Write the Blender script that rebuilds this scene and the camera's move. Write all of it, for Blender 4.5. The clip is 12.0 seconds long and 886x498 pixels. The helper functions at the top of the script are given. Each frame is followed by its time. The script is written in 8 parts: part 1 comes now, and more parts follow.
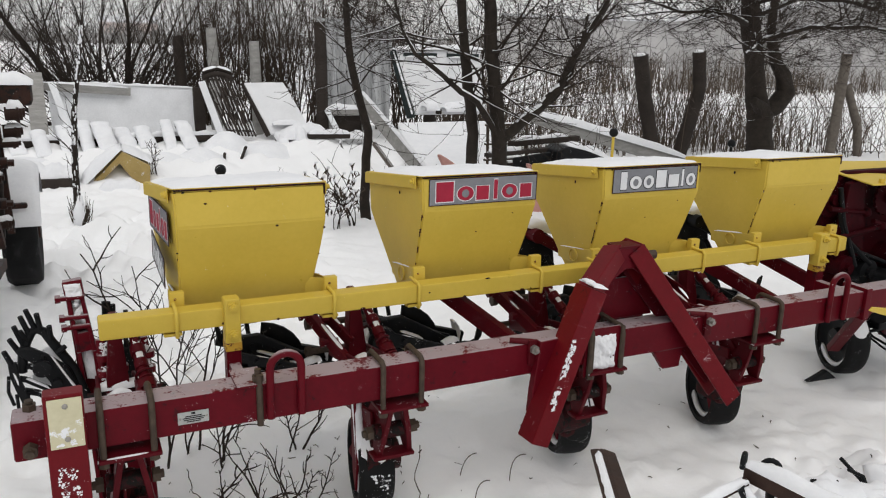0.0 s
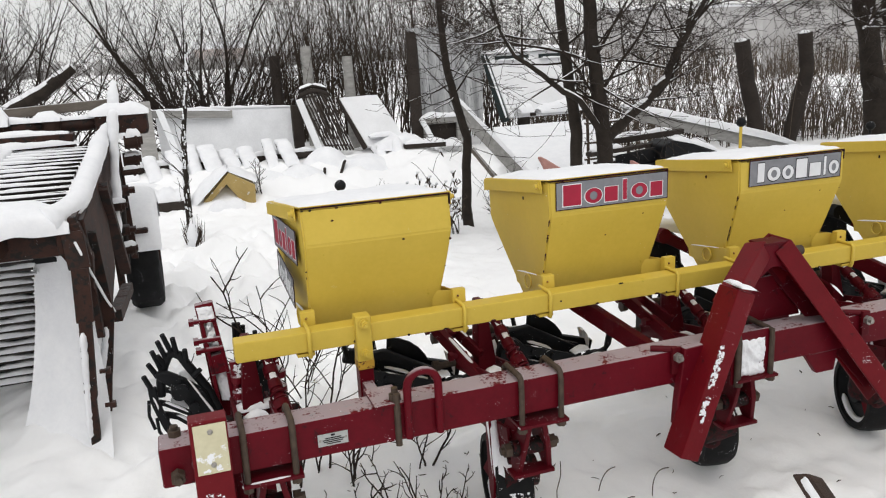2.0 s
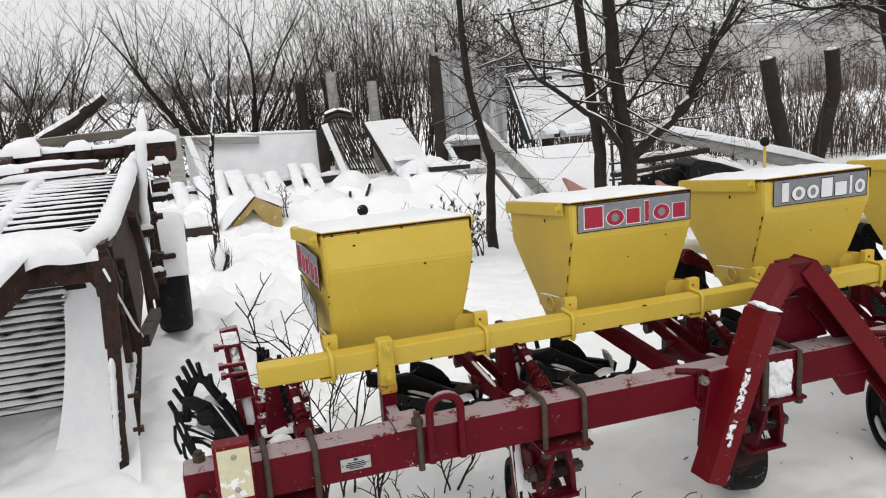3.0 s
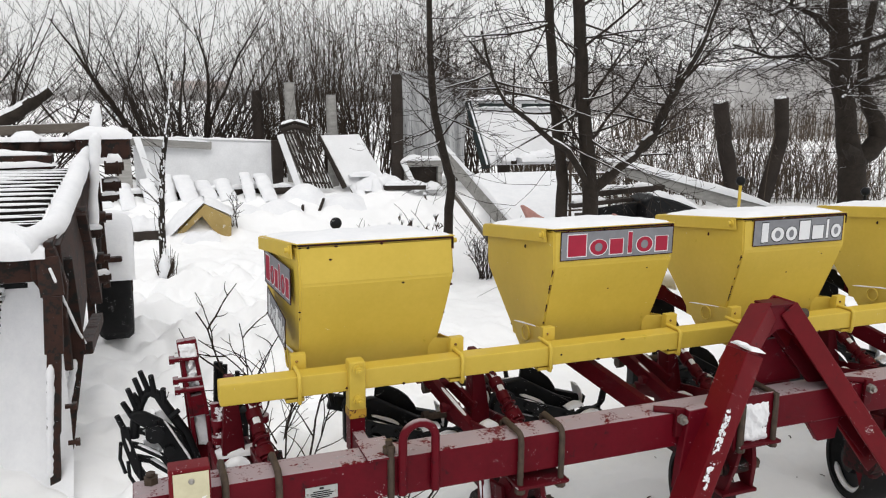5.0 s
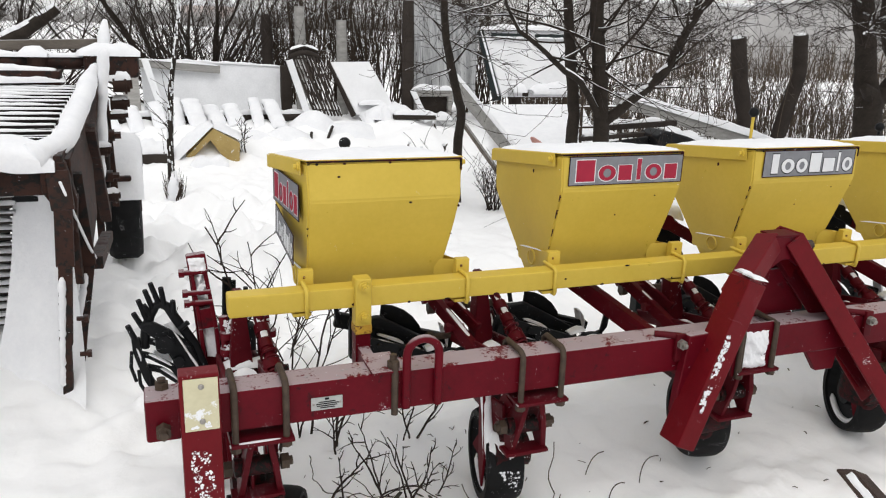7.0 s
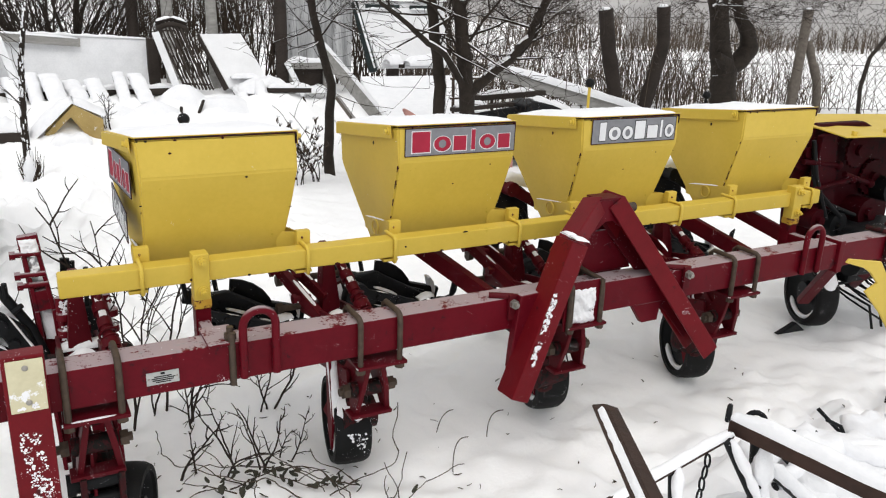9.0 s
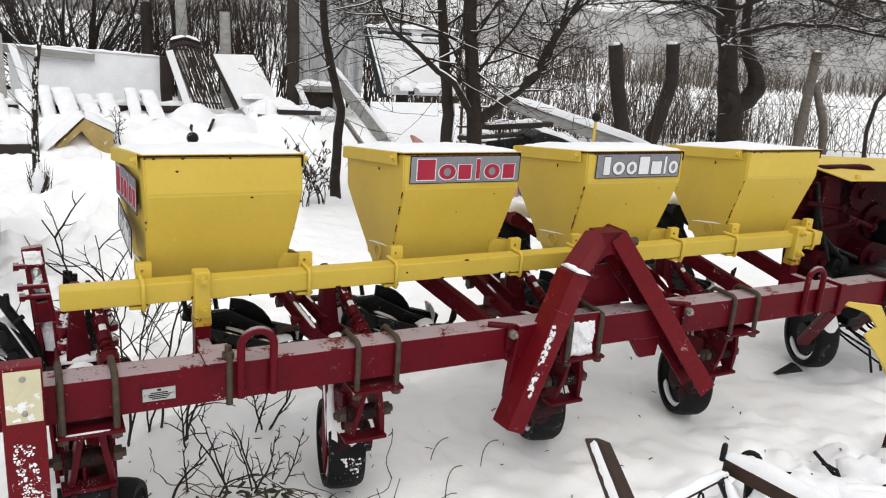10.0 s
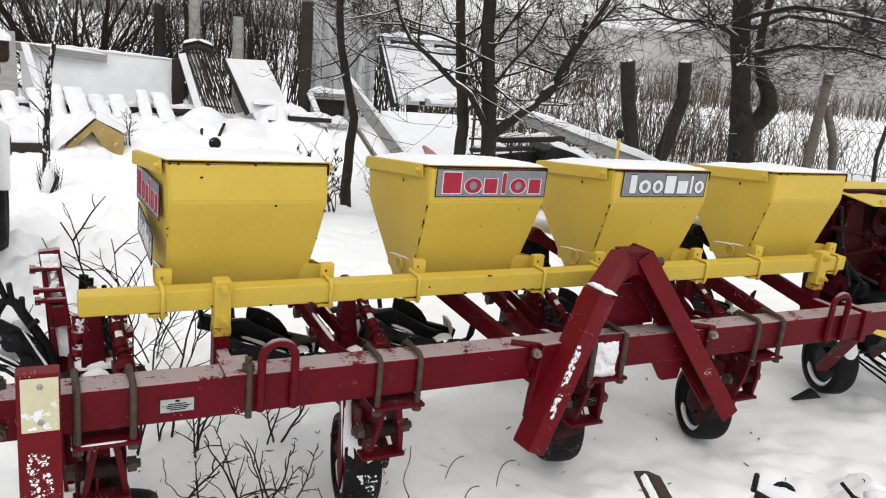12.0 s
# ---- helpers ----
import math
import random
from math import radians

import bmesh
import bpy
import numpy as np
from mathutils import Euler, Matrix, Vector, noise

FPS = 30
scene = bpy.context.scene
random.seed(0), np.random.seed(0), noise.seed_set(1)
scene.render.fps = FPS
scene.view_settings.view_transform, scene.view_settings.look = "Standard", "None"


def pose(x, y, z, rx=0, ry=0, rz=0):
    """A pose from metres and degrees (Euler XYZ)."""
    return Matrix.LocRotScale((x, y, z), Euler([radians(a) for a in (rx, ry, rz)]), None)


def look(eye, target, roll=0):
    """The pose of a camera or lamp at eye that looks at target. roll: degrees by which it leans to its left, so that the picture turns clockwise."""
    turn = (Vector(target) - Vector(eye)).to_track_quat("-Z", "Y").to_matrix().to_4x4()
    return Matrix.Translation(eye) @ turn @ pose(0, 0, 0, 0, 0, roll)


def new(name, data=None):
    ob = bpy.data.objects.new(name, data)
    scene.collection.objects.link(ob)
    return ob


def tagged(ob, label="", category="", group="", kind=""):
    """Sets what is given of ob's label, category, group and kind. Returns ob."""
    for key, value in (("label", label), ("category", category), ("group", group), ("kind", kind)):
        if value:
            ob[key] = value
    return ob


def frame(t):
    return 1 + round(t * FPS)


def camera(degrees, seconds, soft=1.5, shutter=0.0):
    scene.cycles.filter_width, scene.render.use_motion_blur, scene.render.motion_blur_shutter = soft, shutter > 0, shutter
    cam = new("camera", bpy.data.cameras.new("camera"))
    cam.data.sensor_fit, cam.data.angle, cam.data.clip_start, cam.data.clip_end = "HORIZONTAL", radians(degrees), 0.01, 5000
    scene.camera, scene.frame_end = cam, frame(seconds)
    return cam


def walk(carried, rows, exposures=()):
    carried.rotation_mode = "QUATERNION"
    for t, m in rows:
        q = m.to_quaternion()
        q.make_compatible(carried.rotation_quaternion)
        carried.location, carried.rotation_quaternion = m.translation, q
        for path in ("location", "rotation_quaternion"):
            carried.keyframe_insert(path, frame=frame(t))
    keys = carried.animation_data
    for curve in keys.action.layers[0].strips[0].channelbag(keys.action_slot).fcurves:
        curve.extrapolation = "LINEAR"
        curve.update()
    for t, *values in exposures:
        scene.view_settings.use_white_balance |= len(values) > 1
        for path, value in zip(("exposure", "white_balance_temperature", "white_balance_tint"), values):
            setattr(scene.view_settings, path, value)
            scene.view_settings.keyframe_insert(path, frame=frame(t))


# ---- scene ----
cam = camera(58.2, 12.0, soft=1.15)
PATH = [
    (0, (-0.106, 0.357, 1.556), (0.723, 2.104, 1.044), 1.6),
    (0.5, (-0.14, 0.388, 1.546), (0.567, 2.184, 1.02), 0.5),
    (1, (-0.174, 0.471, 1.548), (0.497, 2.283, 1.03), -1.4),
    (1.5, (-0.194, 0.532, 1.54), (0.49, 2.34, 1.026), -2.7),
    (2, (-0.176, 0.484, 1.546), (0.443, 2.32, 1.048), -2.8),
    (2.5, (-0.158, 0.438, 1.55), (0.366, 2.304, 1.056), -3.2),
    (3, (-0.163, 0.473, 1.554), (0.399, 2.341, 1.112), -3.8),
    (5, (-0.237, 0.603, 1.53), (0.469, 2.433, 1.138), 0.6),
    (5.5, (-0.25, 0.61, 1.507), (0.439, 2.436, 1.07), 1.2),
    (6, (-0.259, 0.607, 1.494), (0.409, 2.424, 0.991), 2.1),
    (6.5, (-0.253, 0.602, 1.494), (0.413, 2.414, 0.97), 2.0),
    (8.5, (-0.159, 0.48, 1.507), (0.671, 2.183, 0.867), 2.1),
    (9, (-0.121, 0.447, 1.516), (0.788, 2.121, 0.907), 2.2),
    (9.5, (-0.121, 0.438, 1.519), (0.799, 2.117, 0.942), 3.3),
    (10, (-0.121, 0.435, 1.523), (0.786, 2.131, 0.977), 4.3),
    (10.5, (-0.125, 0.443, 1.521), (0.767, 2.154, 0.993), 4.9),
    (11, (-0.131, 0.461, 1.517), (0.751, 2.176, 0.99), 5.1),
    (11.5, (-0.141, 0.484, 1.517), (0.75, 2.195, 0.99), 5.3),
    (12, (-0.163, 0.511, 1.516), (0.744, 2.215, 0.995), 6.0),
]
walk(cam, [(t, look(eye, target, roll)) for t, eye, target, roll in PATH], [(0.0, -0.68), (0.5, -0.56), (1.0, -0.49), (1.5, -0.46), (2.5, -0.44), (5.0, -0.4), (6.5, -0.39), (8.5, -0.24), (9.0, -0.26), (9.5, -0.3), (10.5, -0.3), (12.0, -0.29)])

# ---- light ----
SUN_EL, SUN_AZ = 62.0, 197.0
world = bpy.data.worlds.new("overcast_sky")
scene.world = world
world.use_nodes = True
wn, wl = world.node_tree.nodes, world.node_tree.links
sky = wn.new("ShaderNodeTexSky")
sky.sky_type = "NISHITA"
sky.sun_disc = False
sky.sun_elevation = radians(SUN_EL)
sky.sun_rotation = radians(SUN_AZ)
sky.dust_density = 1.0
sky.air_density = 1.0
grey = wn.new("ShaderNodeHueSaturation")
grey.inputs["Saturation"].default_value = 0.1
wl.new(sky.outputs["Color"], grey.inputs["Color"])
even = wn.new("ShaderNodeGamma")
even.inputs["Gamma"].default_value = 0.25
wl.new(grey.outputs["Color"], even.inputs["Color"])
wl.new(even.outputs["Color"], wn["Background"].inputs["Color"])
wn["Background"].inputs["Strength"].default_value = 0.73
sun = new("sun", bpy.data.lights.new("sun", "SUN"))
sun.data.energy = 1.5
sun.data.angle = radians(60)
sun.data.color = (1.0, 0.97, 0.93)
sun.matrix_world = look((0, 0, 30), (4.0, 13.2, 4))

# ---- materials ----


def ramp(nt, fac, stops):
    n = nt.nodes.new("ShaderNodeValToRGB")
    while len(n.color_ramp.elements) < len(stops):
        n.color_ramp.elements.new(0.5)
    for e, (p, c) in zip(n.color_ramp.elements, stops):
        e.position, e.color = p, (*c, 1) if len(c) == 3 else c
    nt.links.new(fac, n.inputs["Fac"])
    return n.outputs["Color"]


def noise_tex(nt, scale, detail=4.0, rough=0.6, vec=None):
    n = nt.nodes.new("ShaderNodeTexNoise")
    n.inputs["Scale"].default_value, n.inputs["Detail"].default_value, n.inputs["Roughness"].default_value = scale, detail, rough
    if vec is not None:
        nt.links.new(vec, n.inputs["Vector"])
    return n.outputs["Fac"]


def mixc(nt, fac, a, b):
    n = nt.nodes.new("ShaderNodeMix")
    n.data_type = "RGBA"
    nt.links.new(fac, n.inputs["Factor"])
    for k, v in ((6, a), (7, b)):
        if isinstance(v, tuple):
            n.inputs[k].default_value = (*v, 1)
        else:
            nt.links.new(v, n.inputs[k])
    return n.outputs[2]


def math_node(nt, op, a, b):
    n = nt.nodes.new("ShaderNodeMath")
    n.operation = op
    for k, v in ((0, a), (1, b)):
        if isinstance(v, (int, float)):
            n.inputs[k].default_value = v
        else:
            nt.links.new(v, n.inputs[k])
    n.use_clamp = True
    return n.outputs[0]


SNOW_COL = (0.86, 0.87, 0.9)


def mat(name, dark, light, scale=8.0, rough=0.6, metal=0.0, bump=0.15, fine=60.0, wear=None, wear_at=0.68, dust=0.0, stretch=None, dust_scale=120.0, gloss=0.3, specks=0.0):
    """A surface with colour varied at two scales, worn patches and a dusting of snow on what faces up."""
    m = bpy.data.materials.new(name)
    m.use_nodes = True
    nt = m.node_tree
    b = nt.nodes["Principled BSDF"]
    co = nt.nodes.new("ShaderNodeTexCoord").outputs["Object"]
    if stretch:
        mp = nt.nodes.new("ShaderNodeMapping")
        mp.inputs["Scale"].default_value = stretch
        nt.links.new(co, mp.inputs["Vector"])
        co = mp.outputs["Vector"]
    big, small = noise_tex(nt, scale, 5, 0.6, co), noise_tex(nt, fine, 6, 0.7, co)
    both = math_node(nt, "ADD", math_node(nt, "MULTIPLY", big, 0.62), math_node(nt, "MULTIPLY", small, 0.38))
    col = ramp(nt, both, [(0.3, dark), (0.7, light)])
    if wear:
        spots = noise_tex(nt, scale * 2.3, 8, 0.72, co)
        f = ramp(nt, spots, [(wear_at, (0, 0, 0)), (wear_at + 0.04, (1, 1, 1))])
        col = mixc(nt, f, col, wear)
    r = math_node(nt, "ADD", math_node(nt, "MULTIPLY", small, 0.25), rough - 0.12)
    if dust > 0:
        geo = nt.nodes.new("ShaderNodeNewGeometry")
        sep = nt.nodes.new("ShaderNodeSeparateXYZ")
        nt.links.new(geo.outputs["Normal"], sep.inputs[0])
        up = ramp(nt, sep.outputs["Z"], [(0.55, (0, 0, 0)), (0.92, (1, 1, 1))])
        grain = noise_tex(nt, dust_scale, 4, 0.6, geo.outputs["Position"])
        patch = noise_tex(nt, 11.0, 4, 0.6, geo.outputs["Position"])
        film = math_node(nt, "ADD", math_node(nt, "MULTIPLY", grain, 0.9), math_node(nt, "MULTIPLY", patch, 1.3))
        film = ramp(nt, math_node(nt, "SUBTRACT", film, 0.85 - 0.7 * dust), [(0.4, (0, 0, 0)), (0.68, (0.85, 0.85, 0.85))])
        f = math_node(nt, "MULTIPLY", up, film)
        col = mixc(nt, f, col, SNOW_COL)
        r = math_node(nt, "ADD", r, math_node(nt, "MULTIPLY", f, 0.4))
    if specks > 0:
        # grains of snow stuck to the surface, thicker in some patches
        cells = nt.nodes.new("ShaderNodeTexVoronoi")
        cells.inputs["Scale"].default_value = 210.0
        cells.inputs["Randomness"].default_value = 1.0
        pos = nt.nodes.new("ShaderNodeNewGeometry").outputs["Position"]
        nt.links.new(pos, cells.inputs["Vector"])
        size = math_node(nt, "SUBTRACT", noise_tex(nt, 13.0, 6, 0.8, pos), 0.61 - 0.17 * specks)
        near_ = math_node(nt, "LESS_THAN", cells.outputs["Distance"], math_node(nt, "MULTIPLY", size, 1.9))
        col = mixc(nt, near_, col, SNOW_COL)
    nt.links.new(col, b.inputs["Base Color"])
    nt.links.new(r, b.inputs["Roughness"])
    b.inputs["Metallic"].default_value = metal
    b.inputs["Specular IOR Level"].default_value = gloss
    if bump:
        bn = nt.nodes.new("ShaderNodeBump")
        bn.inputs["Strength"].default_value = bump
        bn.inputs["Distance"].default_value = 0.01
        nt.links.new(both, bn.inputs["Height"])
        nt.links.new(bn.outputs["Normal"], b.inputs["Normal"])
    return m


M_SNOW = mat("snow", (0.78, 0.79, 0.82), (0.9, 0.905, 0.92), 9.0, 0.85, bump=0.75, fine=55)
M_GROUND = mat("snow_ground", (0.91, 0.914, 0.925), (0.955, 0.957, 0.963), 2.2, 0.85, bump=0.6, fine=45)
M_RED = mat("dark_red_paint", (0.075, 0.0018, 0.006), (0.125, 0.003, 0.01), 6, 0.45, bump=0.1, wear=(0.045, 0.006, 0.009), wear_at=0.6, dust=0.5, specks=0.5, gloss=0.12)
M_CASE = mat("oily_dark_red_case", (0.02, 0.0012, 0.003), (0.045, 0.002, 0.005), 12, 0.6, bump=0.2, wear=(0.006, 0.003, 0.003), wear_at=0.58, dust=0.12, specks=0.45, gloss=0.06)
# darker copy of the red with shade in its colour, less snow dust
M_RED_D = mat("shade_darkened_red_paint", (0.06, 0.0025, 0.006), (0.1, 0.004, 0.009), 9, 0.45, bump=0.1, wear=(0.03, 0.008, 0.008), wear_at=0.62, dust=0.2, specks=0.55, gloss=0.12)
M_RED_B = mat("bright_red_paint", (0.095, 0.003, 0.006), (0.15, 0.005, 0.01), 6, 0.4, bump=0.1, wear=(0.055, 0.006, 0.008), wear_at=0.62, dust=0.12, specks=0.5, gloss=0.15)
M_YEL = mat("yellow_paint", (0.55, 0.395, 0.05), (0.65, 0.47, 0.075), 5, 0.45, bump=0.05, wear=(0.5, 0.36, 0.03), wear_at=0.66, dust=0.3, specks=0.15)
M_YELRUST = mat("rusty_yellow_paint", (0.42, 0.2, 0.025), (0.6, 0.38, 0.04), 14, 0.6, bump=0.2, wear=(0.11, 0.035, 0.012), wear_at=0.5, dust=0.4)
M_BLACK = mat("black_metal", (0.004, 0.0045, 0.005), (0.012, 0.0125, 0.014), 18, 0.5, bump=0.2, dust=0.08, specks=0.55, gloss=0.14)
M_RUBBER = mat("black_rubber", (0.003, 0.003, 0.0033), (0.009, 0.009, 0.0095), 22, 0.7, bump=0.3, dust=0.3, gloss=0.2, specks=0.6)
M_STEEL = mat("brown_oxidised_steel", (0.035, 0.024, 0.017), (0.085, 0.06, 0.043), 30, 0.6, 0.15, bump=0.25, dust=0.15)
M_BOLT = mat("zinc_bolt", (0.2, 0.19, 0.17), (0.42, 0.4, 0.37), 60, 0.42, 0.7, bump=0.2, dust=0.15)
M_GREASE = mat("dirty_dark_red_iron", (0.02, 0.006, 0.007), (0.06, 0.008, 0.01), 20, 0.55, bump=0.35, wear=(0.01, 0.009, 0.008), wear_at=0.5, dust=0.15, specks=0.6, gloss=0.12)
M_RUST = mat("rusty_brown_iron", (0.018, 0.01, 0.008), (0.06, 0.024, 0.016), 9, 0.75, 0.1, bump=0.5, wear=(0.014, 0.012, 0.011), wear_at=0.52, dust=0.4, specks=0.45)
M_RUST_D = mat("bare_brown_iron", (0.022, 0.012, 0.009), (0.055, 0.028, 0.02), 14, 0.65, 0.2, bump=0.4)
M_CORR = mat("streaked_corrugated_sheet", (0.14, 0.143, 0.147), (0.68, 0.69, 0.7), 3.5, 0.85, bump=0.3, fine=24, stretch=(6, 1, 0.3), wear=(0.07, 0.072, 0.075), wear_at=0.58)
M_RODS = mat("dark_iron_rod", (0.012, 0.01, 0.009), (0.035, 0.027, 0.023), 15, 0.7, 0.2, bump=0.3, dust=0.1)
M_WOOD = mat("weathered_wood", (0.09, 0.075, 0.062), (0.2, 0.175, 0.15), 4, 0.85, bump=0.5, fine=40, dust=0.55, stretch=(1, 6, 6))
M_GREYWOOD = mat("frosted_grey_wood", (0.2, 0.195, 0.185), (0.42, 0.41, 0.39), 4, 0.85, bump=0.5, fine=40, dust=0.55, stretch=(1, 6, 6))
M_DARKWOOD = mat("dark_wet_wood", (0.018, 0.014, 0.012), (0.05, 0.039, 0.032), 5, 0.85, bump=0.5, fine=45, dust=0.3)
M_BARK = mat("dark_bark", (0.012, 0.009, 0.007), (0.04, 0.031, 0.024), 14, 0.9, bump=0.9, fine=90, dust=0.15)
M_TWIG = mat("dark_twig", (0.014, 0.01, 0.008), (0.04, 0.029, 0.022), 20, 0.9, bump=0.3, dust=0.0)
M_STEM = mat("dry_brown_stem", (0.03, 0.021, 0.015), (0.075, 0.055, 0.04), 20, 0.9, bump=0.3, dust=0.05)
M_LEAF = mat("withered_grey_leaf", (0.022, 0.022, 0.016), (0.06, 0.058, 0.042), 30, 0.9, bump=0.4, dust=0.25)
M_BOARD = mat("snow_plastered_white_board", (0.7, 0.705, 0.72), (0.85, 0.855, 0.87), 4, 0.7, bump=0.15, dust=0.75)
M_FROST = mat("snow_plastered_board", (0.64, 0.65, 0.67), (0.86, 0.87, 0.89), 3, 0.85, bump=0.3, dust=0.45)
M_GREEN = mat("dark_green_paint", (0.01, 0.017, 0.018), (0.024, 0.036, 0.036), 10, 0.6, bump=0.2, dust=0.2)
M_OCHRE = mat("ochre_board", (0.3, 0.21, 0.07), (0.45, 0.33, 0.13), 9, 0.8, bump=0.3, wear=(0.7, 0.7, 0.7), wear_at=0.6, dust=0.4)
M_PINK = mat("faded_terracotta", (0.42, 0.2, 0.17), (0.58, 0.32, 0.28), 9, 0.8, bump=0.3, dust=0.4)
M_CREAM = mat("cream_reflector_plate", (0.5, 0.46, 0.3), (0.64, 0.6, 0.42), 12, 0.5, bump=0.08, wear=(0.8, 0.81, 0.83), wear_at=0.6, dust=0.1)
M_ALU = mat("aluminium_plate", (0.32, 0.33, 0.32), (0.46, 0.47, 0.46), 40, 0.5, 0.3, bump=0.1)
M_STICKER = mat("grey_sticker", (0.16, 0.165, 0.18), (0.25, 0.255, 0.275), 14, 0.5, bump=0.04)
M_SRED = mat("red_sticker_print", (0.3, 0.01, 0.035), (0.38, 0.016, 0.045), 20, 0.5, bump=0.02)
M_SWHITE = mat("white_sticker_print", (0.66, 0.67, 0.7), (0.78, 0.79, 0.8), 20, 0.5, bump=0.02)
M_WIRE = mat("galvanised_wire", (0.05, 0.045, 0.04), (0.12, 0.11, 0.1), 20, 0.7, 0.2, bump=0.0)
M_WALL = mat("grey_concrete_wall", (0.36, 0.35, 0.345), (0.54, 0.53, 0.525), 0.7, 0.9, bump=0.1, fine=5, dust=0.3)
M_BRICK = mat("pale_plaster_house", (0.5, 0.42, 0.4), (0.62, 0.54, 0.5), 0.6, 0.9, bump=0.0, fine=6, dust=0.4)
M_ROOF = mat("snowy_roof", (0.6, 0.6, 0.62), (0.82, 0.83, 0.85), 0.8, 0.9, bump=0.0, fine=5, dust=0.4)
M_PANE = mat("dark_window_pane", (0.04, 0.045, 0.05), (0.08, 0.085, 0.09), 2, 0.2, bump=0.0)
M_REED = mat("dry_grey_reed", (0.05, 0.038, 0.028), (0.13, 0.1, 0.075), 20, 0.9, bump=0.2, dust=0.1)
# bare wood lightened to pale grey in place of distance haze
M_FAR = mat("hazed_bare_wood", (0.28, 0.27, 0.265), (0.42, 0.41, 0.4), 0.4, 0.95, bump=0.0, fine=4, dust=0.2)

# ---- shaping ----


def thing(name, loc, label, category, group="", kind=""):
    ob = new(name)
    ob.empty_display_size = 0.1
    ob.location = loc
    return tagged(ob, label, category, group, kind)


def part(name, bm, material, parent=None, label="", smooth=True, sharp=38):
    """Links a bmesh, drawn in world places, as one mesh under a thing or a part."""
    me = bpy.data.meshes.new(name)
    bm.to_mesh(me)
    bm.free()
    ob = link_mesh(name, me, material, parent, label, smooth, sharp)
    if smooth and len(me.polygons) < 3000:
        flat = ob.modifiers.new("flat_faces", "WEIGHTED_NORMAL")
        flat.weight = 100
        flat.keep_sharp = True
    return ob


def link_mesh(name, me, material, parent=None, label="", smooth=True, sharp=38):
    me.materials.append(material)
    if smooth:
        me.polygons.foreach_set("use_smooth", [True] * len(me.polygons))
        try:
            me.set_sharp_from_angle(angle=radians(sharp))
        except AttributeError:
            pass
    ob = new(name, me)
    if parent is not None:
        ob.parent = parent
        root = parent
        while root.parent:
            root = root.parent
        at = Vector(root.location)
        me.transform(Matrix.Translation(-at))
    if label:
        ob["label"] = label
    return ob


def B():
    return bmesh.new()


def box(bm, lo, hi, bevel=0.004, m=None):
    lo, hi = Vector(lo), Vector(hi)
    c, s = (lo + hi) / 2, hi - lo
    mm = Matrix.Translation(c) @ Matrix.Diagonal((abs(s.x), abs(s.y), abs(s.z), 1))
    if m is not None:
        mm = m @ mm
    vs = bmesh.ops.create_cube(bm, size=1.0, matrix=mm)["verts"]
    if bevel:
        es = list({e for v in vs for e in v.link_edges})
        bmesh.ops.bevel(bm, geom=es, offset=bevel, segments=2, profile=0.5, affect="EDGES")
    return bm


def beam(bm, p, q, w, h, bevel=0.004, up=(0, 0, 1), roll=0.0):
    """A rectangular bar from p to q, w wide and h high."""
    p, q = Vector(p), Vector(q)
    d = (q - p)
    y = d.normalized()
    x = y.cross(Vector(up))
    x = x.normalized() if x.length > 1e-4 else Vector((1, 0, 0))
    z = x.cross(y)
    rot = Matrix((x, y, z)).transposed().to_4x4()
    m = Matrix.Translation((p + q) / 2) @ rot @ Matrix.Rotation(roll, 4, "Y")
    return box(bm, (-w / 2, -d.length / 2, -h / 2), (w / 2, d.length / 2, h / 2), bevel, m)


def rod(bm, p, q, r, r2=None, seg=12):
    p, q = Vector(p), Vector(q)
    d = q - p
    m = Matrix.Translation((p + q) / 2) @ d.to_track_quat("Z", "Y").to_matrix().to_4x4()
    bmesh.ops.create_cone(bm, cap_ends=True, segments=seg, radius1=r, radius2=r if r2 is None else r2, depth=d.length, matrix=m)
    return bm


def ball(bm, c, r, u=12, v=8, squash=(1, 1, 1)):
    bmesh.ops.create_uvsphere(bm, u_segments=u, v_segments=v, radius=r, matrix=Matrix.Translation(c) @ Matrix.Diagonal((*squash, 1)))
    return bm


def plate(bm, outline, along, thick, bevel=0.002):
    """A plate with that outline (places in space, in order), thickened by thick towards along."""
    a = Vector(along).normalized() * thick
    v1 = [bm.verts.new(Vector(p)) for p in outline]
    v2 = [bm.verts.new(Vector(p) + a) for p in outline]
    n = len(outline)
    faces = [bm.faces.new(v1), bm.faces.new(v2[::-1])]
    faces += [bm.faces.new((v1[i], v2[i], v2[(i + 1) % n], v1[(i + 1) % n])) for i in range(n)]
    bmesh.ops.recalc_face_normals(bm, faces=faces)
    if bevel:
        es = list({e for f in faces for e in f.edges})
        bmesh.ops.bevel(bm, geom=es, offset=bevel, segments=1, affect="EDGES")
    return bm


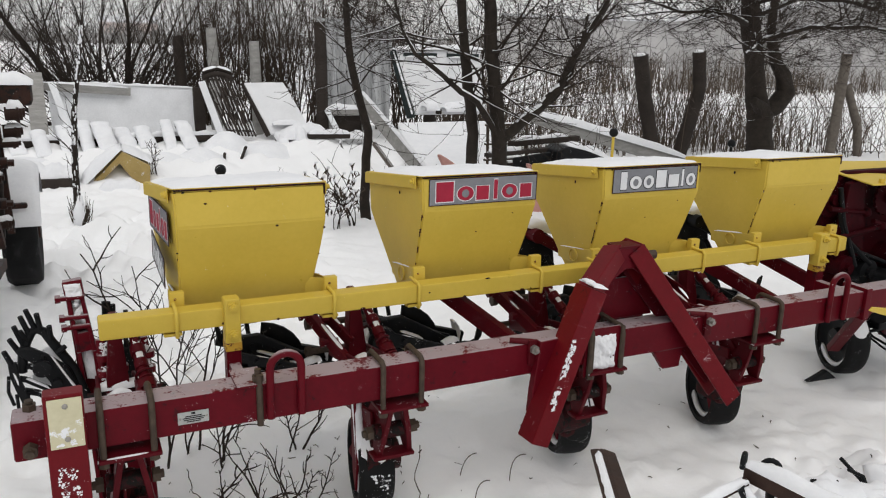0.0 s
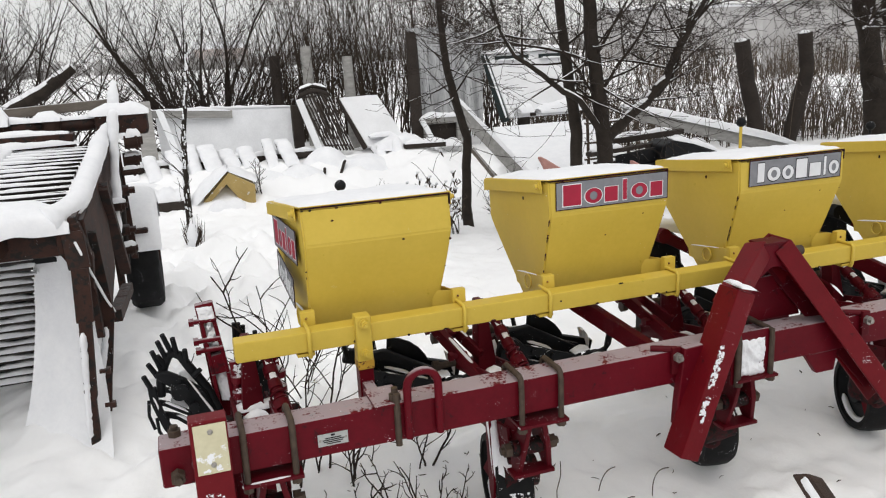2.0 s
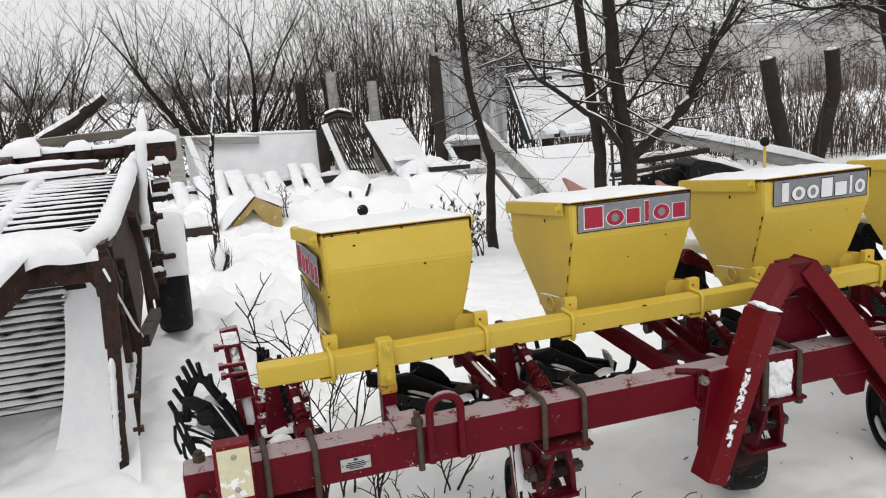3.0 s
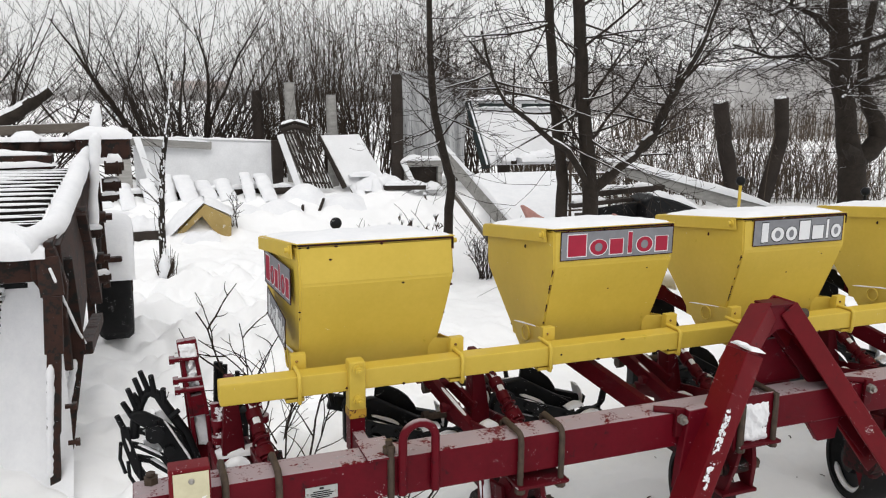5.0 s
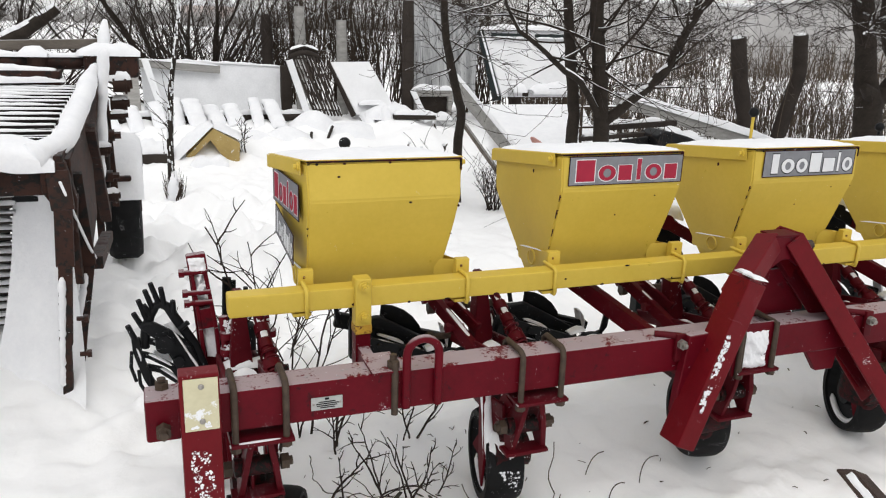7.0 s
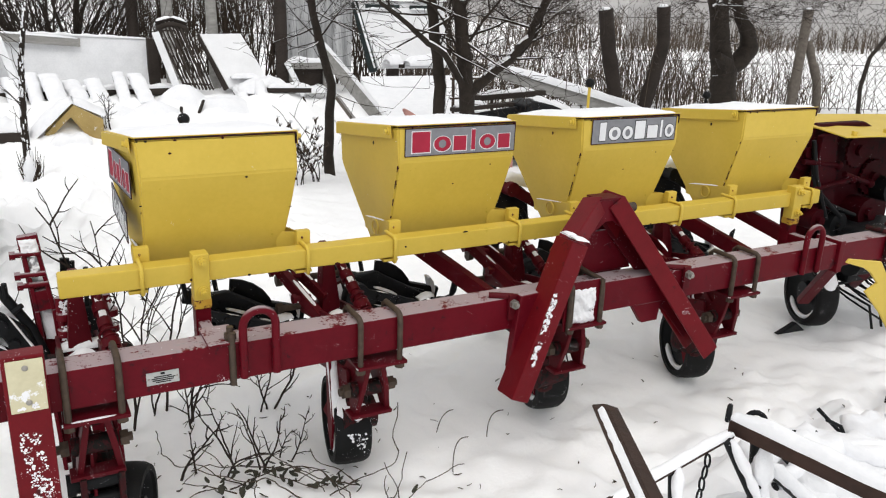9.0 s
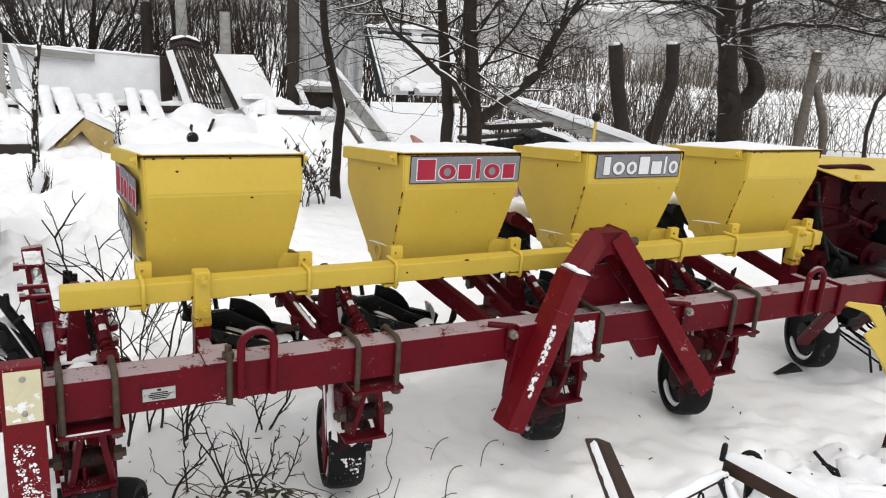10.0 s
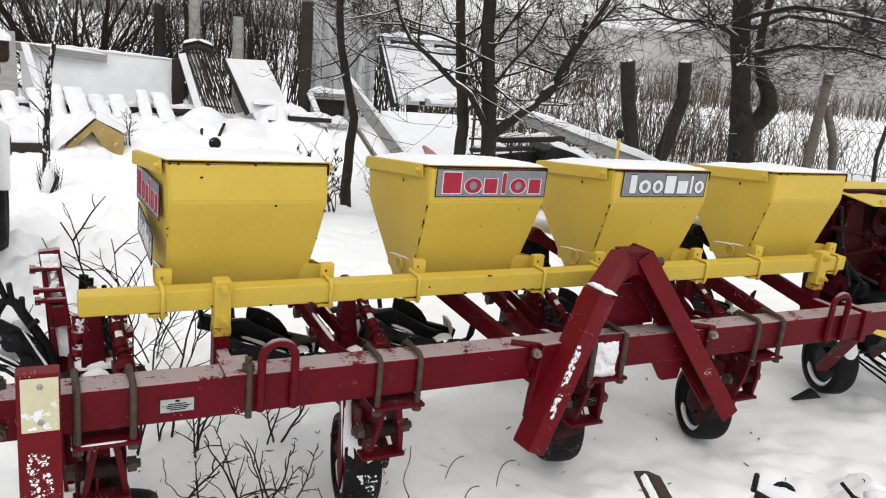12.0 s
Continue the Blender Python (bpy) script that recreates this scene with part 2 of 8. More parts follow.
def sweep(pts, radii, seg=6, verts=None, faces=None):
    """A round bar along a line of places, as lists of vertices and faces."""
    verts, faces = ([], []) if verts is None else (verts, faces)
    pts = [Vector(p) for p in pts]
    if not hasattr(radii, "__len__"):
        radii = [radii] * len(pts)
    base, n = len(verts), len(pts)
    ref = None
    for i, (p, r) in enumerate(zip(pts, radii)):
        d = (pts[min(i + 1, n - 1)] - pts[max(i - 1, 0)]).normalized()
        if ref is None:
            ref = d.orthogonal().normalized()
        ref = (ref - d * ref.dot(d))
        ref = ref.normalized() if ref.length > 1e-5 else d.orthogonal().normalized()
        w = d.cross(ref)
        for k in range(seg):
            a = 2 * math.pi * k / seg
            verts.append(p + (ref * math.cos(a) + w * math.sin(a)) * r)
    for i in range(n - 1):
        for k in range(seg):
            a, b = base + i * seg + k, base + i * seg + (k + 1) % seg
            faces.append((a, b, b + seg, a + seg))
    faces.append(tuple(base + k for k in range(seg))[::-1])
    faces.append(tuple(base + (n - 1) * seg + k for k in range(seg)))
    return verts, faces


def raw(name, verts, faces, material, parent=None, label="", smooth=True):
    me = bpy.data.meshes.new(name)
    me.from_pydata([tuple(v) for v in verts], [], faces)
    me.update()
    return link_mesh(name, me, material, parent, label, smooth, 180 if material is M_SNOW else 60)


def wire(name, pts, r, material, parent=None, label="", seg=8):
    return raw(name, *sweep(pts, r, seg), material, parent, label)


def arc(c, r, a0, a1, ax, ay, n=10):
    c, ax, ay = Vector(c), Vector(ax), Vector(ay)
    return [c + ax * r * math.cos(a0 + (a1 - a0) * i / n) + ay * r * math.sin(a0 + (a1 - a0) * i / n) for i in range(n + 1)]


def snow_ridge(verts, faces, p, q, w, h, step=0.03, seed=0.0, seg=8, lump=0.55):
    """Snow lying along a bar: a low half-round ridge of uneven width and height."""
    p, q = Vector(p), Vector(q)
    d = q - p
    n = max(3, int(d.length / step))
    y = d.normalized()
    x = y.cross(Vector((0, 0, 1)))
    x = x.normalized() if x.length > 1e-3 else Vector((1, 0, 0))
    z = x.cross(y)
    base = len(verts)
    for i in range(n + 1):
        t = i / n
        c = p + d * t
        s = noise.noise(c * 9 + Vector((seed, 0, 0))) + 0.45 * noise.noise(c * 31 + Vector((seed, 4, 0)))
        e = min(1, 4 * t + 0.15, 4 * (1 - t) + 0.15) ** 0.5
        hh, ww = h * (1 + lump * s) * e, w * (1 + 0.12 * noise.noise(c * 17 + Vector((0, seed, 3))))
        for k in range(seg + 1):
            a = math.pi * k / seg
            verts.append(c + x * (ww / 2) * math.cos(a) + z * (hh * math.sin(a) ** 0.7 - 0.003))
    for i in range(n):
        for k in range(seg):
            a = base + i * (seg + 1) + k
            faces.append((a, a + 1, a + seg + 2, a + seg + 1))
    faces.append(tuple(base + k for k in range(seg + 1)))
    faces.append(tuple(base + n * (seg + 1) + k for k in range(seg + 1))[::-1])


def ridge(name, lines, parent, label="", material=None, step=0.03, lump=0.55):
    v, f = [], []
    for i, (p, q, w, h) in enumerate(lines):
        snow_ridge(v, f, p, q, w, h, step, i * 3.7, 8, lump)
    return raw(name, v, f, material or M_SNOW, parent, label)


def snow_panel(name, p, q, wide, out, thick, parent, label="", n=22):
    """Granular snow packed on a face from p down to q, of the given width, bulging outwards."""
    p, q, wide, out = Vector(p), Vector(q), Vector(wide), Vector(out)
    v, f = [], []
    for i in range(n + 1):
        for j in range(n + 1):
            a, b = i / n, j / n
            e = min(1.0, 6 * a, 6 * (1 - a), 6 * b, 6 * (1 - b))
            c = p.lerp(q, b + 0.05 * noise.noise(Vector((a * 5, 3, p.x * 40)))) + wide * (a - 0.5 + 0.05 * noise.noise(Vector((9, b * 7, p.z * 40))))
            v.append(c + out * thick * (e ** 0.6 * (0.65 + 0.5 * noise.noise(c * 40) + 0.5 * noise.noise(c * 110) + 0.3 * noise.noise(c * 210)) - 0.2))
    for i in range(n):
        for j in range(n):
            a = i * (n + 1) + j
            f.append((a, a + n + 1, a + n + 2, a + 1))
    return raw(name, v, f, M_SNOW, parent, label)


def smooth01(a, b, x):
    t = min(1.0, max(0.0, (x - a) / (b - a)))
    return t * t * (3 - 2 * t)

# ---- ground: one sheet of snow to the horizon ----
GZ = 0.07


def bump_at(x, y, cx, cy, rx, ry, h):
    d = ((x - cx) / rx) ** 2 + ((y - cy) / ry) ** 2
    return h * math.exp(-d) if d < 6 else 0.0


WHEELS = [(0.025, 2.45), (0.7, 2.58), (1.43, 2.6), (2.18, 2.57), (3.02, 2.7)]


def ground_z(x, y):
    v = Vector((x, y, 0))
    near = 1 - smooth01(14, 40, math.hypot(x, y - 5))
    z = GZ + near * (0.03 * noise.noise(v * 0.7) + 0.025 * noise.noise(v * 2.9) + 0.022 * noise.noise(v * 7.0) + 0.012 * noise.noise(v * 15.0))
    # the covered heap of timber behind
    z += 0.3 * smooth01(7.7, 9.1, y) * smooth01(-1.9, -0.9, x) * (1 - smooth01(2.0, 3.0, x)) * (1 - smooth01(11.5, 13, y))
    z += 0.2 * smooth01(7.6, 8.6, y) * smooth01(1.9, 2.6, x) * (1 - smooth01(4.2, 5.2, x)) * (1 - smooth01(11.5, 13, y))
    lumps = smooth01(7.7, 8.3, y) * (1 - smooth01(10.2, 11.2, y)) * smooth01(-1.6, -1, x) * (1 - smooth01(3.8, 4.6, x))
    z += lumps * 0.1 * (abs(noise.noise(v * 1.7 + Vector((3, 1, 0)))) + 0.5 * noise.noise(v * 4.1))
    # drifts by the digger, trodden snow beside it
    z += bump_at(x, y, -0.75, 4.0, 0.22, 0.6, 0.1)
    tread = smooth01(2.9, 3.5, y) * (1 - smooth01(6.8, 7.6, y)) * smooth01(-0.7, -0.2, x) * (1 - smooth01(1.0, 1.8, x))
    z += tread * (0.12 * noise.noise(v * 2.6 + Vector((0, 7, 0))) + 0.12 * noise.noise(v * 5.5) + 0.06 * noise.noise(v * 12.0))
    # the drift in front of the machine, over scrap
    z += bump_at(x, y, 2.35, 1.75, 0.75, 0.3, 0.13) + bump_at(x, y, 1.6, 1.72, 0.42, 0.22, 0.16) + bump_at(x, y, 1.15, 1.62, 0.2, 0.14, 0.1)
    m = smooth01(1.25, 1.5, x) * (1 - smooth01(2.0, 2.3, y)) * smooth01(0.6, 1.2, y)
    z += m * (0.07 * noise.noise(v * 6.5) + 0.05 * noise.noise(v * 13.0) + 0.025 * noise.noise(v * 24.0))
    # small scattered clods and pock marks round the machine
    c = noise.noise(v * 5.3 + Vector((9, 2, 0)))
    z += near * (0.02 * max(0.0, c - 0.35) - 0.03 * max(0.0, noise.noise(v * 4.1 + Vector((1, 8, 0))) - 0.42))
    # loose crumbs in patches
    z += near * 0.016 * max(0.0, noise.noise(v * 21.0)) * (0.35 + max(0.0, 1.6 * noise.noise(v * 1.9 + Vector((4, 4, 0)))))
    for wx, wy in WHEELS:
        z -= bump_at(x, y, wx, wy - 0.05, 0.13, 0.22, 0.035)
        z += bump_at(x, y, wx, wy - 0.28, 0.22, 0.1, 0.015)
    return z


def axis_steps(lo, hi, fine, far):
    a = list(np.arange(lo, hi + fine / 2, fine))
    s = fine
    while a[-1] < far:
        s *= 1.13
        a.append(a[-1] + s)
    s = fine
    while a[0] > -far:
        s *= 1.13
        a.insert(0, a[0] - s)
    return a


gx, gy = axis_steps(-1.6, 4.2, 0.024, 900), axis_steps(0.6, 8.2, 0.024, 900)
gv = [(x, y, ground_z(x, y)) for y in gy for x in gx]
gw = len(gx)
gf = [(j * gw + i, j * gw + i + 1, (j + 1) * gw + i + 1, (j + 1) * gw + i) for j in range(len(gy) - 1) for i in range(gw - 1)]
ground = raw("ground", gv, gf, M_GROUND)
tagged(ground, "snow-covered yard and field, soft and uneven, with small hollows", "ground", kind="structure")

# ---- the seed drill ----
BY0, BY1, BZ0, BZ1 = 2.335, 2.425, 0.54, 0.645
drill = thing("seed_drill", (1.3, 2.4, GZ), "dark red seed drill with a square beam, dusted with snow", "farm machine")


def tool_beam():
    bm = B()
    box(bm, (-0.29, BY0, BZ0), (2.66, BY1, BZ1), 0.007)
    ob = part("beam", bm, M_RED, drill, "dark red square steel beam with snow along its top")
    bm = B()
    box(bm, (2.66, BY0 - 0.012, BZ0 - 0.012), (2.69, BY1 + 0.012, BZ1 + 0.012), 0.003)
    part("flange", bm, M_RED, drill)
    bm = B()
    box(bm, (2.69, BY0 + 0.004, BZ0 + 0.004), (4.6, BY1, BZ1 - 0.002), 0.006)
    part("beam_extension", bm, M_RED, drill)


def yellow_bar():
    y0, y1, z0, z1 = 2.575, 2.635, 0.734, 0.793
    bm = B()
    box(bm, (-0.077, y0, z0), (2.83, y1, z1), 0.006)
    part("hopper_bar", bm, M_YEL, drill, "yellow square bar carrying the hoppers")
    for x, w in ((0.277, 0.023), (2.672, 0.025)):
        bm = B()
        box(bm, (x - w, y0 - 0.02, 0.68), (x + w, y0 + 0.026, 0.822), 0.006)
        post = part("post", bm, M_YEL, drill, "yellow painted post, rusty at its foot")
        bm = B()
        box(bm, (x - w - 0.001, y0 - 0.021, 0.662), (x + w + 0.001, y0 + 0.027, 0.69), 0.004)
        part("rusty_band", bm, M_YELRUST, post)
        bm = B()
        box(bm, (x - w + 0.002, y0 - 0.016, BZ0 + 0.02), (x + w - 0.002, y0 + 0.03, 0.672), 0.003)
        box(bm, (x - w * 0.7, BY1 - 0.002, BZ0 + 0.02), (x + w * 0.7, y0, BZ1 - 0.02), 0.003)
        part("post_foot", bm, M_RED, post)
        for z in (0.8, 0.714):
            bm = B()
            rod(bm, (x, y0 - 0.021, z), (x, y0 - 0.026, z), 0.015, seg=16)
            rod(bm, (x + 0.002, y0 - 0.026, z), (x + 0.002, y0 - 0.036, z), 0.012, seg=6)
            rod(bm, (x + 0.002, y0 - 0.036, z), (x + 0.002, y0 - 0.046, z), 0.006, seg=8)
            part("bolt", bm, M_YEL, post, "yellow painted bolt")
    for x in (0.255,):
        bm = B()
        box(bm, (x - 0.015, BY0 - 0.008, BZ1), (x + 0.065, BY1 + 0.025, BZ1 + 0.007), 0.002)
        foot = part("clamp_plate", bm, M_RED, drill)
        bm = B()
        rod(bm, (x + 0.045, BY0 - 0.002, BZ1 + 0.03), (x + 0.045, BY0 - 0.002, BZ0 - 0.01), 0.009)
        part("clamp_bolt", bm, M_STEEL, foot)
        bm = B()
        rod(bm, (x + 0.045, BY0 + 0.015, BZ1 + 0.008), (x + 0.045, BY0 + 0.015, BZ1 + 0.024), 0.016, seg=6)
        rod(bm, (x + 0.045, BY0 + 0.015, BZ1 + 0.024), (x + 0.045, BY0 + 0.015, BZ1 + 0.042), 0.009)
        part("nut", bm, M_STEEL, foot)
    # clamps of the hoppers round the bar
    for x in (0.125, 0.585, 0.865, 1.322, 1.56, 2.043, 2.325, 2.775):
        wire("clamp", [(x, y1 + 0.006, z0 - 0.012), (x, y0 - 0.004, z0 - 0.012), (x, y0 - 0.006, z0), (x, y0 - 0.006, z1 - 0.004), (x, y0 + 0.002, z1 + 0.006), (x, y1 + 0.01, z1 + 0.006)], 0.006, M_YEL, drill)
        bm = B()
        box(bm, (x - 0.035, y0 + 0.005, z0 - 0.014), (x + 0.015, y1 + 0.03, z0 - 0.004), 0.003)
        part("clamp_pad", bm, M_YEL, drill)
    chips = random.Random(19)
    for i in range(12):
        bm = B()
        x = chips.uniform(0.0, 2.6)
        z = chips.choice((z1 - 0.002, z0 + 0.004, chips.uniform(z0 + 0.01, z1 - 0.01)))
        ball(bm, (x, y0 - 0.0005, z), 0.0035, 7, 5, (chips.uniform(0.8, 3.0), 0.4, chips.uniform(0.6, 1.4)))
        part("paint_chip", bm, M_GREASE, drill)


tool_beam()
yellow_bar()

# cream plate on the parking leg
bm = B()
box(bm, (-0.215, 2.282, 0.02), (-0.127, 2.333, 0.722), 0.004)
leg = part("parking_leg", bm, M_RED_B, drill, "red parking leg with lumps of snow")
bm = B()
box(bm, (-0.206, 2.277, 0.587), (-0.131, 2.281, 0.714), 0.001)
cream = part("reflector_plate", bm, M_CREAM, leg, "cream plate with two rivets, snow on its lower edge")
for z in (0.695, 0.61):
    bm = B()
    ball(bm, (-0.168, 2.276, z), 0.007, 10, 6, (1, 0.5, 1))
    part("rivet", bm, M_BOLT, leg)
rng = random.Random(4)


def snow_crust(name, where, n, r, parent, label="clinging lumps of snow"):
    """Crumbs of snow stuck to a face; where(u, v) gives a place for two random numbers."""
    bm = B()
    for _ in range(n * 7):
        p = where(rng.random(), rng.random())
        if noise.noise(Vector(p) * 55) < -0.2 + 0.25 * noise.noise(Vector(p) * 12):
            continue
        s = r * 0.33 * rng.uniform(0.3, 1.4)
        bmesh.ops.create_icosphere(bm, subdivisions=1, radius=s, matrix=Matrix.Translation(p) @ Matrix.Diagonal((rng.uniform(0.8, 1.5), 0.35, rng.uniform(0.8, 1.5), 1)))
    for v in bm.verts:
        v.co += v.normal * 0.3 * r * noise.noise(v.co * 90)
    ob = part(name, bm, M_SNOW, parent, label)
    ob["kind"] = "stuff"
    return ob


snow_crust("snow_crust", lambda u, v: (-0.178 + 0.045 * (v - 0.5) + 0.02 * u, 2.281, 0.535 - 0.2 * u), 50, 0.006, leg)
snow_crust("snow_crust", lambda u, v: (-0.168 + 0.06 * (v - 0.5), 2.2765, 0.594 + 0.02 * u * v), 36, 0.0045, leg)
bm = B()
rod(bm, (-0.252, 2.33, 0.575), (-0.252, 2.305, 0.575), 0.018, seg=6)
rod(bm, (-0.252, 2.305, 0.575), (-0.252, 2.292, 0.575), 0.01)
part("end_nut", bm, M_STEEL, drill)
bm = B()
rod(bm, (-0.25, 2.4, BZ1), (-0.25, 2.4, BZ1 + 0.016), 0.017, seg=6)
rod(bm, (-0.25, 2.4, BZ1 + 0.02), (-0.25, 2.4, BZ1 + 0.026), 0.01)
part("end_bolt", bm, M_STEEL, drill)

# maker's plate, its lettering as plain bars
bm = B()
box(bm, (0.088, BY0 - 0.003, 0.569), (0.166, BY0 - 0.0005, 0.603), 0.0008)
tag = part("type_plate", bm, M_ALU, drill, "small riveted metal type plate")
for i, (a, b, z) in enumerate(((0.122, 0.132, 0.597), (0.106, 0.148, 0.5905), (0.1, 0.156, 0.5855), (0.102, 0.152, 0.5805), (0.11, 0.146, 0.5755))):
    bm = B()
    box(bm, (a, BY0 - 0.0036, z - 0.0013), (b, BY0 - 0.0028, z + (0.004 if i == 0 else 0.0013)), 0)
    part("text_bar", bm, M_BLACK, tag)
for x in (0.094, 0.16):
    bm = B()
    ball(bm, (x, BY0 - 0.003, 0.586), 0.003, 8, 6)
    part("rivet", bm, M_BOLT, tag)

# lifting loops
for x0 in (0.327, 2.455):
    c = x0 + 0.0425
    pts = [(x0, BY0 - 0.012, 0.55), (x0, BY0 - 0.012, 0.69)] + arc((c, BY0 - 0.012, 0.69), 0.0425, math.pi, 0, (1, 0, 0), (0, 0, 1), 10)[1:-1] + [(x0 + 0.085, BY0 - 0.012, 0.69), (x0 + 0.085, BY0 - 0.012, 0.55)]
    wire("lifting_loop", pts, 0.011, M_RED, drill, "dark red bent steel loop", 10)


def hopper(x0, x1, seed):
    """A yellow seed hopper: an upright rim, a front and a back that slope in below it, a lid and two bracket plates."""
    yf, yb, zt, zb, zc, zk, zl = 2.64, 3.05, 1.124, 1.074, 1.018, 0.945, 0.69
    ym, yn = yf + 0.3 * (zc - zl), yb - 0.85 * (zk - zl)
    cx = (x0 + x1) / 2
    h = thing("seed_hopper", (cx, 2.82, zl), "yellow sheet-metal seed hopper with snow on its lid", "seed hopper", "seed hoppers in a row")
    s = 0.03
    rings = [
        [(x0, yf, zt), (x1, yf, zt), (x1 + s, yb, zb), (x0 - s, yb, zb)],
        [(x0 + 0.005, yf, zc), (x1 + 0.003, yf, zc), (x1 + s, yb, zk), (x0 - s + 0.004, yb, zk)],
        [(x0 + 0.012, ym, zl), (x1 - 0.036, ym, zl), (x1 - 0.03, yn, zl), (x0 + 0.006, yn, zl)],
    ]
    bm = B()
    vv = [[bm.verts.new(p) for p in r] for r in rings]
    for a, b in zip(vv, vv[1:]):
        for i in range(4):
            bm.faces.new((a[i], b[i], b[(i + 1) % 4], a[(i + 1) % 4]))
    bm.faces.new(vv[0][::-1])
    bm.faces.new(vv[2])
    bmesh.ops.recalc_face_normals(bm, faces=bm.faces)
    bmesh.ops.bevel(bm, geom=[e for e in bm.edges], offset=0.005, segments=3, affect="EDGES")
    bmesh.ops.subdivide_edges(bm, edges=[e for e in bm.edges if e.calc_length() > 0.15], cuts=7, use_grid_fill=True)
    for v in bm.verts:
        v.co += 0.003 * Vector((noise.noise(v.co * 6 + Vector((seed, 0, 0))), noise.noise(v.co * 6 + Vector((0, seed, 9))), 0))
    body = part("body", bm, M_YEL, h, sharp=9)
    # welded seams down the front corners, dark where the paint has cracked
    for xa, xb, k in ((x0 + 0.005, x0 + 0.012, 0), (x1 + 0.003, x1 - 0.036, 1)):
        p, q = Vector((xa, yf, zc)), Vector((xb, ym, zl))
        if k == 0 and seed > 0:
            cuts = random.Random(int(seed))
            t = 0.04
            while t < 0.6:
                ln = cuts.uniform(0.02, 0.09)
                bm = B()
                rod(bm, p.lerp(q, t) + Vector((-0.001, 0.0012, 0)), p.lerp(q, t + ln) + Vector((-0.001, 0.0012, 0)), 0.0022, 0.0014, 6)
                part("cracked_seam", bm, M_GREASE, body)
                t += ln + cuts.uniform(0.02, 0.12)
    # lid with folded lips at its sides, ending behind the front rim
    t = 0.003
    lip = 0.036
    bm = B()
    plate(bm, [(x0 - 0.004, yf - 0.002, zt + 0.005), (x1 + 0.004, yf - 0.002, zt + 0.005), (x1 + s + 0.008, yb + 0.01, zb + 0.006), (x0 - s - 0.008, yb + 0.01, zb + 0.006)], (0, 0, 1), t, 0.001)
    for sx, xa, xb in ((-1, x0 - 0.009, x0 - s - 0.009), (1, x1 + 0.009, x1 + s + 0.009)):
        plate(bm, [(xa, yf + 0.03, zt + 0.004), (xb, yb + 0.01, zb + 0.006), (xb, yb + 0.01, zb - lip + 0.004), (xa, yf + 0.022, zt - lip)], (sx, 0, 0), t, 0.001)
    lid = part("lid", bm, M_YEL, h, "yellow lid with folded lips")
    for sx, xa in ((-1, x0 - 0.011), (1, x1 + 0.011)):
        bm = B()
        rod(bm, (xa, yf + 0.045, zt - 0.016), (xa + sx * 0.007, yf + 0.045, zt - 0.016), 0.012, seg=10)
        rod(bm, (xa + sx * 0.006, yf + 0.045, zt - 0.016), (xa + sx * 0.016, yf + 0.045, zt - 0.016), 0.007, seg=8)
        part("lid_pin", bm, M_YEL, lid)
    bm = B()
    n, mm = 26, 18
    grid = [[None] * (mm + 1) for _ in range(n + 1)]
    for i in range(n + 1):
        for j in range(mm + 1):
            u, w = i / n, j / mm
            y = yf - 0.001 + (yb - yf) * w
            xx0, xx1 = x0 - 0.002 - s * w, x1 + 0.002 + s * w
            x = xx0 + (xx1 - xx0) * u
            edge = min(u * 5, (1 - u) * 5, w * 6, (1 - w) * 6, 1.0)
            q = Vector((x * 5 + seed, y * 6, 0))
            z = zt + 0.0085 + (zb - zt) * w + 0.022 * max(0, edge) ** 0.6 * (0.75 + 0.5 * noise.noise(q)) + 0.003 * max(0, edge) * noise.noise(q * 6) - (0.002 if edge <= 0 else 0)
            grid[i][j] = bm.verts.new((x, y, z))
    for i in range(n):
        for j in range(mm):
            bm.faces.new((grid[i][j], grid[i + 1][j], grid[i + 1][j + 1], grid[i][j + 1]))
    part("snow_cover", bm, M_SNOW, lid, "snow lying on the lid")
    bm = B()
    box(bm, (x0 + 0.002, yf - 0.003, zt - 0.0005), (x1 - 0.001, yf + 0.01, zt + 0.0045), 0.001)
    box(bm, (x1 - 0.003, yf - 0.003, zt - 0.03), (x1 + 0.001, yf + 0.01, zt + 0.003), 0.001)
    part("lid_gap", bm, M_GREASE, lid, "dark gap under the lid")
    # bracket plates down to the bar, each with a foot and a welded ring
    for xa, sx in ((x0 - 0.006, 1), (x1 + 0.014, -1)):
        bm = B()
        plate(bm, [(xa, 2.66, 0.76), (xa, 2.66, 0.818), (xa, 2.7, 0.816), (xa + sx * 0.004, 2.9, 0.784), (xa + sx * 0.01, 2.9, 0.74), (xa, 2.7, 0.735)], (sx, 0, 0), 0.004, 0.001)
        if sx < 0:
            plate(bm, [(xa, 2.68, 0.816), (xa - 0.062, 2.705, 0.818), (xa - 0.062, 2.71, 0.74), (xa, 2.68, 0.74)], (0, 1, 0), 0.004, 0.001)
        br = part("bracket", bm, M_YEL, h, "yellow bracket plate")
        bm = B()
        box(bm, (xa - 0.02, 2.636, 0.76), (xa + 0.022, 2.66, 0.832), 0.003)
        part("bracket_foot", bm, M_YEL, br)
        bm = B()
        ball(bm, (xa - 0.004, 2.6355, 0.812), 0.004, 8, 6)
        part("foot_rivet", bm, M_YELRUST, br)
        wire("ring", arc((xa - sx * 0.004, 2.78, 0.775), 0.024, 0, 2 * math.pi, (0, 1, 0), (0, 0, 1), 14), 0.003, M_YEL, br)
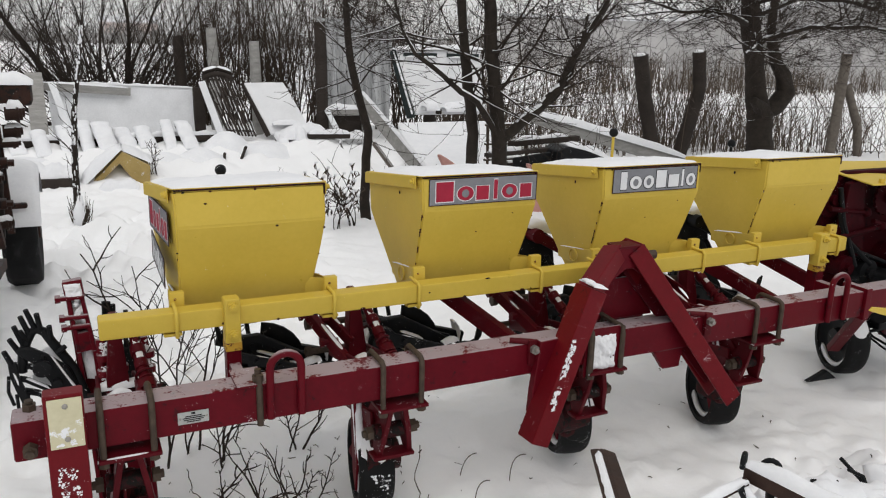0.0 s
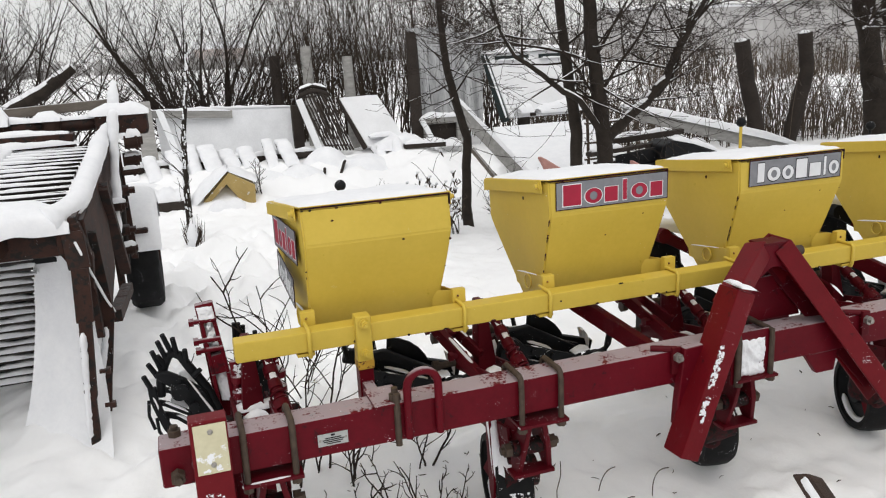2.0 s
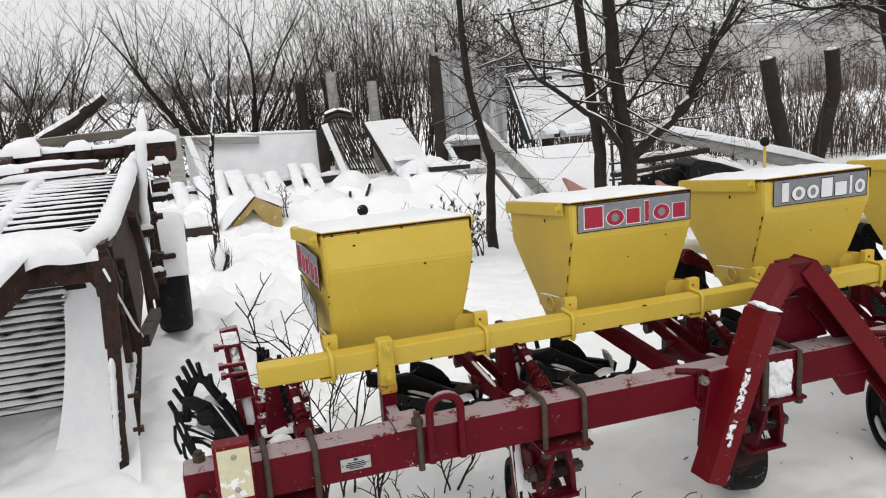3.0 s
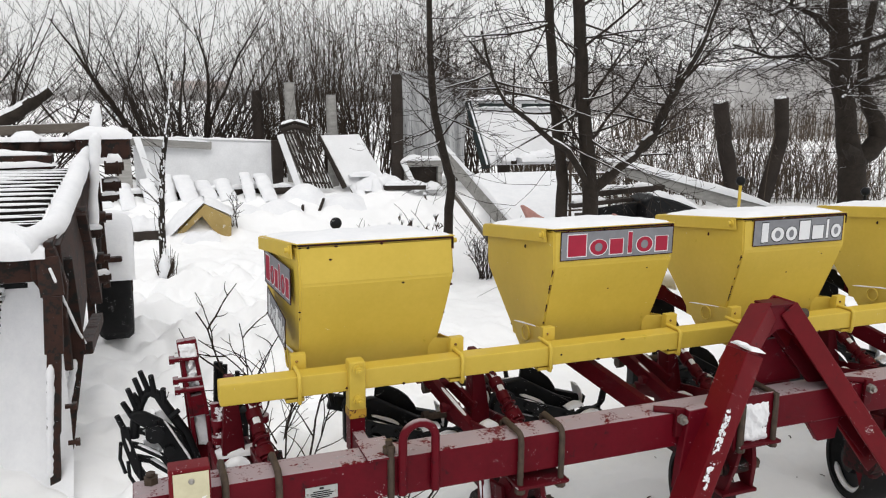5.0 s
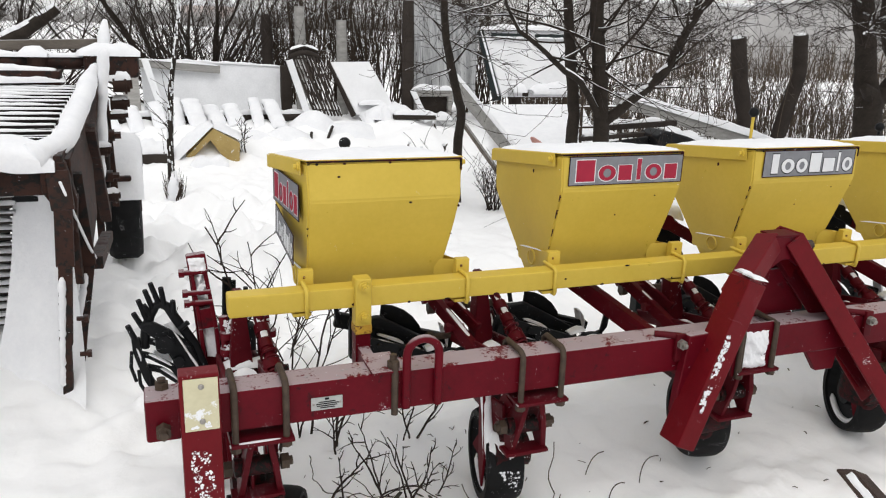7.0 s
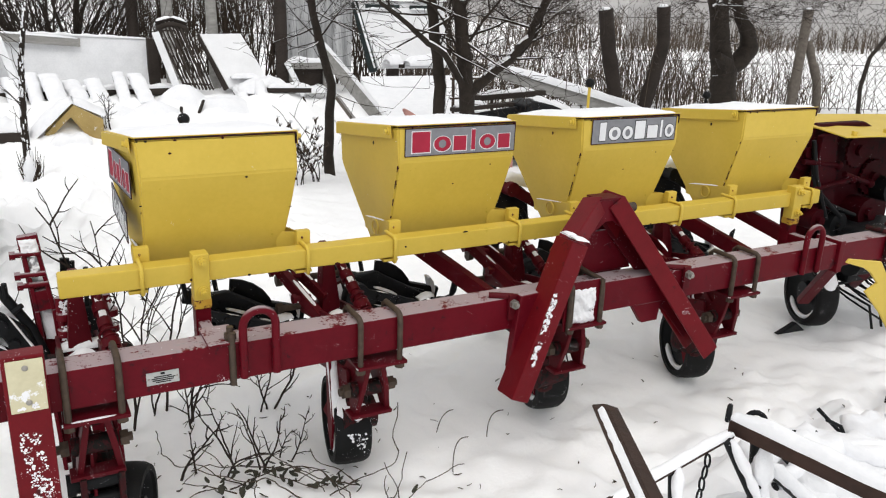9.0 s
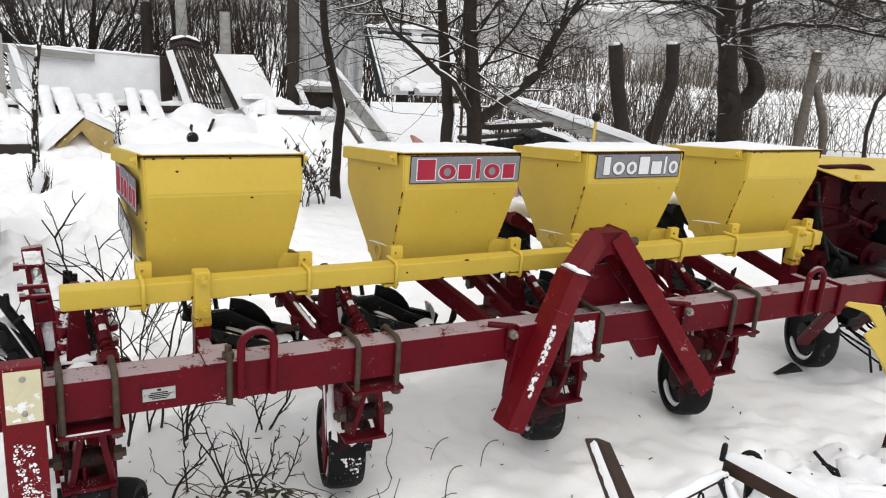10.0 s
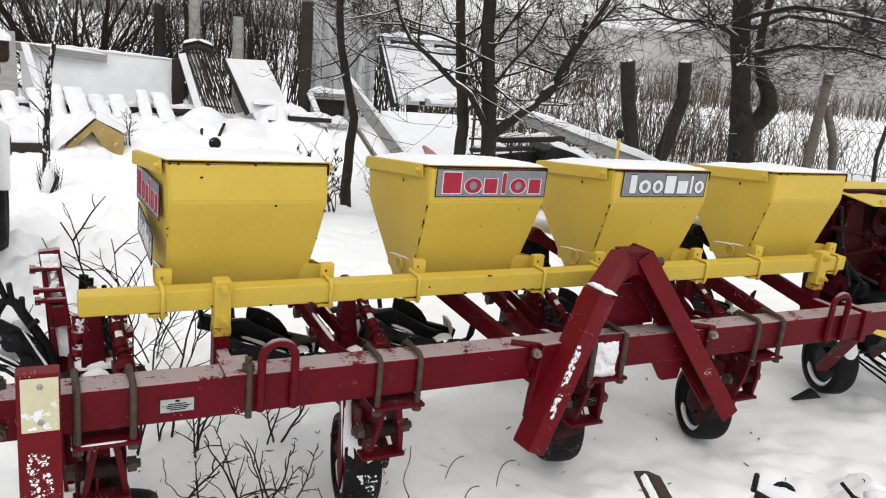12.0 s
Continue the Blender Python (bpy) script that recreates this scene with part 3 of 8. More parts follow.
        if sx > 0:
            ridge("bracket_snow", [((xa + 0.002, 2.72, 0.814), (xa + 0.005, 2.88, 0.789), 0.006, 0.004)], br, step=0.012)
    # chips in the paint
    for px, pz in ((0.2, 1.085), (0.665, 1.006)) if seed < 1 else ((0.5, 0.93), (0.8, 0.99)):
        bm = B()
        xx = x0 + (x1 - x0) * px
        yy = yf - 0.0015 if pz > zc else yf + 0.3 * (zc - pz) - 0.002
        ball(bm, (xx, yy, pz), 0.0032 if pz > 1.0 else 0.0022, 8, 6, (1.4, 0.35, 0.9))
        part("paint_chip", bm, M_GREASE, h)
    chips = random.Random(int(seed) + 3)
    for i in range(9):
        u = chips.random()
        p = [Vector((x0 + 0.005, yf, zc)).lerp(Vector((x0 + 0.012, ym, zl)), u), Vector((x1 + 0.003, yf, zc)).lerp(Vector((x1 - 0.036, ym, zl)), u * 0.6), Vector((x0 + (x1 - x0) * u, yf - 0.002, zt - 0.004)), Vector((x0 + (x1 - x0) * u, yf - 0.003, zt - 0.004))][i % 4]
        bm = B()
        ball(bm, p + Vector((0, 0.001, 0)), 0.0021, 7, 5, (chips.uniform(0.6, 2.6), 0.6, chips.uniform(0.6, 2.0)))
        part("paint_chip", bm, M_GREASE, h)
    if seed > 1:
        bm = B()
        ball(bm, (x0 - 0.016, yf + 0.15, zt - 0.07), 0.004, 7, 5, (0.5, 1.2, 1.6))
        part("paint_chip", bm, M_GREASE, h)
    return h


HOPPERS = [hopper(0.141, 0.579, 0.0), hopper(0.898, 1.322, 5.0), hopper(1.60, 2.04, 9.0), hopper(2.384, 2.80, 14.0)]


def glyph_bar(bm, p, w, hgt, kind, u, v, nrm, depth):
    """One plain mark of a brand sign: 0 an upright bar, 1 a low block, 2 a tall block, 3 an oval ring."""
    def at(a, b):
        return Vector(p) + u * a + v * b
    if kind == 3:
        n, hh = 20, hgt * 0.74
        rows = []
        for i in range(n):
            c, d = math.cos(2 * math.pi * i / n), math.sin(2 * math.pi * i / n)
            q = [at(w / 2 * (1 + k * c), hh / 2 * (1 + k2 * d)) for k, k2 in ((1, 1), (0.46, 0.56))]
            rows.append([bm.verts.new(p) for p in (q[0], q[1], q[1] + nrm * depth, q[0] + nrm * depth)])
        for i in range(n):
            a, b = rows[i], rows[(i + 1) % n]
            for k in range(4):
                bm.faces.new((a[k], a[(k + 1) % 4], b[(k + 1) % 4], b[k]))
        bmesh.ops.recalc_face_normals(bm, faces=bm.faces)
        return
    a0, a1, top = {0: (w * 0.3, w * 0.7, 1.0), 1: (0, w, 0.72), 2: (0, w, 1.0)}[kind]
    plate(bm, [at(a0, 0), at(a1, 0), at(a1, hgt * top), at(a0, hgt * top)], nrm, depth, 0)


def sticker(parent, corner, u, v, w, hgt, marks, print_mat, label):
    """A grey sticker with a row of plain marks, each (kind, start, end) along it, in place of its brand name."""
    u, v = Vector(u).normalized(), Vector(v).normalized()
    nrm = u.cross(v)
    c = Vector(corner)
    bm = B()
    plate(bm, [c, c + u * w, c + u * w + v * hgt, c + v * hgt], nrm, 0.0012, 0)
    st = part("sticker", bm, M_STICKER, parent, label)
    bm = B()
    e = 0.0016
    for p, q in ((c, c + u * w), (c + v * hgt, c + u * w + v * hgt), (c, c + v * hgt), (c + u * w, c + u * w + v * hgt)):
        rod(bm, p + nrm * 0.0008, q + nrm * 0.0008, e, seg=5)
    part("sticker_edge", bm, M_GREASE, st)
    for k, a, b in marks:
        p = c + u * (w * a) + v * hgt * 0.13 + nrm * 0.0012
        cw = w * (b - a)
        o = 0.003
        bm = B()
        glyph_bar(bm, p - u * o - v * o, cw + 2 * o, hgt * 0.75 + 2 * o, k, u, v, nrm, 0.0004)
        part("mark_outline", bm, M_SWHITE if print_mat is M_SRED else M_BLACK, st)
        bm = B()
        glyph_bar(bm, p + nrm * 0.0005, cw, hgt * 0.75, k, u, v, nrm, 0.0006)
        part("mark", bm, print_mat, st)
    return st


WORD_A = ((2, 0.06, 0.215), (3, 0.25, 0.4), (1, 0.425, 0.54), (0, 0.56, 0.65), (3, 0.665, 0.81), (1, 0.84, 0.95))
WORD_B = ((0, 0.03, 0.21), (3, 0.19, 0.33), (3, 0.35, 0.475), (2, 0.5, 0.62), (1, 0.65, 0.775), (0, 0.79, 0.85), (3, 0.865, 0.98))
sticker(HOPPERS[1], (0.922, 2.6375, 1.034), (1, 0, 0), (0, 0, 1), 0.398, 0.086, WORD_A, M_SRED, "grey sticker with red marks")
sticker(HOPPERS[2], (1.64, 2.6375, 1.035), (1, 0, 0), (0, 0, 1), 0.385, 0.086, WORD_B, M_SWHITE, "grey sticker with white marks")
su = Vector((0.03, -0.41, 0.0))
sticker(HOPPERS[0], (0.108, 2.99, 0.955), su, (0.004, 0, 1), 0.3, 0.1, WORD_A, M_SRED, "grey sticker with red marks, wrinkled")
sticker(HOPPERS[0], (0.106, 2.95, 0.862), su + Vector((-0.02, 0, -0.05)), (0.02, 0, 1), 0.26, 0.085, WORD_B, M_SWHITE, "grey sticker with white marks, peeling")

# level rods with black knobs, standing behind the hopper lids
for x, y, zk, yel in ((0.347, 3.072, 1.108, 0), (1.955, 3.072, 1.195, 1), (2.615, 3.072, 1.13, 0)):
    k = thing("level_rod", (x, y, 0.97), "thin rod with a round black knob behind a yellow hopper", "gauge rod", "gauge rods")
    bm = B()
    rod(bm, (x, y, 0.97), (x, y, zk), 0.006)
    rod(bm, (x, 3.045, 0.985), (x, y + 0.006, 0.985), 0.01, seg=8)
    part("rod", bm, M_YEL if yel else M_BLACK, k)
    bm = B()
    ball(bm, (x, y, zk), 0.019, 14, 10)
    part("knob", bm, M_BLACK, k)

# ---- row units under and behind the beam ----


def wheel(parent, c, r, w, tilt=0.0, snowy=True, tread=False):
    """A gauge wheel with its axle along x: rubber tyre, dished rim, hub; snow packed in the dish."""
    c = Vector(c)
    rot = Matrix.Translation(c) @ Matrix.Rotation(tilt, 4, "Z")
    prof = [(r * 0.8, w / 2), (r * 0.93, w / 2), (r * 0.985, w * 0.36), (r, w * 0.15), (r, -w * 0.15), (r * 0.985, -w * 0.36), (r * 0.93, -w / 2), (r * 0.8, -w / 2)]
    v, f, n = [], [], 36
    for i in range(n):
        a = 2 * math.pi * i / n
        for rr, x in prof:
            v.append(rot @ Vector((x, rr * math.cos(a), rr * math.sin(a))))
    k = len(prof)
    for i in range(n):
        for j in range(k):
            f.append((i * k + j, i * k + (j + 1) % k, ((i + 1) % n) * k + (j + 1) % k, ((i + 1) % n) * k + j))
    wh = raw("wheel", v, f, M_RUBBER, parent, "black gauge wheel with snow in its rim")
    for s in (1, -1):
        v, f = [], []
        prof2 = [(r * 0.81, w * 0.44), (r * 0.72, w * 0.2), (r * 0.34, w * 0.16), (r * 0.3, w * 0.42), (0.001, w * 0.42)]
        for i in range(n):
            a = 2 * math.pi * i / n
            for rr, x in prof2:
                v.append(rot @ Vector((s * x, rr * math.cos(a), rr * math.sin(a))))
        k = len(prof2)
        for i in range(n):
            for j in range(k - 1):
                f.append((i * k + j, i * k + j + 1, ((i + 1) % n) * k + j + 1, ((i + 1) % n) * k + j))
        rim = raw("rim", v, f, M_BLACK, wh)
        pts = arc((0, 0, 0), r * 0.74, math.radians(200), math.radians(330), (0, 1, 0), (0, 0, 1), 14)
        sv, sf = sweep([rot @ (p + Vector((s * w * 0.3, 0, 0))) for p in pts], [0.003] + [0.011] * 13 + [0.003], 8)
        raw("rim_snow", sv, sf, M_SNOW, wh)
    if not snowy:
        return wh
    if tread:
        snow_crust("tread_snow", lambda u, k: rot @ Vector((w * (0.55 * k - 0.2), r * math.cos(radians(172 + 34 * u * k)), r * math.sin(radians(172 + 34 * u * k)))), 14, 0.007, wh, "snow stuck to the tread")
    v, f, m = [], [], 24
    for i in range(m + 1):
        a = radians(66 + 92 * i / m)
        e = min(1.0, i / 3, (m - i) / 3)
        for k in range(7):
            x = w * (0.5 * (k / 3 - 1)) * (0.55 + 0.4 * e)
            up = 0.016 * e * (1 - (k / 3 - 1) ** 2) ** 0.4 if 0 < k < 6 else -0.004
            q = r * (1 - 0.06 * abs(k / 3 - 1) ** 3) + up * (1 + 0.5 * noise.noise(Vector((i * 0.6, k * 0.7, c.x * 9))))
            v.append(rot @ Vector((x, q * math.cos(a), q * math.sin(a))))
    for i in range(m):
        for k in range(6):
            a = i * 7 + k
            f.append((a, a + 7, a + 8, a + 1))
    raw("tyre_snow", v, f, M_SNOW, wh)
    return wh


def coil(c0, c1, r, turns, wire_r, parent, material, name="spring"):
    c0, c1 = Vector(c0), Vector(c1)
    d = (c1 - c0)
    u = d.orthogonal().normalized()
    w = d.normalized().cross(u)
    n = turns * 12
    pts = [c0 + d * (i / n) + (u * math.cos(i * math.pi / 6) + w * math.sin(i * math.pi / 6)) * r for i in range(n + 1)]
    return raw(name, *sweep(pts, wire_r, 5), material, parent)


def black_rake(parent, x, y, z, discs=True):
    """The black covering gear behind a unit: two bars between a small and a large disc, a curved shield, a blade and fingers."""
    a, b = Vector((x, y, z)), Vector((x + 0.29, y - 0.02, z - 0.1))
    for dy, dz, w in ((-0.02, 0.02, 0.034), (0.07, 0.045, 0.03), (0.02, -0.045, 0.036)):
        bm = B()
        o = Vector((0, dy, dz))
        beam(bm, a + o, b + o, 0.016, w, 0.004)
        for t in (0.25, 0.5, 0.75):
            c = (a + o).lerp(b + o, t)
            rod(bm, c + Vector((0, -0.008, 0)), c + Vector((0, -0.018, 0)), 0.009, seg=6)
        bar = part("bar", bm, M_BLACK, parent, "black flat bar with bolt heads")
        ridge("bar_snow", [((a + o).lerp(b + o, 0.2) + Vector((0, 0, w * 0.45)), (a + o).lerp(b + o, 0.55) + Vector((0, 0, w * 0.45)), 0.014, 0.006)], bar, step=0.012)
    for t in (0.2, 0.4, 0.6, 0.8):
        c = a.lerp(b, t)
        bm = B()
        rod(bm, c + Vector((0, -0.02, 0.0)), c + Vector((0, 0.09, 0.01)), 0.016, seg=10)
        part("roller", bm, M_BLACK, parent)
    if discs:
        bm = B()
        rod(bm, a + Vector((-0.01, -0.035, 0)), a + Vector((-0.005, -0.005, 0)), 0.052, seg=26)
        rod(bm, a + Vector((-0.01, -0.042, 0)), a + Vector((-0.01, -0.03, 0)), 0.04, 0.046, 22)
        rod(bm, a + Vector((-0.01, -0.055, 0)), a + Vector((-0.01, -0.03, 0)), 0.014, seg=8)
        part("small_disc", bm, M_BLACK, parent, "small black disc with a hub bolt")
    bm = B()
    plate(bm, [a + Vector((0.0, 0.05, 0.05)), a + Vector((0.1, 0.05, 0.055)), b + Vector((0.0, 0.05, 0.05)), b + Vector((0.03, 0.05, -0.05)), a + Vector((0.0, 0.05, -0.08))], (0, 1, 0), 0.03, 0.004)
    case = part("chain_case", bm, M_BLACK, parent, "black slotted case")
    for t0, t1, dz in ((0.05, 0.4, 0.01), (0.3, 0.6, 0.035), (0.45, 0.72, -0.03), (0.15, 0.38, -0.05), (0.68, 0.92, 0.02)):
        ridge("slot_snow", [(a.lerp(b, t0) + Vector((0, 0.044, dz)), a.lerp(b, t1) + Vector((0, 0.044, dz - 0.008)), 0.014, 0.008)], case, step=0.01)
    bm = B()
    beam(bm, a + Vector((-0.03, 0.14, 0.03)), b + Vector((0.08, 0.12, 0.02)), 0.03, 0.05, 0.005)
    beam(bm, a + Vector((0.02, 0.0, -0.09)), b + Vector((0.1, 0.0, -0.06)), 0.03, 0.03, 0.005)
    part("frame_bar", bm, M_BLACK, parent)
    c = b + Vector((0.02, 0.0, -0.01))
    bm = B()
    rod(bm, c + Vector((0, -0.035, 0)), c + Vector((0.005, -0.015, 0)), 0.072, seg=30)
    rod(bm, c + Vector((0, -0.05, 0)), c + Vector((0, -0.03, 0)), 0.024, seg=12)
    big = part("large_disc", bm, M_BLACK, parent, "larger black disc")
    raw("disc_snow", *sweep(arc(c + Vector((0, -0.037, 0)), 0.062, radians(60), radians(150), (1, 0, 0), (0, 0, 1), 10), [0.003] + [0.009] * 9 + [0.003], 7), M_SNOW, big)
    out = [(x + 0.1 + 0.17 * math.sin(t), z - 0.08 + 0.16 * math.cos(t)) for t in (0.1, 0.35, 0.6, 0.85, 1.1, 1.35, 1.6)]
    inner = [(x + 0.1 + 0.1 * math.sin(t), z - 0.08 + 0.09 * math.cos(t)) for t in (1.6, 1.1, 0.6, 0.1)]
    bm = B()
    plate(bm, [(px, y + 0.1, pz) for px, pz in out + inner], (0.1, 1, 0), 0.012, 0.002)
    part("curved_shield", bm, M_BLACK, parent, "curved black shield plate")
    bm = B()
    plate(bm, [(x + 0.41, y + 0.03, z + 0.02), (x + 0.435, y + 0.03, z + 0.035), (x + 0.42, y + 0.03, z - 0.06), (x + 0.385, y + 0.03, z - 0.1)], (0.2, 1, 0), 0.012, 0.002)
    beam(bm, b + Vector((0, 0.03, 0)), (x + 0.4, y + 0.035, z - 0.08), 0.016, 0.025, 0.003)
    part("blade", bm, M_BLACK, parent, "small upright black blade")
    if discs:
        bm = B()
        rod(bm, (x - 0.07, y + 0.03, z + 0.05), (x - 0.03, y + 0.0, z - 0.09), 0.032, 0.036, 14)
        part("seed_tube", bm, M_GREASE, parent, "thick dark tube dusted with snow")
        snow_panel("tube_snow", (x - 0.07, y - 0.004, z + 0.05), (x - 0.045, y - 0.024, z - 0.04), (0.03, 0, 0), (0, -1, 0.2), 0.008, parent)
    for i in range(3):
        p = Vector((x - 0.02 + 0.05 * i, y + 0.12, z + 0.02 - 0.01 * i))
        bm = B()
        rod(bm, p, p + Vector((-0.02 + 0.005 * i, 0.03, 0.13 - 0.01 * i)), 0.0085, 0.0075, 8)
        part("finger", bm, M_BLACK, parent, "short black finger")
    for line in (((x + 0.05, y + 0.1, z + 0.04), (x + 0.12, y + 0.1, z + 0.02), 0.035, 0.018), (b + Vector((-0.06, 0.0, 0.06)), b + Vector((0.0, 0.0, 0.07)), 0.04, 0.02), (b + Vector((0.03, 0.1, 0.1)), b + Vector((0.05, 0.1, 0.02)), 0.04, 0.02)):
        ridge("rake_snow", [line], parent)


def row_unit(cx, wheel_at, tilt=0.0):
    u = thing("row_unit", (cx, 2.5, GZ), "dark red sowing unit with a black wheel, clamped under the beam", "sowing unit", "sowing units in a row")
    a, b = cx - 0.06, cx + 0.06
    for x in (a, b):
        y = BY0 - 0.012
        wire("beam_clamp", [(x, y, BZ0 - 0.035), (x, y, BZ1 - 0.01), (x, y + 0.004, BZ1 + 0.006), (x, y + 0.016, BZ1 + 0.013), (x, BY1, BZ1 + 0.013), (x, BY1 + 0.014, BZ1 + 0.002), (x, BY1 + 0.014, BZ0 - 0.03)], 0.0085, M_STEEL, u, "brown bare steel clamp", 8)
    bm = B()
    box(bm, (a - 0.012, BY0 - 0.028, BZ0 - 0.032), (b + 0.018, BY1 + 0.02, BZ0 - 0.022), 0.002)
    pl = part("clamp_plate", bm, M_RED_D, u)
    ridge("snow_strip", [((a - 0.015, BY0 - 0.02, BZ0 - 0.023), (b + 0.015, BY0 - 0.02, BZ0 - 0.023), 0.014, 0.004)], pl)
    for x in (a, b):
        bm = B()
        rod(bm, (x, BY0 - 0.012, BZ0 - 0.032), (x, BY0 - 0.012, BZ0 - 0.046), 0.014, seg=6)
        part("nut", bm, M_STEEL, pl)
    # hanging cheeks, under-beam shade put into their darker red, and cross pin
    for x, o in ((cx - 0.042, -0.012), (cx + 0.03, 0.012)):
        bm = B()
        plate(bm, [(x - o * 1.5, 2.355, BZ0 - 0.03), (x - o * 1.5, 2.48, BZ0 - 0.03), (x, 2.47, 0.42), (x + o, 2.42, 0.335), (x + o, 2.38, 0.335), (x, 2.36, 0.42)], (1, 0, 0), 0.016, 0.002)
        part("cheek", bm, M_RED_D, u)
    bm = B()
    box(bm, (cx - 0.07, 2.365, 0.325), (cx + 0.06, 2.42, 0.337), 0.003)
    part("foot_plate", bm, M_RED_D, u)
    bm = B()
    rod(bm, (cx - 0.06, 2.4, 0.405), (cx + 0.05, 2.4, 0.405), 0.024, seg=14)
    part("cross_pin", bm, M_GREASE, u)
    for s in (-1, 1):
        bm = B()
        rod(bm, (cx - 0.005 + s * 0.06, 2.4, 0.405), (cx - 0.005 + s * 0.08, 2.4, 0.405), 0.022, seg=6)
        rod(bm, (cx - 0.005 + s * 0.08, 2.4, 0.405), (cx - 0.005 + s * 0.09, 2.4, 0.405), 0.012, seg=8)
        part("pin_nut", bm, M_STEEL, u)
    if cx < 0:
        for zz, rr in ((0.3, 0.024), (0.24, 0.02)):
            bm = B()
            rod(bm, (cx - 0.07, 2.4, zz), (cx + 0.06, 2.4, zz), rr, seg=12)
            rod(bm, (cx - 0.08, 2.4, zz), (cx - 0.06, 2.4, zz), rr * 1.2, seg=8)
            part("greasy_roller", bm, M_BLACK, u)
        for x in (cx - 0.05, cx + 0.04):
            bm = B()
            plate(bm, [(x, 2.36, 0.33), (x, 2.44, 0.33), (x, 2.44, 0.1), (x, 2.38, 0.1)], (1, 0, 0), 0.016, 0.002)
            part("hanger", bm, M_GREASE, u)
    wx, wy, wz, wr = wheel_at
    bm = B()
    beam(bm, (cx - 0.035, 2.44, 0.47), (wx - 0.06, wy, wz + 0.02), 0.012, 0.05, 0.003)
    part("wheel_fork", bm, M_RED_D, u)
    bm = B()
    plate(bm, [(wx - 0.07, wy - 0.06, wz + 0.25), (wx - 0.07, wy - 0.03, wz + 0.25), (wx - 0.07, wy - 0.05, wz), (wx - 0.07, wy - 0.075, wz - 0.06), (wx - 0.07, wy - 0.09, wz + 0.05)], (-1, 0, 0), 0.008, 0.001)
    part("scraper_plate", bm, M_RED, u)
    if cx > 0:
        ridge("fork_snow", [((wx - 0.065, wy - 0.05, wz + 0.24), (wx - 0.06, wy - 0.085, wz + 0.04), 0.034, 0.018)], u)
    wheel(u, (wx, wy, wz), wr, 0.112, tilt, cx > 0, 0 < cx < 1)
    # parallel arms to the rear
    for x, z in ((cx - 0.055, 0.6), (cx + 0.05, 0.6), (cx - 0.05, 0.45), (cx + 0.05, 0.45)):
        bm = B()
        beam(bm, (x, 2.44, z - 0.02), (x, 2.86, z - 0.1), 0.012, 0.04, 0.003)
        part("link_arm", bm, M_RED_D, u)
    bm = B()
    plate(bm, [(cx - 0.045, 2.72, 0.42), (cx + 0.035, 2.72, 0.42), (cx + 0.03, 2.72, 0.56), (cx + 0.015, 2.76, 0.74), (cx - 0.012, 2.76, 0.74), (cx - 0.03, 2.72, 0.56)], (0, 1, 0), 0.05, 0.004)
    part("upright", bm, M_RED_D, u, "dark red upright plate")
    # the leaning spindle with its collars and spring
    p, q = Vector((cx + 0.05, 2.86, 0.7)), Vector((cx + 0.08, 2.56, 0.52))
    bm = B()
    rod(bm, p, q, 0.016, seg=12)
    for t, r in ((0.35, 0.022), (0.5, 0.02), (0.72, 0.026), (0.88, 0.026)):
        m0 = p.lerp(q, t)
        rod(bm, m0, m0 + (q - p).normalized() * 0.03, r, seg=14)
    sp = part("spindle", bm, M_RED_D, u)
    coil(p.lerp(q, 0.6), p.lerp(q, 0.98), 0.023, 6, 0.004, sp, M_RED_D)
    ridge("spindle_snow", [(p.lerp(q, 0.3) + Vector((0, -0.005, 0.014)), p.lerp(q, 0.55) + Vector((0, -0.005, 0.014)), 0.02, 0.006)], sp)
    for s, (p0, q0, w) in enumerate(() if cx < 0 else (((cx - 0.15, 2.92, 0.67), (cx - 0.035, 2.6, 0.5), 0.026), ((cx - 0.11, 2.98, 0.68), (cx - 0.02, 2.72, 0.57), 0.018))):
        bm = B()
        p0, q0 = Vector(p0), Vector(q0)
        beam(bm, p0, q0, w, 0.04, 0.004)
        for t in (0.2, 0.55):
            c = p0.lerp(q0, t)
            rod(bm, c + Vector((-0.03, -0.004, 0)), c + Vector((0.024, -0.004, 0)), 0.011, seg=8)
            rod(bm, c + Vector((-0.036, -0.004, 0)), c + Vector((-0.024, -0.004, 0)), 0.017, seg=6)
        part("brace", bm, M_RED_D, u, "dark red brace with through bolts")
        ridge("brace_snow", [(p0.lerp(q0, 0.35) + Vector((0, 0, 0.02)), p0.lerp(q0, 0.8) + Vector((0, 0, 0.02)), w * 0.7, 0.006)], u, step=0.015)
    ridge("joint_snow", [((cx - 0.03, 2.66, 0.53), (cx + 0.03, 2.68, 0.53), 0.04, 0.02)], u)
    for z in (0.6, 0.5) if cx > 0 else ():
        bm = B()
        rod(bm, (cx - 0.13, 2.86, z), (cx + 0.1, 2.86, z), 0.012, seg=8)
        rod(bm, (cx - 0.14, 2.86, z), (cx - 0.12, 2.86, z), 0.02, seg=6)
        part("arm_pin", bm, M_STEEL, u)
    # hanging parts below, dark with grease
    bm = B()
    box(bm, (cx - 0.03, 2.62, 0.33), (cx + 0.03, 2.78, 0.52), 0.012)
    rod(bm, (cx - 0.06, 2.66, 0.43), (cx + 0.07, 2.66, 0.43), 0.04, seg=14)
    part("seed_case", bm, M_GREASE, u, "greasy dark seed housing")
    black_rake(u, cx + (0.36 if cx < 0 else 0.14), 2.86, 0.51, cx > 0)
    # greasy lump of the seed disc hanging in the snow
    bm = B()
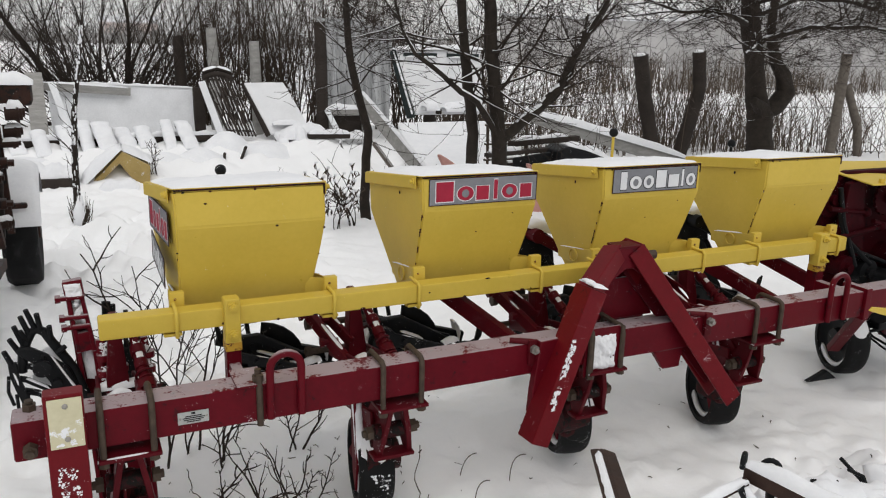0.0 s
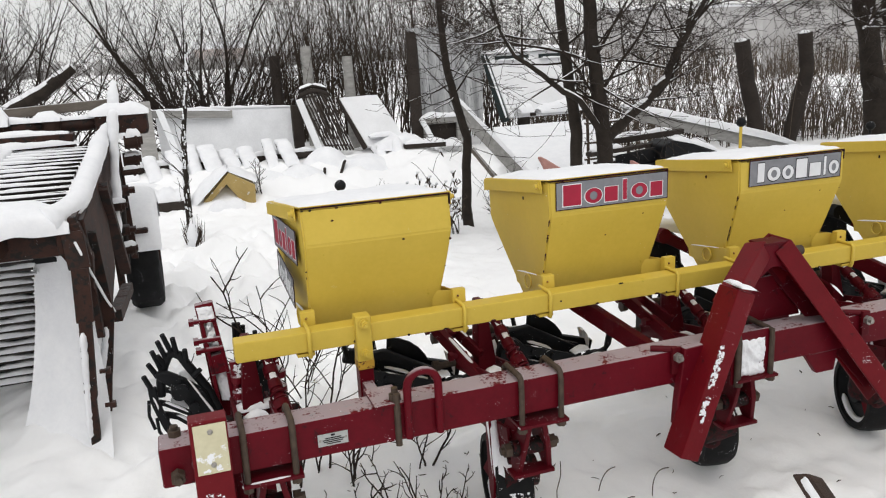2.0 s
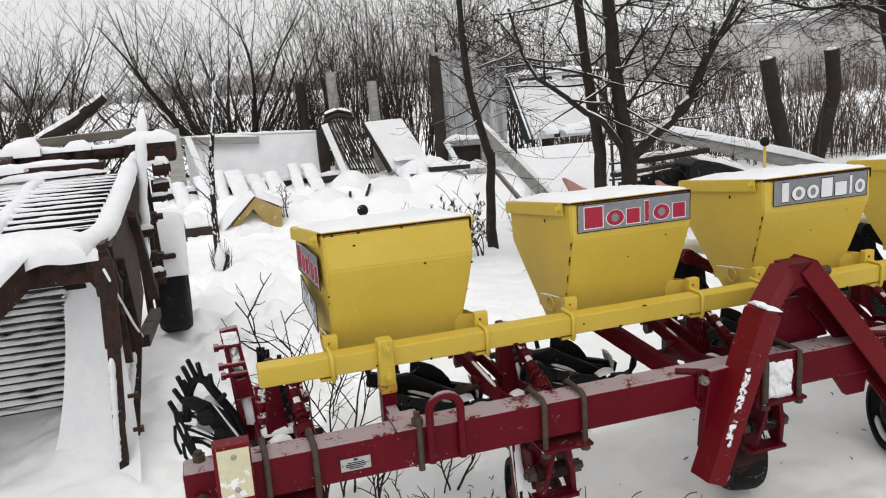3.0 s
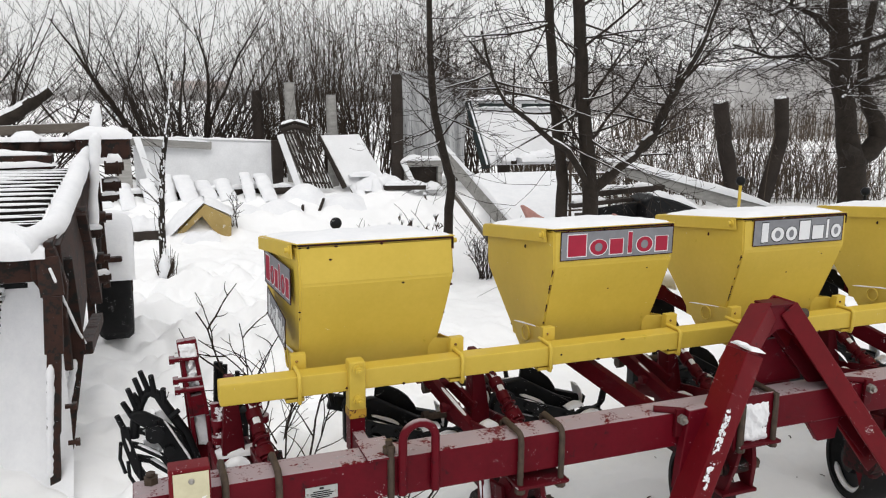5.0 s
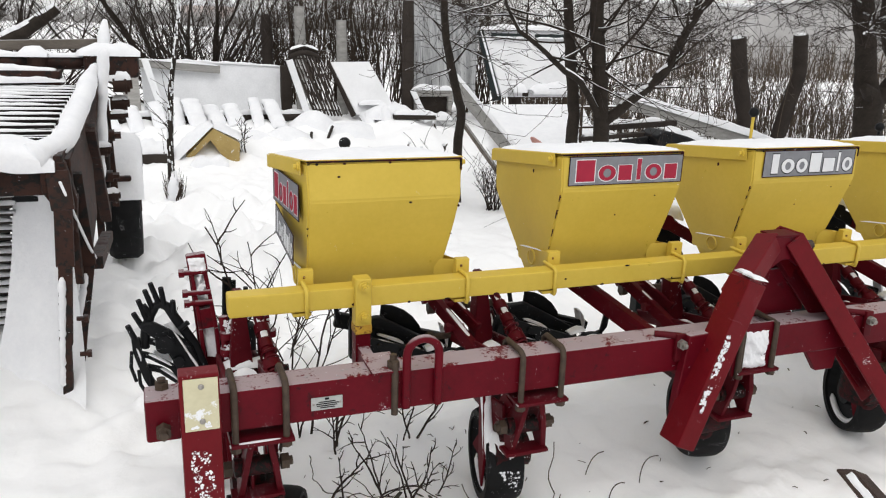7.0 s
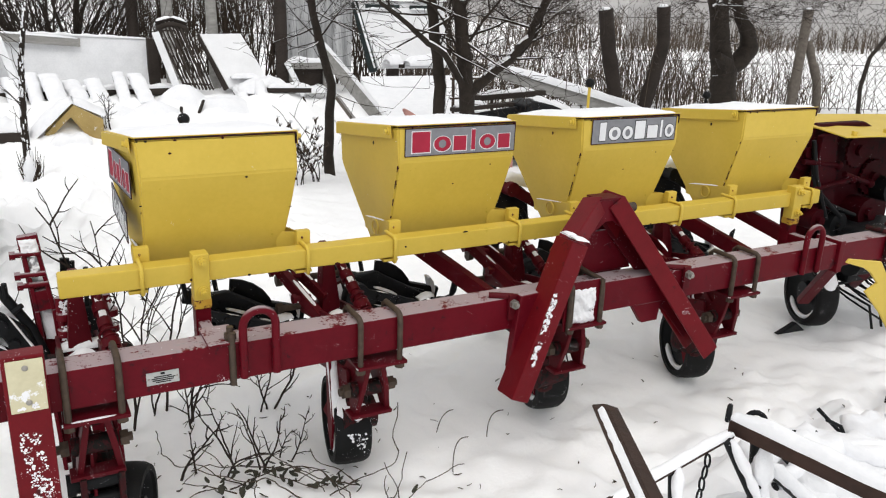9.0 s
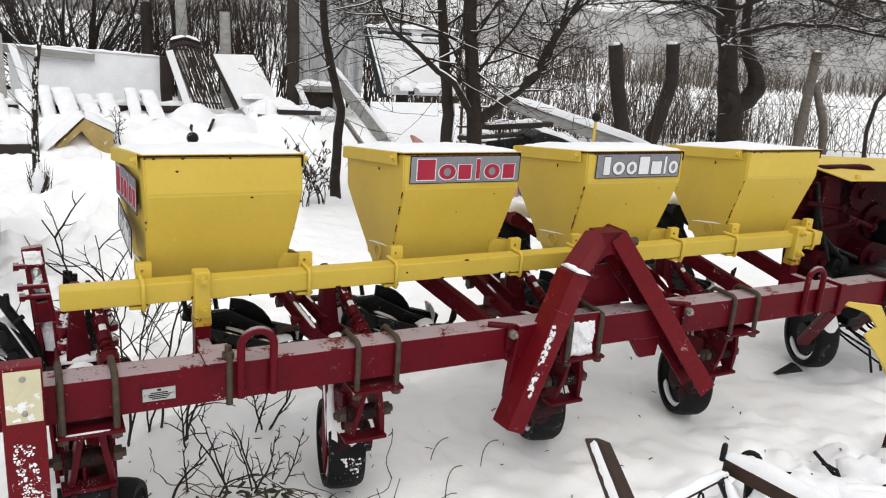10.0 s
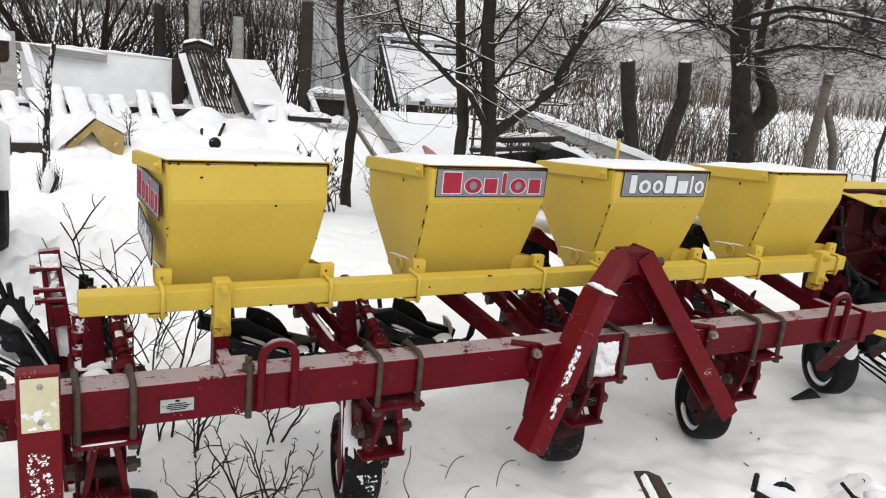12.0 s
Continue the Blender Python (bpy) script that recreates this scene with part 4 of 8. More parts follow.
    box(bm, (cx - 0.05, 2.46, 0.2), (cx + 0.03, 2.6, 0.34), 0.02)
    rod(bm, (cx - 0.06, 2.5, 0.27), (cx + 0.05, 2.5, 0.27), 0.055, seg=16)
    part("opener_case", bm, M_GREASE, u, "greasy black opener case")
    return u


for cx, wheel_at, turn in ((-0.034, (0.025, 2.47, 0.135, 0.135), -20), (0.71, (0.705, 2.58, 0.212, 0.146), -10), (1.43, (1.474, 2.6, 0.225, 0.147), -14), (2.146, (2.195, 2.6, 0.205, 0.15), -20)):
    row_unit(cx, wheel_at, radians(turn))


def end_pillar():
    """The tall leaning red pillar of the first unit with its adjusting pins, and the rake beside it."""
    u = thing("marker_pillar", (-0.05, 2.9, GZ), "tall leaning dark red pillar with bolts and snow", "machine pillar")
    top, bot = Vector((-0.135, 2.92, 0.81)), Vector((-0.085, 2.87, 0.38))
    for s in (-0.022, 0.022):
        bm = B()
        beam(bm, bot + Vector((s, 0, -0.31)), top.lerp(bot, 0.5) + Vector((s, 0, 0)), 0.012, 0.04, 0.003, up=(0, 1, 0))
        beam(bm, top.lerp(bot, 0.5) + Vector((s, 0, 0)), top + Vector((s * 0.8, 0, 0)), 0.012, 0.04, 0.003, up=(0, 1, 0))
        part("pillar_side", bm, M_RED, u)
    bm = B()
    beam(bm, top.lerp(bot, 0.12), top + Vector((0, 0, 0.008)), 0.055, 0.042, 0.005, up=(0, 1, 0))
    beam(bm, top.lerp(bot, 0.5), top.lerp(bot, 0.36), 0.04, 0.036, 0.004, up=(0, 1, 0))
    part("pillar_head", bm, M_RED, u)
    bm = B()
    beam(bm, bot + Vector((0, 0.016, -0.3)), top.lerp(bot, 0.02) + Vector((0, 0.016, 0)), 0.05, 0.008, 0.003, up=(0, 1, 0))
    part("pillar_web", bm, M_RED, u)
    for t0, t1, w0, y_ in ((0.0, 0.1, 0.046, -0.024), (0.13, 0.32, 0.034, 0.008), (0.42, 0.72, 0.034, 0.008)):
        snow_panel("web_snow", top.lerp(bot, t0) + Vector((0, y_, 0)), top.lerp(bot, t1) + Vector((0, y_, 0)), (w0, 0, 0), (0, -1, 0), 0.007, u, "snow caked on the pillar")
    for t in (0.1, 0.24, 0.31):
        c = top.lerp(bot, t)
        bm = B()
        rod(bm, c + Vector((-0.05, -0.02, 0)), c + Vector((0.025, -0.02, 0)), 0.008)
        rod(bm, c + Vector((-0.055, -0.02, 0)), c + Vector((-0.04, -0.02, 0)), 0.013, seg=6)
        part("pillar_bolt", bm, M_RED, u)
    snow_crust("pillar_snow", lambda a, b: top.lerp(bot, 0.02 + 0.26 * a) + Vector((0.03 * (b - 0.5), -0.024, 0)), 40, 0.007, u)
    for x_, y_, z_ in ((-0.065, 2.78, 0.6), (-0.02, 2.8, 0.55), (0.06, 2.84, 0.57)):
        bm = B()
        rod(bm, (x_, y_, z_ - 0.14), (x_ - 0.008, y_ + 0.02, z_ + 0.06), 0.013, seg=14)
        for t_ in (0.0, 0.05, 0.1):
            rod(bm, (x_, y_, z_ - 0.1 + t_), (x_, y_, z_ - 0.08 + t_), 0.022, seg=14)
        sp_ = part("collared_spindle", bm, M_RED, u)
        snow_crust("spindle_snow", lambda a, b: (x_ + 0.02 * (b - 0.5), y_ - 0.016, z_ - 0.1 + 0.16 * a), 30, 0.008, sp_)
    bm = B()
    box(bm, (-0.1, 2.72, 0.46), (0.07, 2.78, 0.53), 0.012)
    rod(bm, (-0.12, 2.74, 0.5), (0.1, 2.74, 0.5), 0.016, seg=14)
    part("pivot_block", bm, M_GREASE, u, "dark greasy pivot block")
    ridge("pivot_snow", [((-0.09, 2.74, 0.53), (0.06, 2.74, 0.53), 0.05, 0.022)], u)
    bm = B()
    beam(bm, (0.0, 2.8, 0.1), (-0.03, 2.84, 0.64), 0.035, 0.05, 0.004, up=(0, 1, 0))
    part("guide", bm, M_RED, u)
    bm = B()
    beam(bm, (0.045, 2.8, 0.1), (0.035, 2.82, 0.62), 0.025, 0.05, 0.004, up=(0, 1, 0))
    part("guide", bm, M_RED, u)
    r = thing("finger_rake", (-0.2, 2.9, GZ), "black raking gear with straight metal fingers and some snow", "rake")
    arch = [(-0.29, 2.87, 0.56), (-0.284, 2.87, 0.61), (-0.27, 2.87, 0.655), (-0.255, 2.87, 0.682), (-0.24, 2.87, 0.69), (-0.22, 2.87, 0.678), (-0.203, 2.87, 0.644), (-0.181, 2.87, 0.606), (-0.15, 2.87, 0.55), (-0.12, 2.87, 0.45)]
    arm = raw("arch", *sweep(arch, 0.014, 8), M_BLACK, r, "arched black bar")
    for x0, z0, x1, z1 in ((-0.298, 0.71, -0.28, 0.65), (-0.279, 0.738, -0.262, 0.68), (-0.263, 0.757, -0.245, 0.695), (-0.236, 0.742, -0.23, 0.685), (-0.206, 0.7, -0.206, 0.655), (-0.313, 0.672, -0.292, 0.625), (-0.284, 0.694, -0.266, 0.655)):
        bm = B()
        rod(bm, (x1, 2.865, z1), (x0, 2.855, z0), 0.0085, 0.0075, 8)
        part("finger", bm, M_BLACK, arm)
    rows = ((0.0, 0.012), (0.08, 0.02), (0.3, 0.023), (0.6, 0.034), (1.0, 0.034))
    lo_, hi_ = Vector((-0.293, 2.845, 0.64)), Vector((-0.16, 2.845, 0.45))
    side = Vector((0.82, 0, 0.57))
    mid = [(lo_.lerp(hi_, a) + side * 0.03 * math.sin(math.pi * a), w) for a, w in rows]
    bm = B()
    plate(bm, [c + side * w for c, w in mid] + [c - side * w for c, w in mid[::-1]], (0, 1, 0), 0.022, 0.006)
    palm = part("palm", bm, M_BLACK, r, "thick black casting with pegs along its edge")
    ridge("palm_snow", [(mid[2][0] + side * 0.03 + Vector((0, -0.002, 0.002)), mid[4][0] + side * 0.03, 0.012, 0.006)], palm, step=0.01)
    for x0, z0, x1, z1 in ((-0.33, 0.64, -0.312, 0.59), (-0.168, 0.634, -0.192, 0.614), (-0.228, 0.615, -0.234, 0.59)):
        bm = B()
        rod(bm, (x1, 2.85, z1), (x0, 2.845, z0), 0.0085, 0.0075, 8)
        part("finger", bm, M_BLACK, palm)
    for pts, y, w in (([(-0.312, 0.6), (-0.31, 0.56), (-0.3, 0.52), (-0.285, 0.47), (-0.25, 0.4)], 2.85, 0.024), ([(-0.3, 0.585), (-0.265, 0.574), (-0.216, 0.54), (-0.17, 0.47)], 2.87, 0.016), ([(-0.3, 0.545), (-0.28, 0.538), (-0.218, 0.495), (-0.18, 0.43)], 2.86, 0.016), ([(-0.29, 0.5), (-0.25, 0.485), (-0.2, 0.44), (-0.16, 0.36)], 2.87, 0.018)):
        line = [Vector((x, y, z)) for x, z in pts]
        bm = B()
        for p_, q_ in zip(line, line[1:]):
            beam(bm, p_, q_ + (q_ - p_) * 0.06, 0.016, w, 0.003)
        bl = part("tine_bar", bm, M_BLACK, r, "narrow black bar edged with snow")
        ridge("bar_snow", [(line[1] + Vector((0, -0.004, w * 0.5)), line[2] + Vector((0, -0.004, w * 0.5)), 0.012, 0.006)], bl, step=0.01)
    bm = B()
    rod(bm, (-0.235, 2.83, 0.575), (-0.235, 2.88, 0.575), 0.026, seg=12)
    rod(bm, (-0.2, 2.83, 0.52), (-0.2, 2.9, 0.52), 0.016, seg=8)
    part("hub", bm, M_BLACK, r)
    for x0, z0, x1, z1 in ((-0.31, 0.5, -0.29, 0.42), (-0.325, 0.56, -0.318, 0.47), (-0.28, 0.5, -0.265, 0.4)):
        wire("hanging_tooth", [(x0, 2.85, z0), ((x0 + x1) / 2 - 0.008, 2.84, (z0 + z1) / 2), (x1, 2.84, z1)], 0.005, M_BLACK, r)
    for x0, z1 in ((-0.054, 0.712), (-0.042, 0.71), (-0.028, 0.7), (0.008, 0.675)):
        bm = B()
        rod(bm, (x0 - 0.004, 3.0, 0.5), (x0 + 0.006, 3.0, z1), 0.0075)
        part("finger", bm, M_BLACK, r)
    bm = B()
    box(bm, (-0.08, 2.98, 0.42), (0.04, 3.04, 0.55), 0.012)
    part("finger_bar", bm, M_BLACK, r)
    bm = B()
    beam(bm, (-0.15, 2.9, 0.06), (-0.15, 2.9, 0.42), 0.03, 0.04, 0.004, up=(0, 1, 0))
    part("stem", bm, M_BLACK, r)
    ridge("rake_snow", [((-0.235, 2.9, 0.6), (-0.19, 2.9, 0.575), 0.05, 0.04)], r)
    ridge("rake_snow", [((-0.27, 2.9, 0.52), (-0.22, 2.9, 0.5), 0.04, 0.03)], r)


end_pillar()


def headstock():
    """The A-shaped three-point hitch in front of the beam."""
    h = thing("hitch_frame", (1.57, 2.3, GZ), "A-shaped dark red hitch frame with snow on its shoulders", "hitch frame")
    peak = Vector((1.535, 2.42, 0.91))
    for s, foot, knee, w in ((-1, Vector((1.124, 2.26, 0.35)), Vector((1.325, 2.29, 0.82)), 0.066), (1, Vector((1.915, 2.27, 0.365)), Vector((1.735, 2.31, 0.69)), 0.056)):
        head = peak + Vector((s * 0.03, 0, -0.02))
        if s < 0:
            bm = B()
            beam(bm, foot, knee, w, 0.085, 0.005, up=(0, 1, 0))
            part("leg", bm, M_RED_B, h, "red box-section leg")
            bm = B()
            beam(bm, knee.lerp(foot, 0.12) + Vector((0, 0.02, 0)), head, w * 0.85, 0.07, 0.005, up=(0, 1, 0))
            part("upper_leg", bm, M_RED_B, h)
        else:
            d = (head - foot).normalized()
            n = Vector((-d.z, 0, d.x)) * -1
            bm = B()
            sec = ((-0.034, -0.05), (0.034, -0.05), (0.034, 0.05), (-0.034, 0.05), (-0.034, 0.042), (0.026, 0.042), (0.026, -0.042), (-0.034, -0.042))
            plate(bm, [foot + n * a + Vector((0, b, 0)) for a, b in sec], head - foot, (head - foot).length + 0.012, 0.002)
            part("leg", bm, M_RED_B, h, "red channel-section leg, open on its inner side")
            # darker plate added for the shade inside the channel
            bm = B()
            beam(bm, foot - n * 0.03 + Vector((0, 0.05, 0.06)), head - n * 0.03 + Vector((0, 0.05, 0)), 0.045, 0.01, 0.003, up=(0, 1, 0))
            part("inner_shade_plate", bm, M_RED_D, h)
        if s < 0:
            bm = B()
            plate(bm, [(1.16, 2.33, 0.66), (1.25, 2.33, 0.665), (1.26, 2.33, 0.52), (1.2, 2.33, 0.42), (1.135, 2.33, 0.42), (1.14, 2.33, 0.5)], (0, -1, 0), 0.03, 0.003)
            part("cheek_plate", bm, M_RED, h)
            snow_crust("snow_crust", lambda u, v: (1.155 + 0.085 * u + 0.022 * (v - 0.5), 2.219 + 0.014 * u, 0.46 + 0.22 * u), 90, 0.0065, h)
            snow_crust("snow_crust", lambda u, v: (1.16 + 0.05 * u + 0.02 * v, 2.298, 0.46 + 0.17 * u), 55, 0.006, h)
            ridge("shoulder_snow", [((1.298, 2.262, 0.842), (1.352, 2.262, 0.828), 0.045, 0.012), ((1.298, 2.3, 0.843), (1.345, 2.3, 0.83), 0.04, 0.012)], h, "dab of snow on the shoulder", step=0.01)
        else:
            ridge("shoulder_snow", [(knee.lerp(head, 0.3) + Vector((0.034, -0.01, 0.016)), knee.lerp(head, 0.14) + Vector((0.034, -0.01, 0.016)), 0.03, 0.006)], h)
    bm = B()
    plate(bm, [(1.492, 2.38, 0.91), (1.592, 2.38, 0.907), (1.615, 2.38, 0.85), (1.59, 2.38, 0.81), (1.555, 2.38, 0.835), (1.525, 2.38, 0.835), (1.475, 2.38, 0.8), (1.45, 2.38, 0.835)], (0, 1, 0), 0.012, 0.002)
    part("head_plate", bm, M_RED, h)
    bm = B()
    plate(bm, [(1.49, 2.46, 0.89), (1.59, 2.46, 0.885), (1.72, 2.5, 0.6), (1.44, 2.5, 0.6)], (0, 1, 0), 0.012, 0.002)
    part("back_plate", bm, M_RED, h)
    bm = B()
    box(bm, (1.49, 2.378, 0.905), (1.596, 2.45, 0.913), 0.003)
    part("top_plate", bm, M_RED_D, h)
    bm = B()
    rod(bm, (1.48, 2.43, 0.86), (1.68, 2.43, 0.86), 0.016)
    part("top_pin", bm, M_STEEL, h)
    bm = B()
    plate(bm, [(1.36, 2.44, 0.64), (1.7, 2.44, 0.64), (1.66, 2.44, 0.79), (1.4, 2.44, 0.78)], (0, 1, 0), 0.012, 0.002)
    part("back_plate", bm, M_RED, h)
    for x, zz in ((1.12, 0.652), (1.83, 0.652)):
        bm = B()
        rod(bm, (x - 0.035, BY0 + 0.03, zz), (x + 0.03, BY0 - 0.008, zz), 0.01, seg=10)
        beam(bm, (x + 0.026, BY0 - 0.01, zz + 0.008), (x + 0.026, BY0 - 0.01, zz - 0.075), 0.03, 0.012, 0.003, up=(0, 1, 0))
        clampb = part("strap", bm, M_RED_D, h)
        bm = B()
        rod(bm, (x + 0.026, BY0 - 0.016, zz - 0.02), (x + 0.026, BY0 - 0.03, zz - 0.02), 0.015, seg=6)
        rod(bm, (x + 0.026, BY0 - 0.03, zz - 0.02), (x + 0.026, BY0 - 0.04, zz - 0.02), 0.008, seg=8)
        part("bolt", bm, M_BOLT, clampb)
    # bracket box beside the left leg, full of snow
    bm = B()
    box(bm, (1.345, 2.325, 0.5), (1.485, 2.333, 0.665), 0.002)
    wp = part("clamp_box", bm, M_RED, h)
    for x in (1.36, 1.485):
        wire("clamp_rod", [(x, 2.318, 0.5), (x, 2.318, 0.66), (x, 2.45, 0.665)], 0.0085, M_STEEL, wp)
    snow_panel("packed_snow", (1.42, 2.325, 0.642), (1.42, 2.325, 0.517), (0.1, 0, 0), (0, -1, 0), 0.02, h, "packed granular snow")
    bm = B()
    plate(bm, [(1.64, 2.34, 0.54), (1.77, 2.34, 0.54), (1.76, 2.34, 0.47), (1.69, 2.34, 0.47)], (0, 1, 0), 0.02, 0.002)
    part("gusset", bm, M_RED, h)


headstock()

# cross bars behind the hitch, red diagonal struts to the rear
for x in (1.16, 2.4, 2.74):
    s = thing("rear_strut", (x, 2.8, 0.4), "dark red square strut behind the beam with snow on top", "strut", "rear struts")
    bm = B()
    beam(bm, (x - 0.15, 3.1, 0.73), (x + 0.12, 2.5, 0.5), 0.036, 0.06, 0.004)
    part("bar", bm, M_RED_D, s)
    bm = B()
    beam(bm, (x + 0.1, 2.47, 0.49), (x + 0.1, 2.47, 0.6), 0.09, 0.05, 0.004, up=(0, 1, 0))
    part("foot", bm, M_RED, s)


def drive_unit():
    """The chain drive at the far end: a red gear case, sprockets, a yellow hood and a larger wheel."""
    d = thing("drive_unit", (3.2, 2.7, GZ), "dark red chain-drive unit with toothed sprockets under a yellow hood", "drive unit")
    bm = B()
    plate(bm, [(2.99, 2.82, 0.46), (2.97, 2.82, 0.62), (2.96, 2.82, 0.86), (3.0, 2.82, 0.97), (3.1, 2.82, 1.02), (3.4, 2.82, 1.02), (3.7, 2.82, 0.9), (3.7, 2.82, 0.46)], (0, 1, 0), 0.05, 0.006)
    part("gear_case", bm, M_CASE, d)
    bm = B()
    plate(bm, [(3.0, 2.75, 0.64), (3.02, 2.75, 0.98), (3.12, 2.75, 1.0), (3.18, 2.75, 0.66)], (0, 1, 0), 0.03, 0.003)
    part("case_rib", bm, M_CASE, d)

    def sprocket(c, r, teeth, w=0.012):
        bm = B()
        out = []
        for i in range(teeth * 2):
            a = math.pi * i / teeth
            rr = r if i % 2 else r * 0.9
            out.append(Vector(c) + Vector((rr * math.cos(a), 0, rr * math.sin(a))))
        plate(bm, out, (0, 1, 0), w, 0)
        rod(bm, Vector(c) + Vector((0, -0.02, 0)), Vector(c) + Vector((0, 0.03, 0)), r * 0.3, seg=12)
        return part("sprocket", bm, M_CASE, d, "dark red toothed sprocket")

    sprocket((3.3, 2.76, 0.9), 0.085, 18)
    sprocket((2.99, 2.8, 0.9), 0.085, 18)
    sprocket((3.5, 2.8, 0.75), 0.09, 18)
    for p, q in (((2.93, 2.76, 0.87), (3.16, 2.75, 0.84)), ((3.2, 2.74, 0.8), (3.4, 2.74, 0.74)), ((3.0, 2.74, 0.74), (3.26, 2.74, 0.77))):
        bm = B()
        rod(bm, p, q, 0.012)
        ball(bm, q, 0.022)
        part("linkage", bm, M_CASE, d)
    # hood
    bm = B()
    plate(bm, [(3.05, 2.66, 0.985), (3.34, 2.6, 0.99), (3.9, 2.57, 0.95), (3.9, 3.05, 1.0), (3.05, 3.05, 1.03)], (0, 0, 1), 0.006, 0.001)
    plate(bm, [(3.37, 2.6, 0.986), (3.9, 2.57, 0.95), (3.9, 2.56, 0.82), (3.46, 2.57, 0.86)], (0, -1, 0), 0.006, 0.001)
    hood = part("hood", bm, M_YEL, d, "yellow sheet-metal hood with snow")
    for x in (3.1, 3.32):
        bm = B()
        rod(bm, (x + 0.03, 2.68, 0.985), (x + 0.03, 2.68, 1.01), 0.014, seg=6)
        part("hood_bolt", bm, M_YEL, hood)
    # clamps round the extension
    for x in (2.97, 3.1, 3.18, 3.34):
        y = BY0 - 0.008
        wire("beam_clamp", [(x, y, BZ0 - 0.03), (x, y, BZ1), (x, y + 0.02, BZ1 + 0.013), (x, BY1 + 0.01, BZ1 + 0.01)], 0.011, M_GREASE, d)
    bm = B()
    beam(bm, (2.83, 2.42, 0.55), (2.96, 2.66, 0.24), 0.05, 0.03, 0.004)
    beam(bm, (3.12, 2.42, 0.55), (3.42, 2.75, 0.25), 0.05, 0.08, 0.004)
    part("wheel_arm", bm, M_RED_D, d)
    wheel(d, (3.12, 2.74, 0.235), 0.162, 0.1, radians(-22))
    wheel(d, (3.34, 2.9, 0.25), 0.16, 0.08, radians(-22))
    bm = B()
    plate(bm, [(2.86, 2.68, 0.08), (2.98, 2.68, 0.12), (3.05, 2.68, 0.07)], (0, 1, 0), 0.03, 0.004)
    part("share", bm, M_BLACK, d, "black share tip in the snow")
    # spring tines
    for i in range(7):
        x = 3.3 + 0.07 * i
        wire("tine", [(x, 2.9, 0.35), (x - 0.02, 2.7, 0.24), (x + 0.01, 2.56, 0.2), (x, 2.52, 0.1)], 0.006, M_BLACK, d, "thin black spring tine", 6)
    for z, y in ((0.33, 2.85), (0.27, 2.7)):
        wire("tine_bar", [(3.25, y, z), (3.85, y, z)], 0.008, M_BLACK, d)
    # chain, hoses and small gear in front of the case
    for i, (xx, zz, rr) in enumerate(((3.05, 0.6, 0.05), (3.2, 0.56, 0.06), (3.4, 0.6, 0.07), (3.55, 0.7, 0.06))):
        bm = B()
        rod(bm, (xx, 2.72, zz), (xx, 2.82, zz), rr, seg=18)
        rod(bm, (xx, 2.7, zz), (xx, 2.72, zz), rr * 0.4, seg=8)
        part("roller", bm, M_BLACK if i % 2 else M_CASE, d)
    for i in range(3):
        wire("drive_chain", [(2.99 + 0.02 * i, 2.77, 0.96 - 0.1 * i), (3.02, 2.75, 0.8 - 0.05 * i), (3.1 + 0.1 * i, 2.72, 0.6)], 0.011, M_BLACK, d)
    bm = B()
    beam(bm, (3.15, 2.5, 0.5), (3.75, 2.6, 0.3), 0.16, 0.12, 0.01)
    beam(bm, (3.2, 2.72, 0.45), (3.8, 2.8, 0.36), 0.1, 0.2, 0.01)
    part("lower_gear", bm, M_GREASE, d)
    # dark gear hanging right of the wheel, its wire basket
    bm = B()
    box(bm, (3.2, 2.62, 0.3), (3.62, 2.8, 0.56), 0.02)
    rod(bm, (3.15, 2.6, 0.42), (3.5, 2.6, 0.4), 0.06, seg=14)
    part("gear_block", bm, M_BLACK, d, "black oily gear block")
    for i in range(6):
        wire("basket_wire", [(3.25 + 0.09 * i, 2.86, 0.3), (3.3 + 0.09 * i, 2.66, 0.2), (3.36 + 0.09 * i, 2.5, 0.13)], 0.005, M_BLACK, d, "", 5)
    # yellow guard before the beam
    g = thing("guard_plate", (2.7, 2.0, GZ), "bent yellow guard plate standing before the beam", "guard plate")
    bm = B()
    plate(bm, [(2.305, 2.05, 0.7), (2.32, 2.05, 0.712), (2.5, 2.05, 0.68), (2.62, 2.05, 0.54), (2.72, 2.05, 0.36), (2.66, 2.05, 0.36), (2.56, 2.05, 0.47), (2.44, 2.05, 0.575), (2.5, 2.05, 0.6), (2.45, 2.05, 0.645), (2.41, 2.05, 0.668)], (0.3, 1, 0), 0.012, 0.002)
    part("plate", bm, M_YEL, g)
    bm = B()
    beam(bm, (2.62, 1.96, 0.46), (2.66, 2.0, 0.08), 0.05, 0.03, 0.004, up=(0, 1, 0))
    part("stay", bm, M_GREASE, g)


drive_unit()

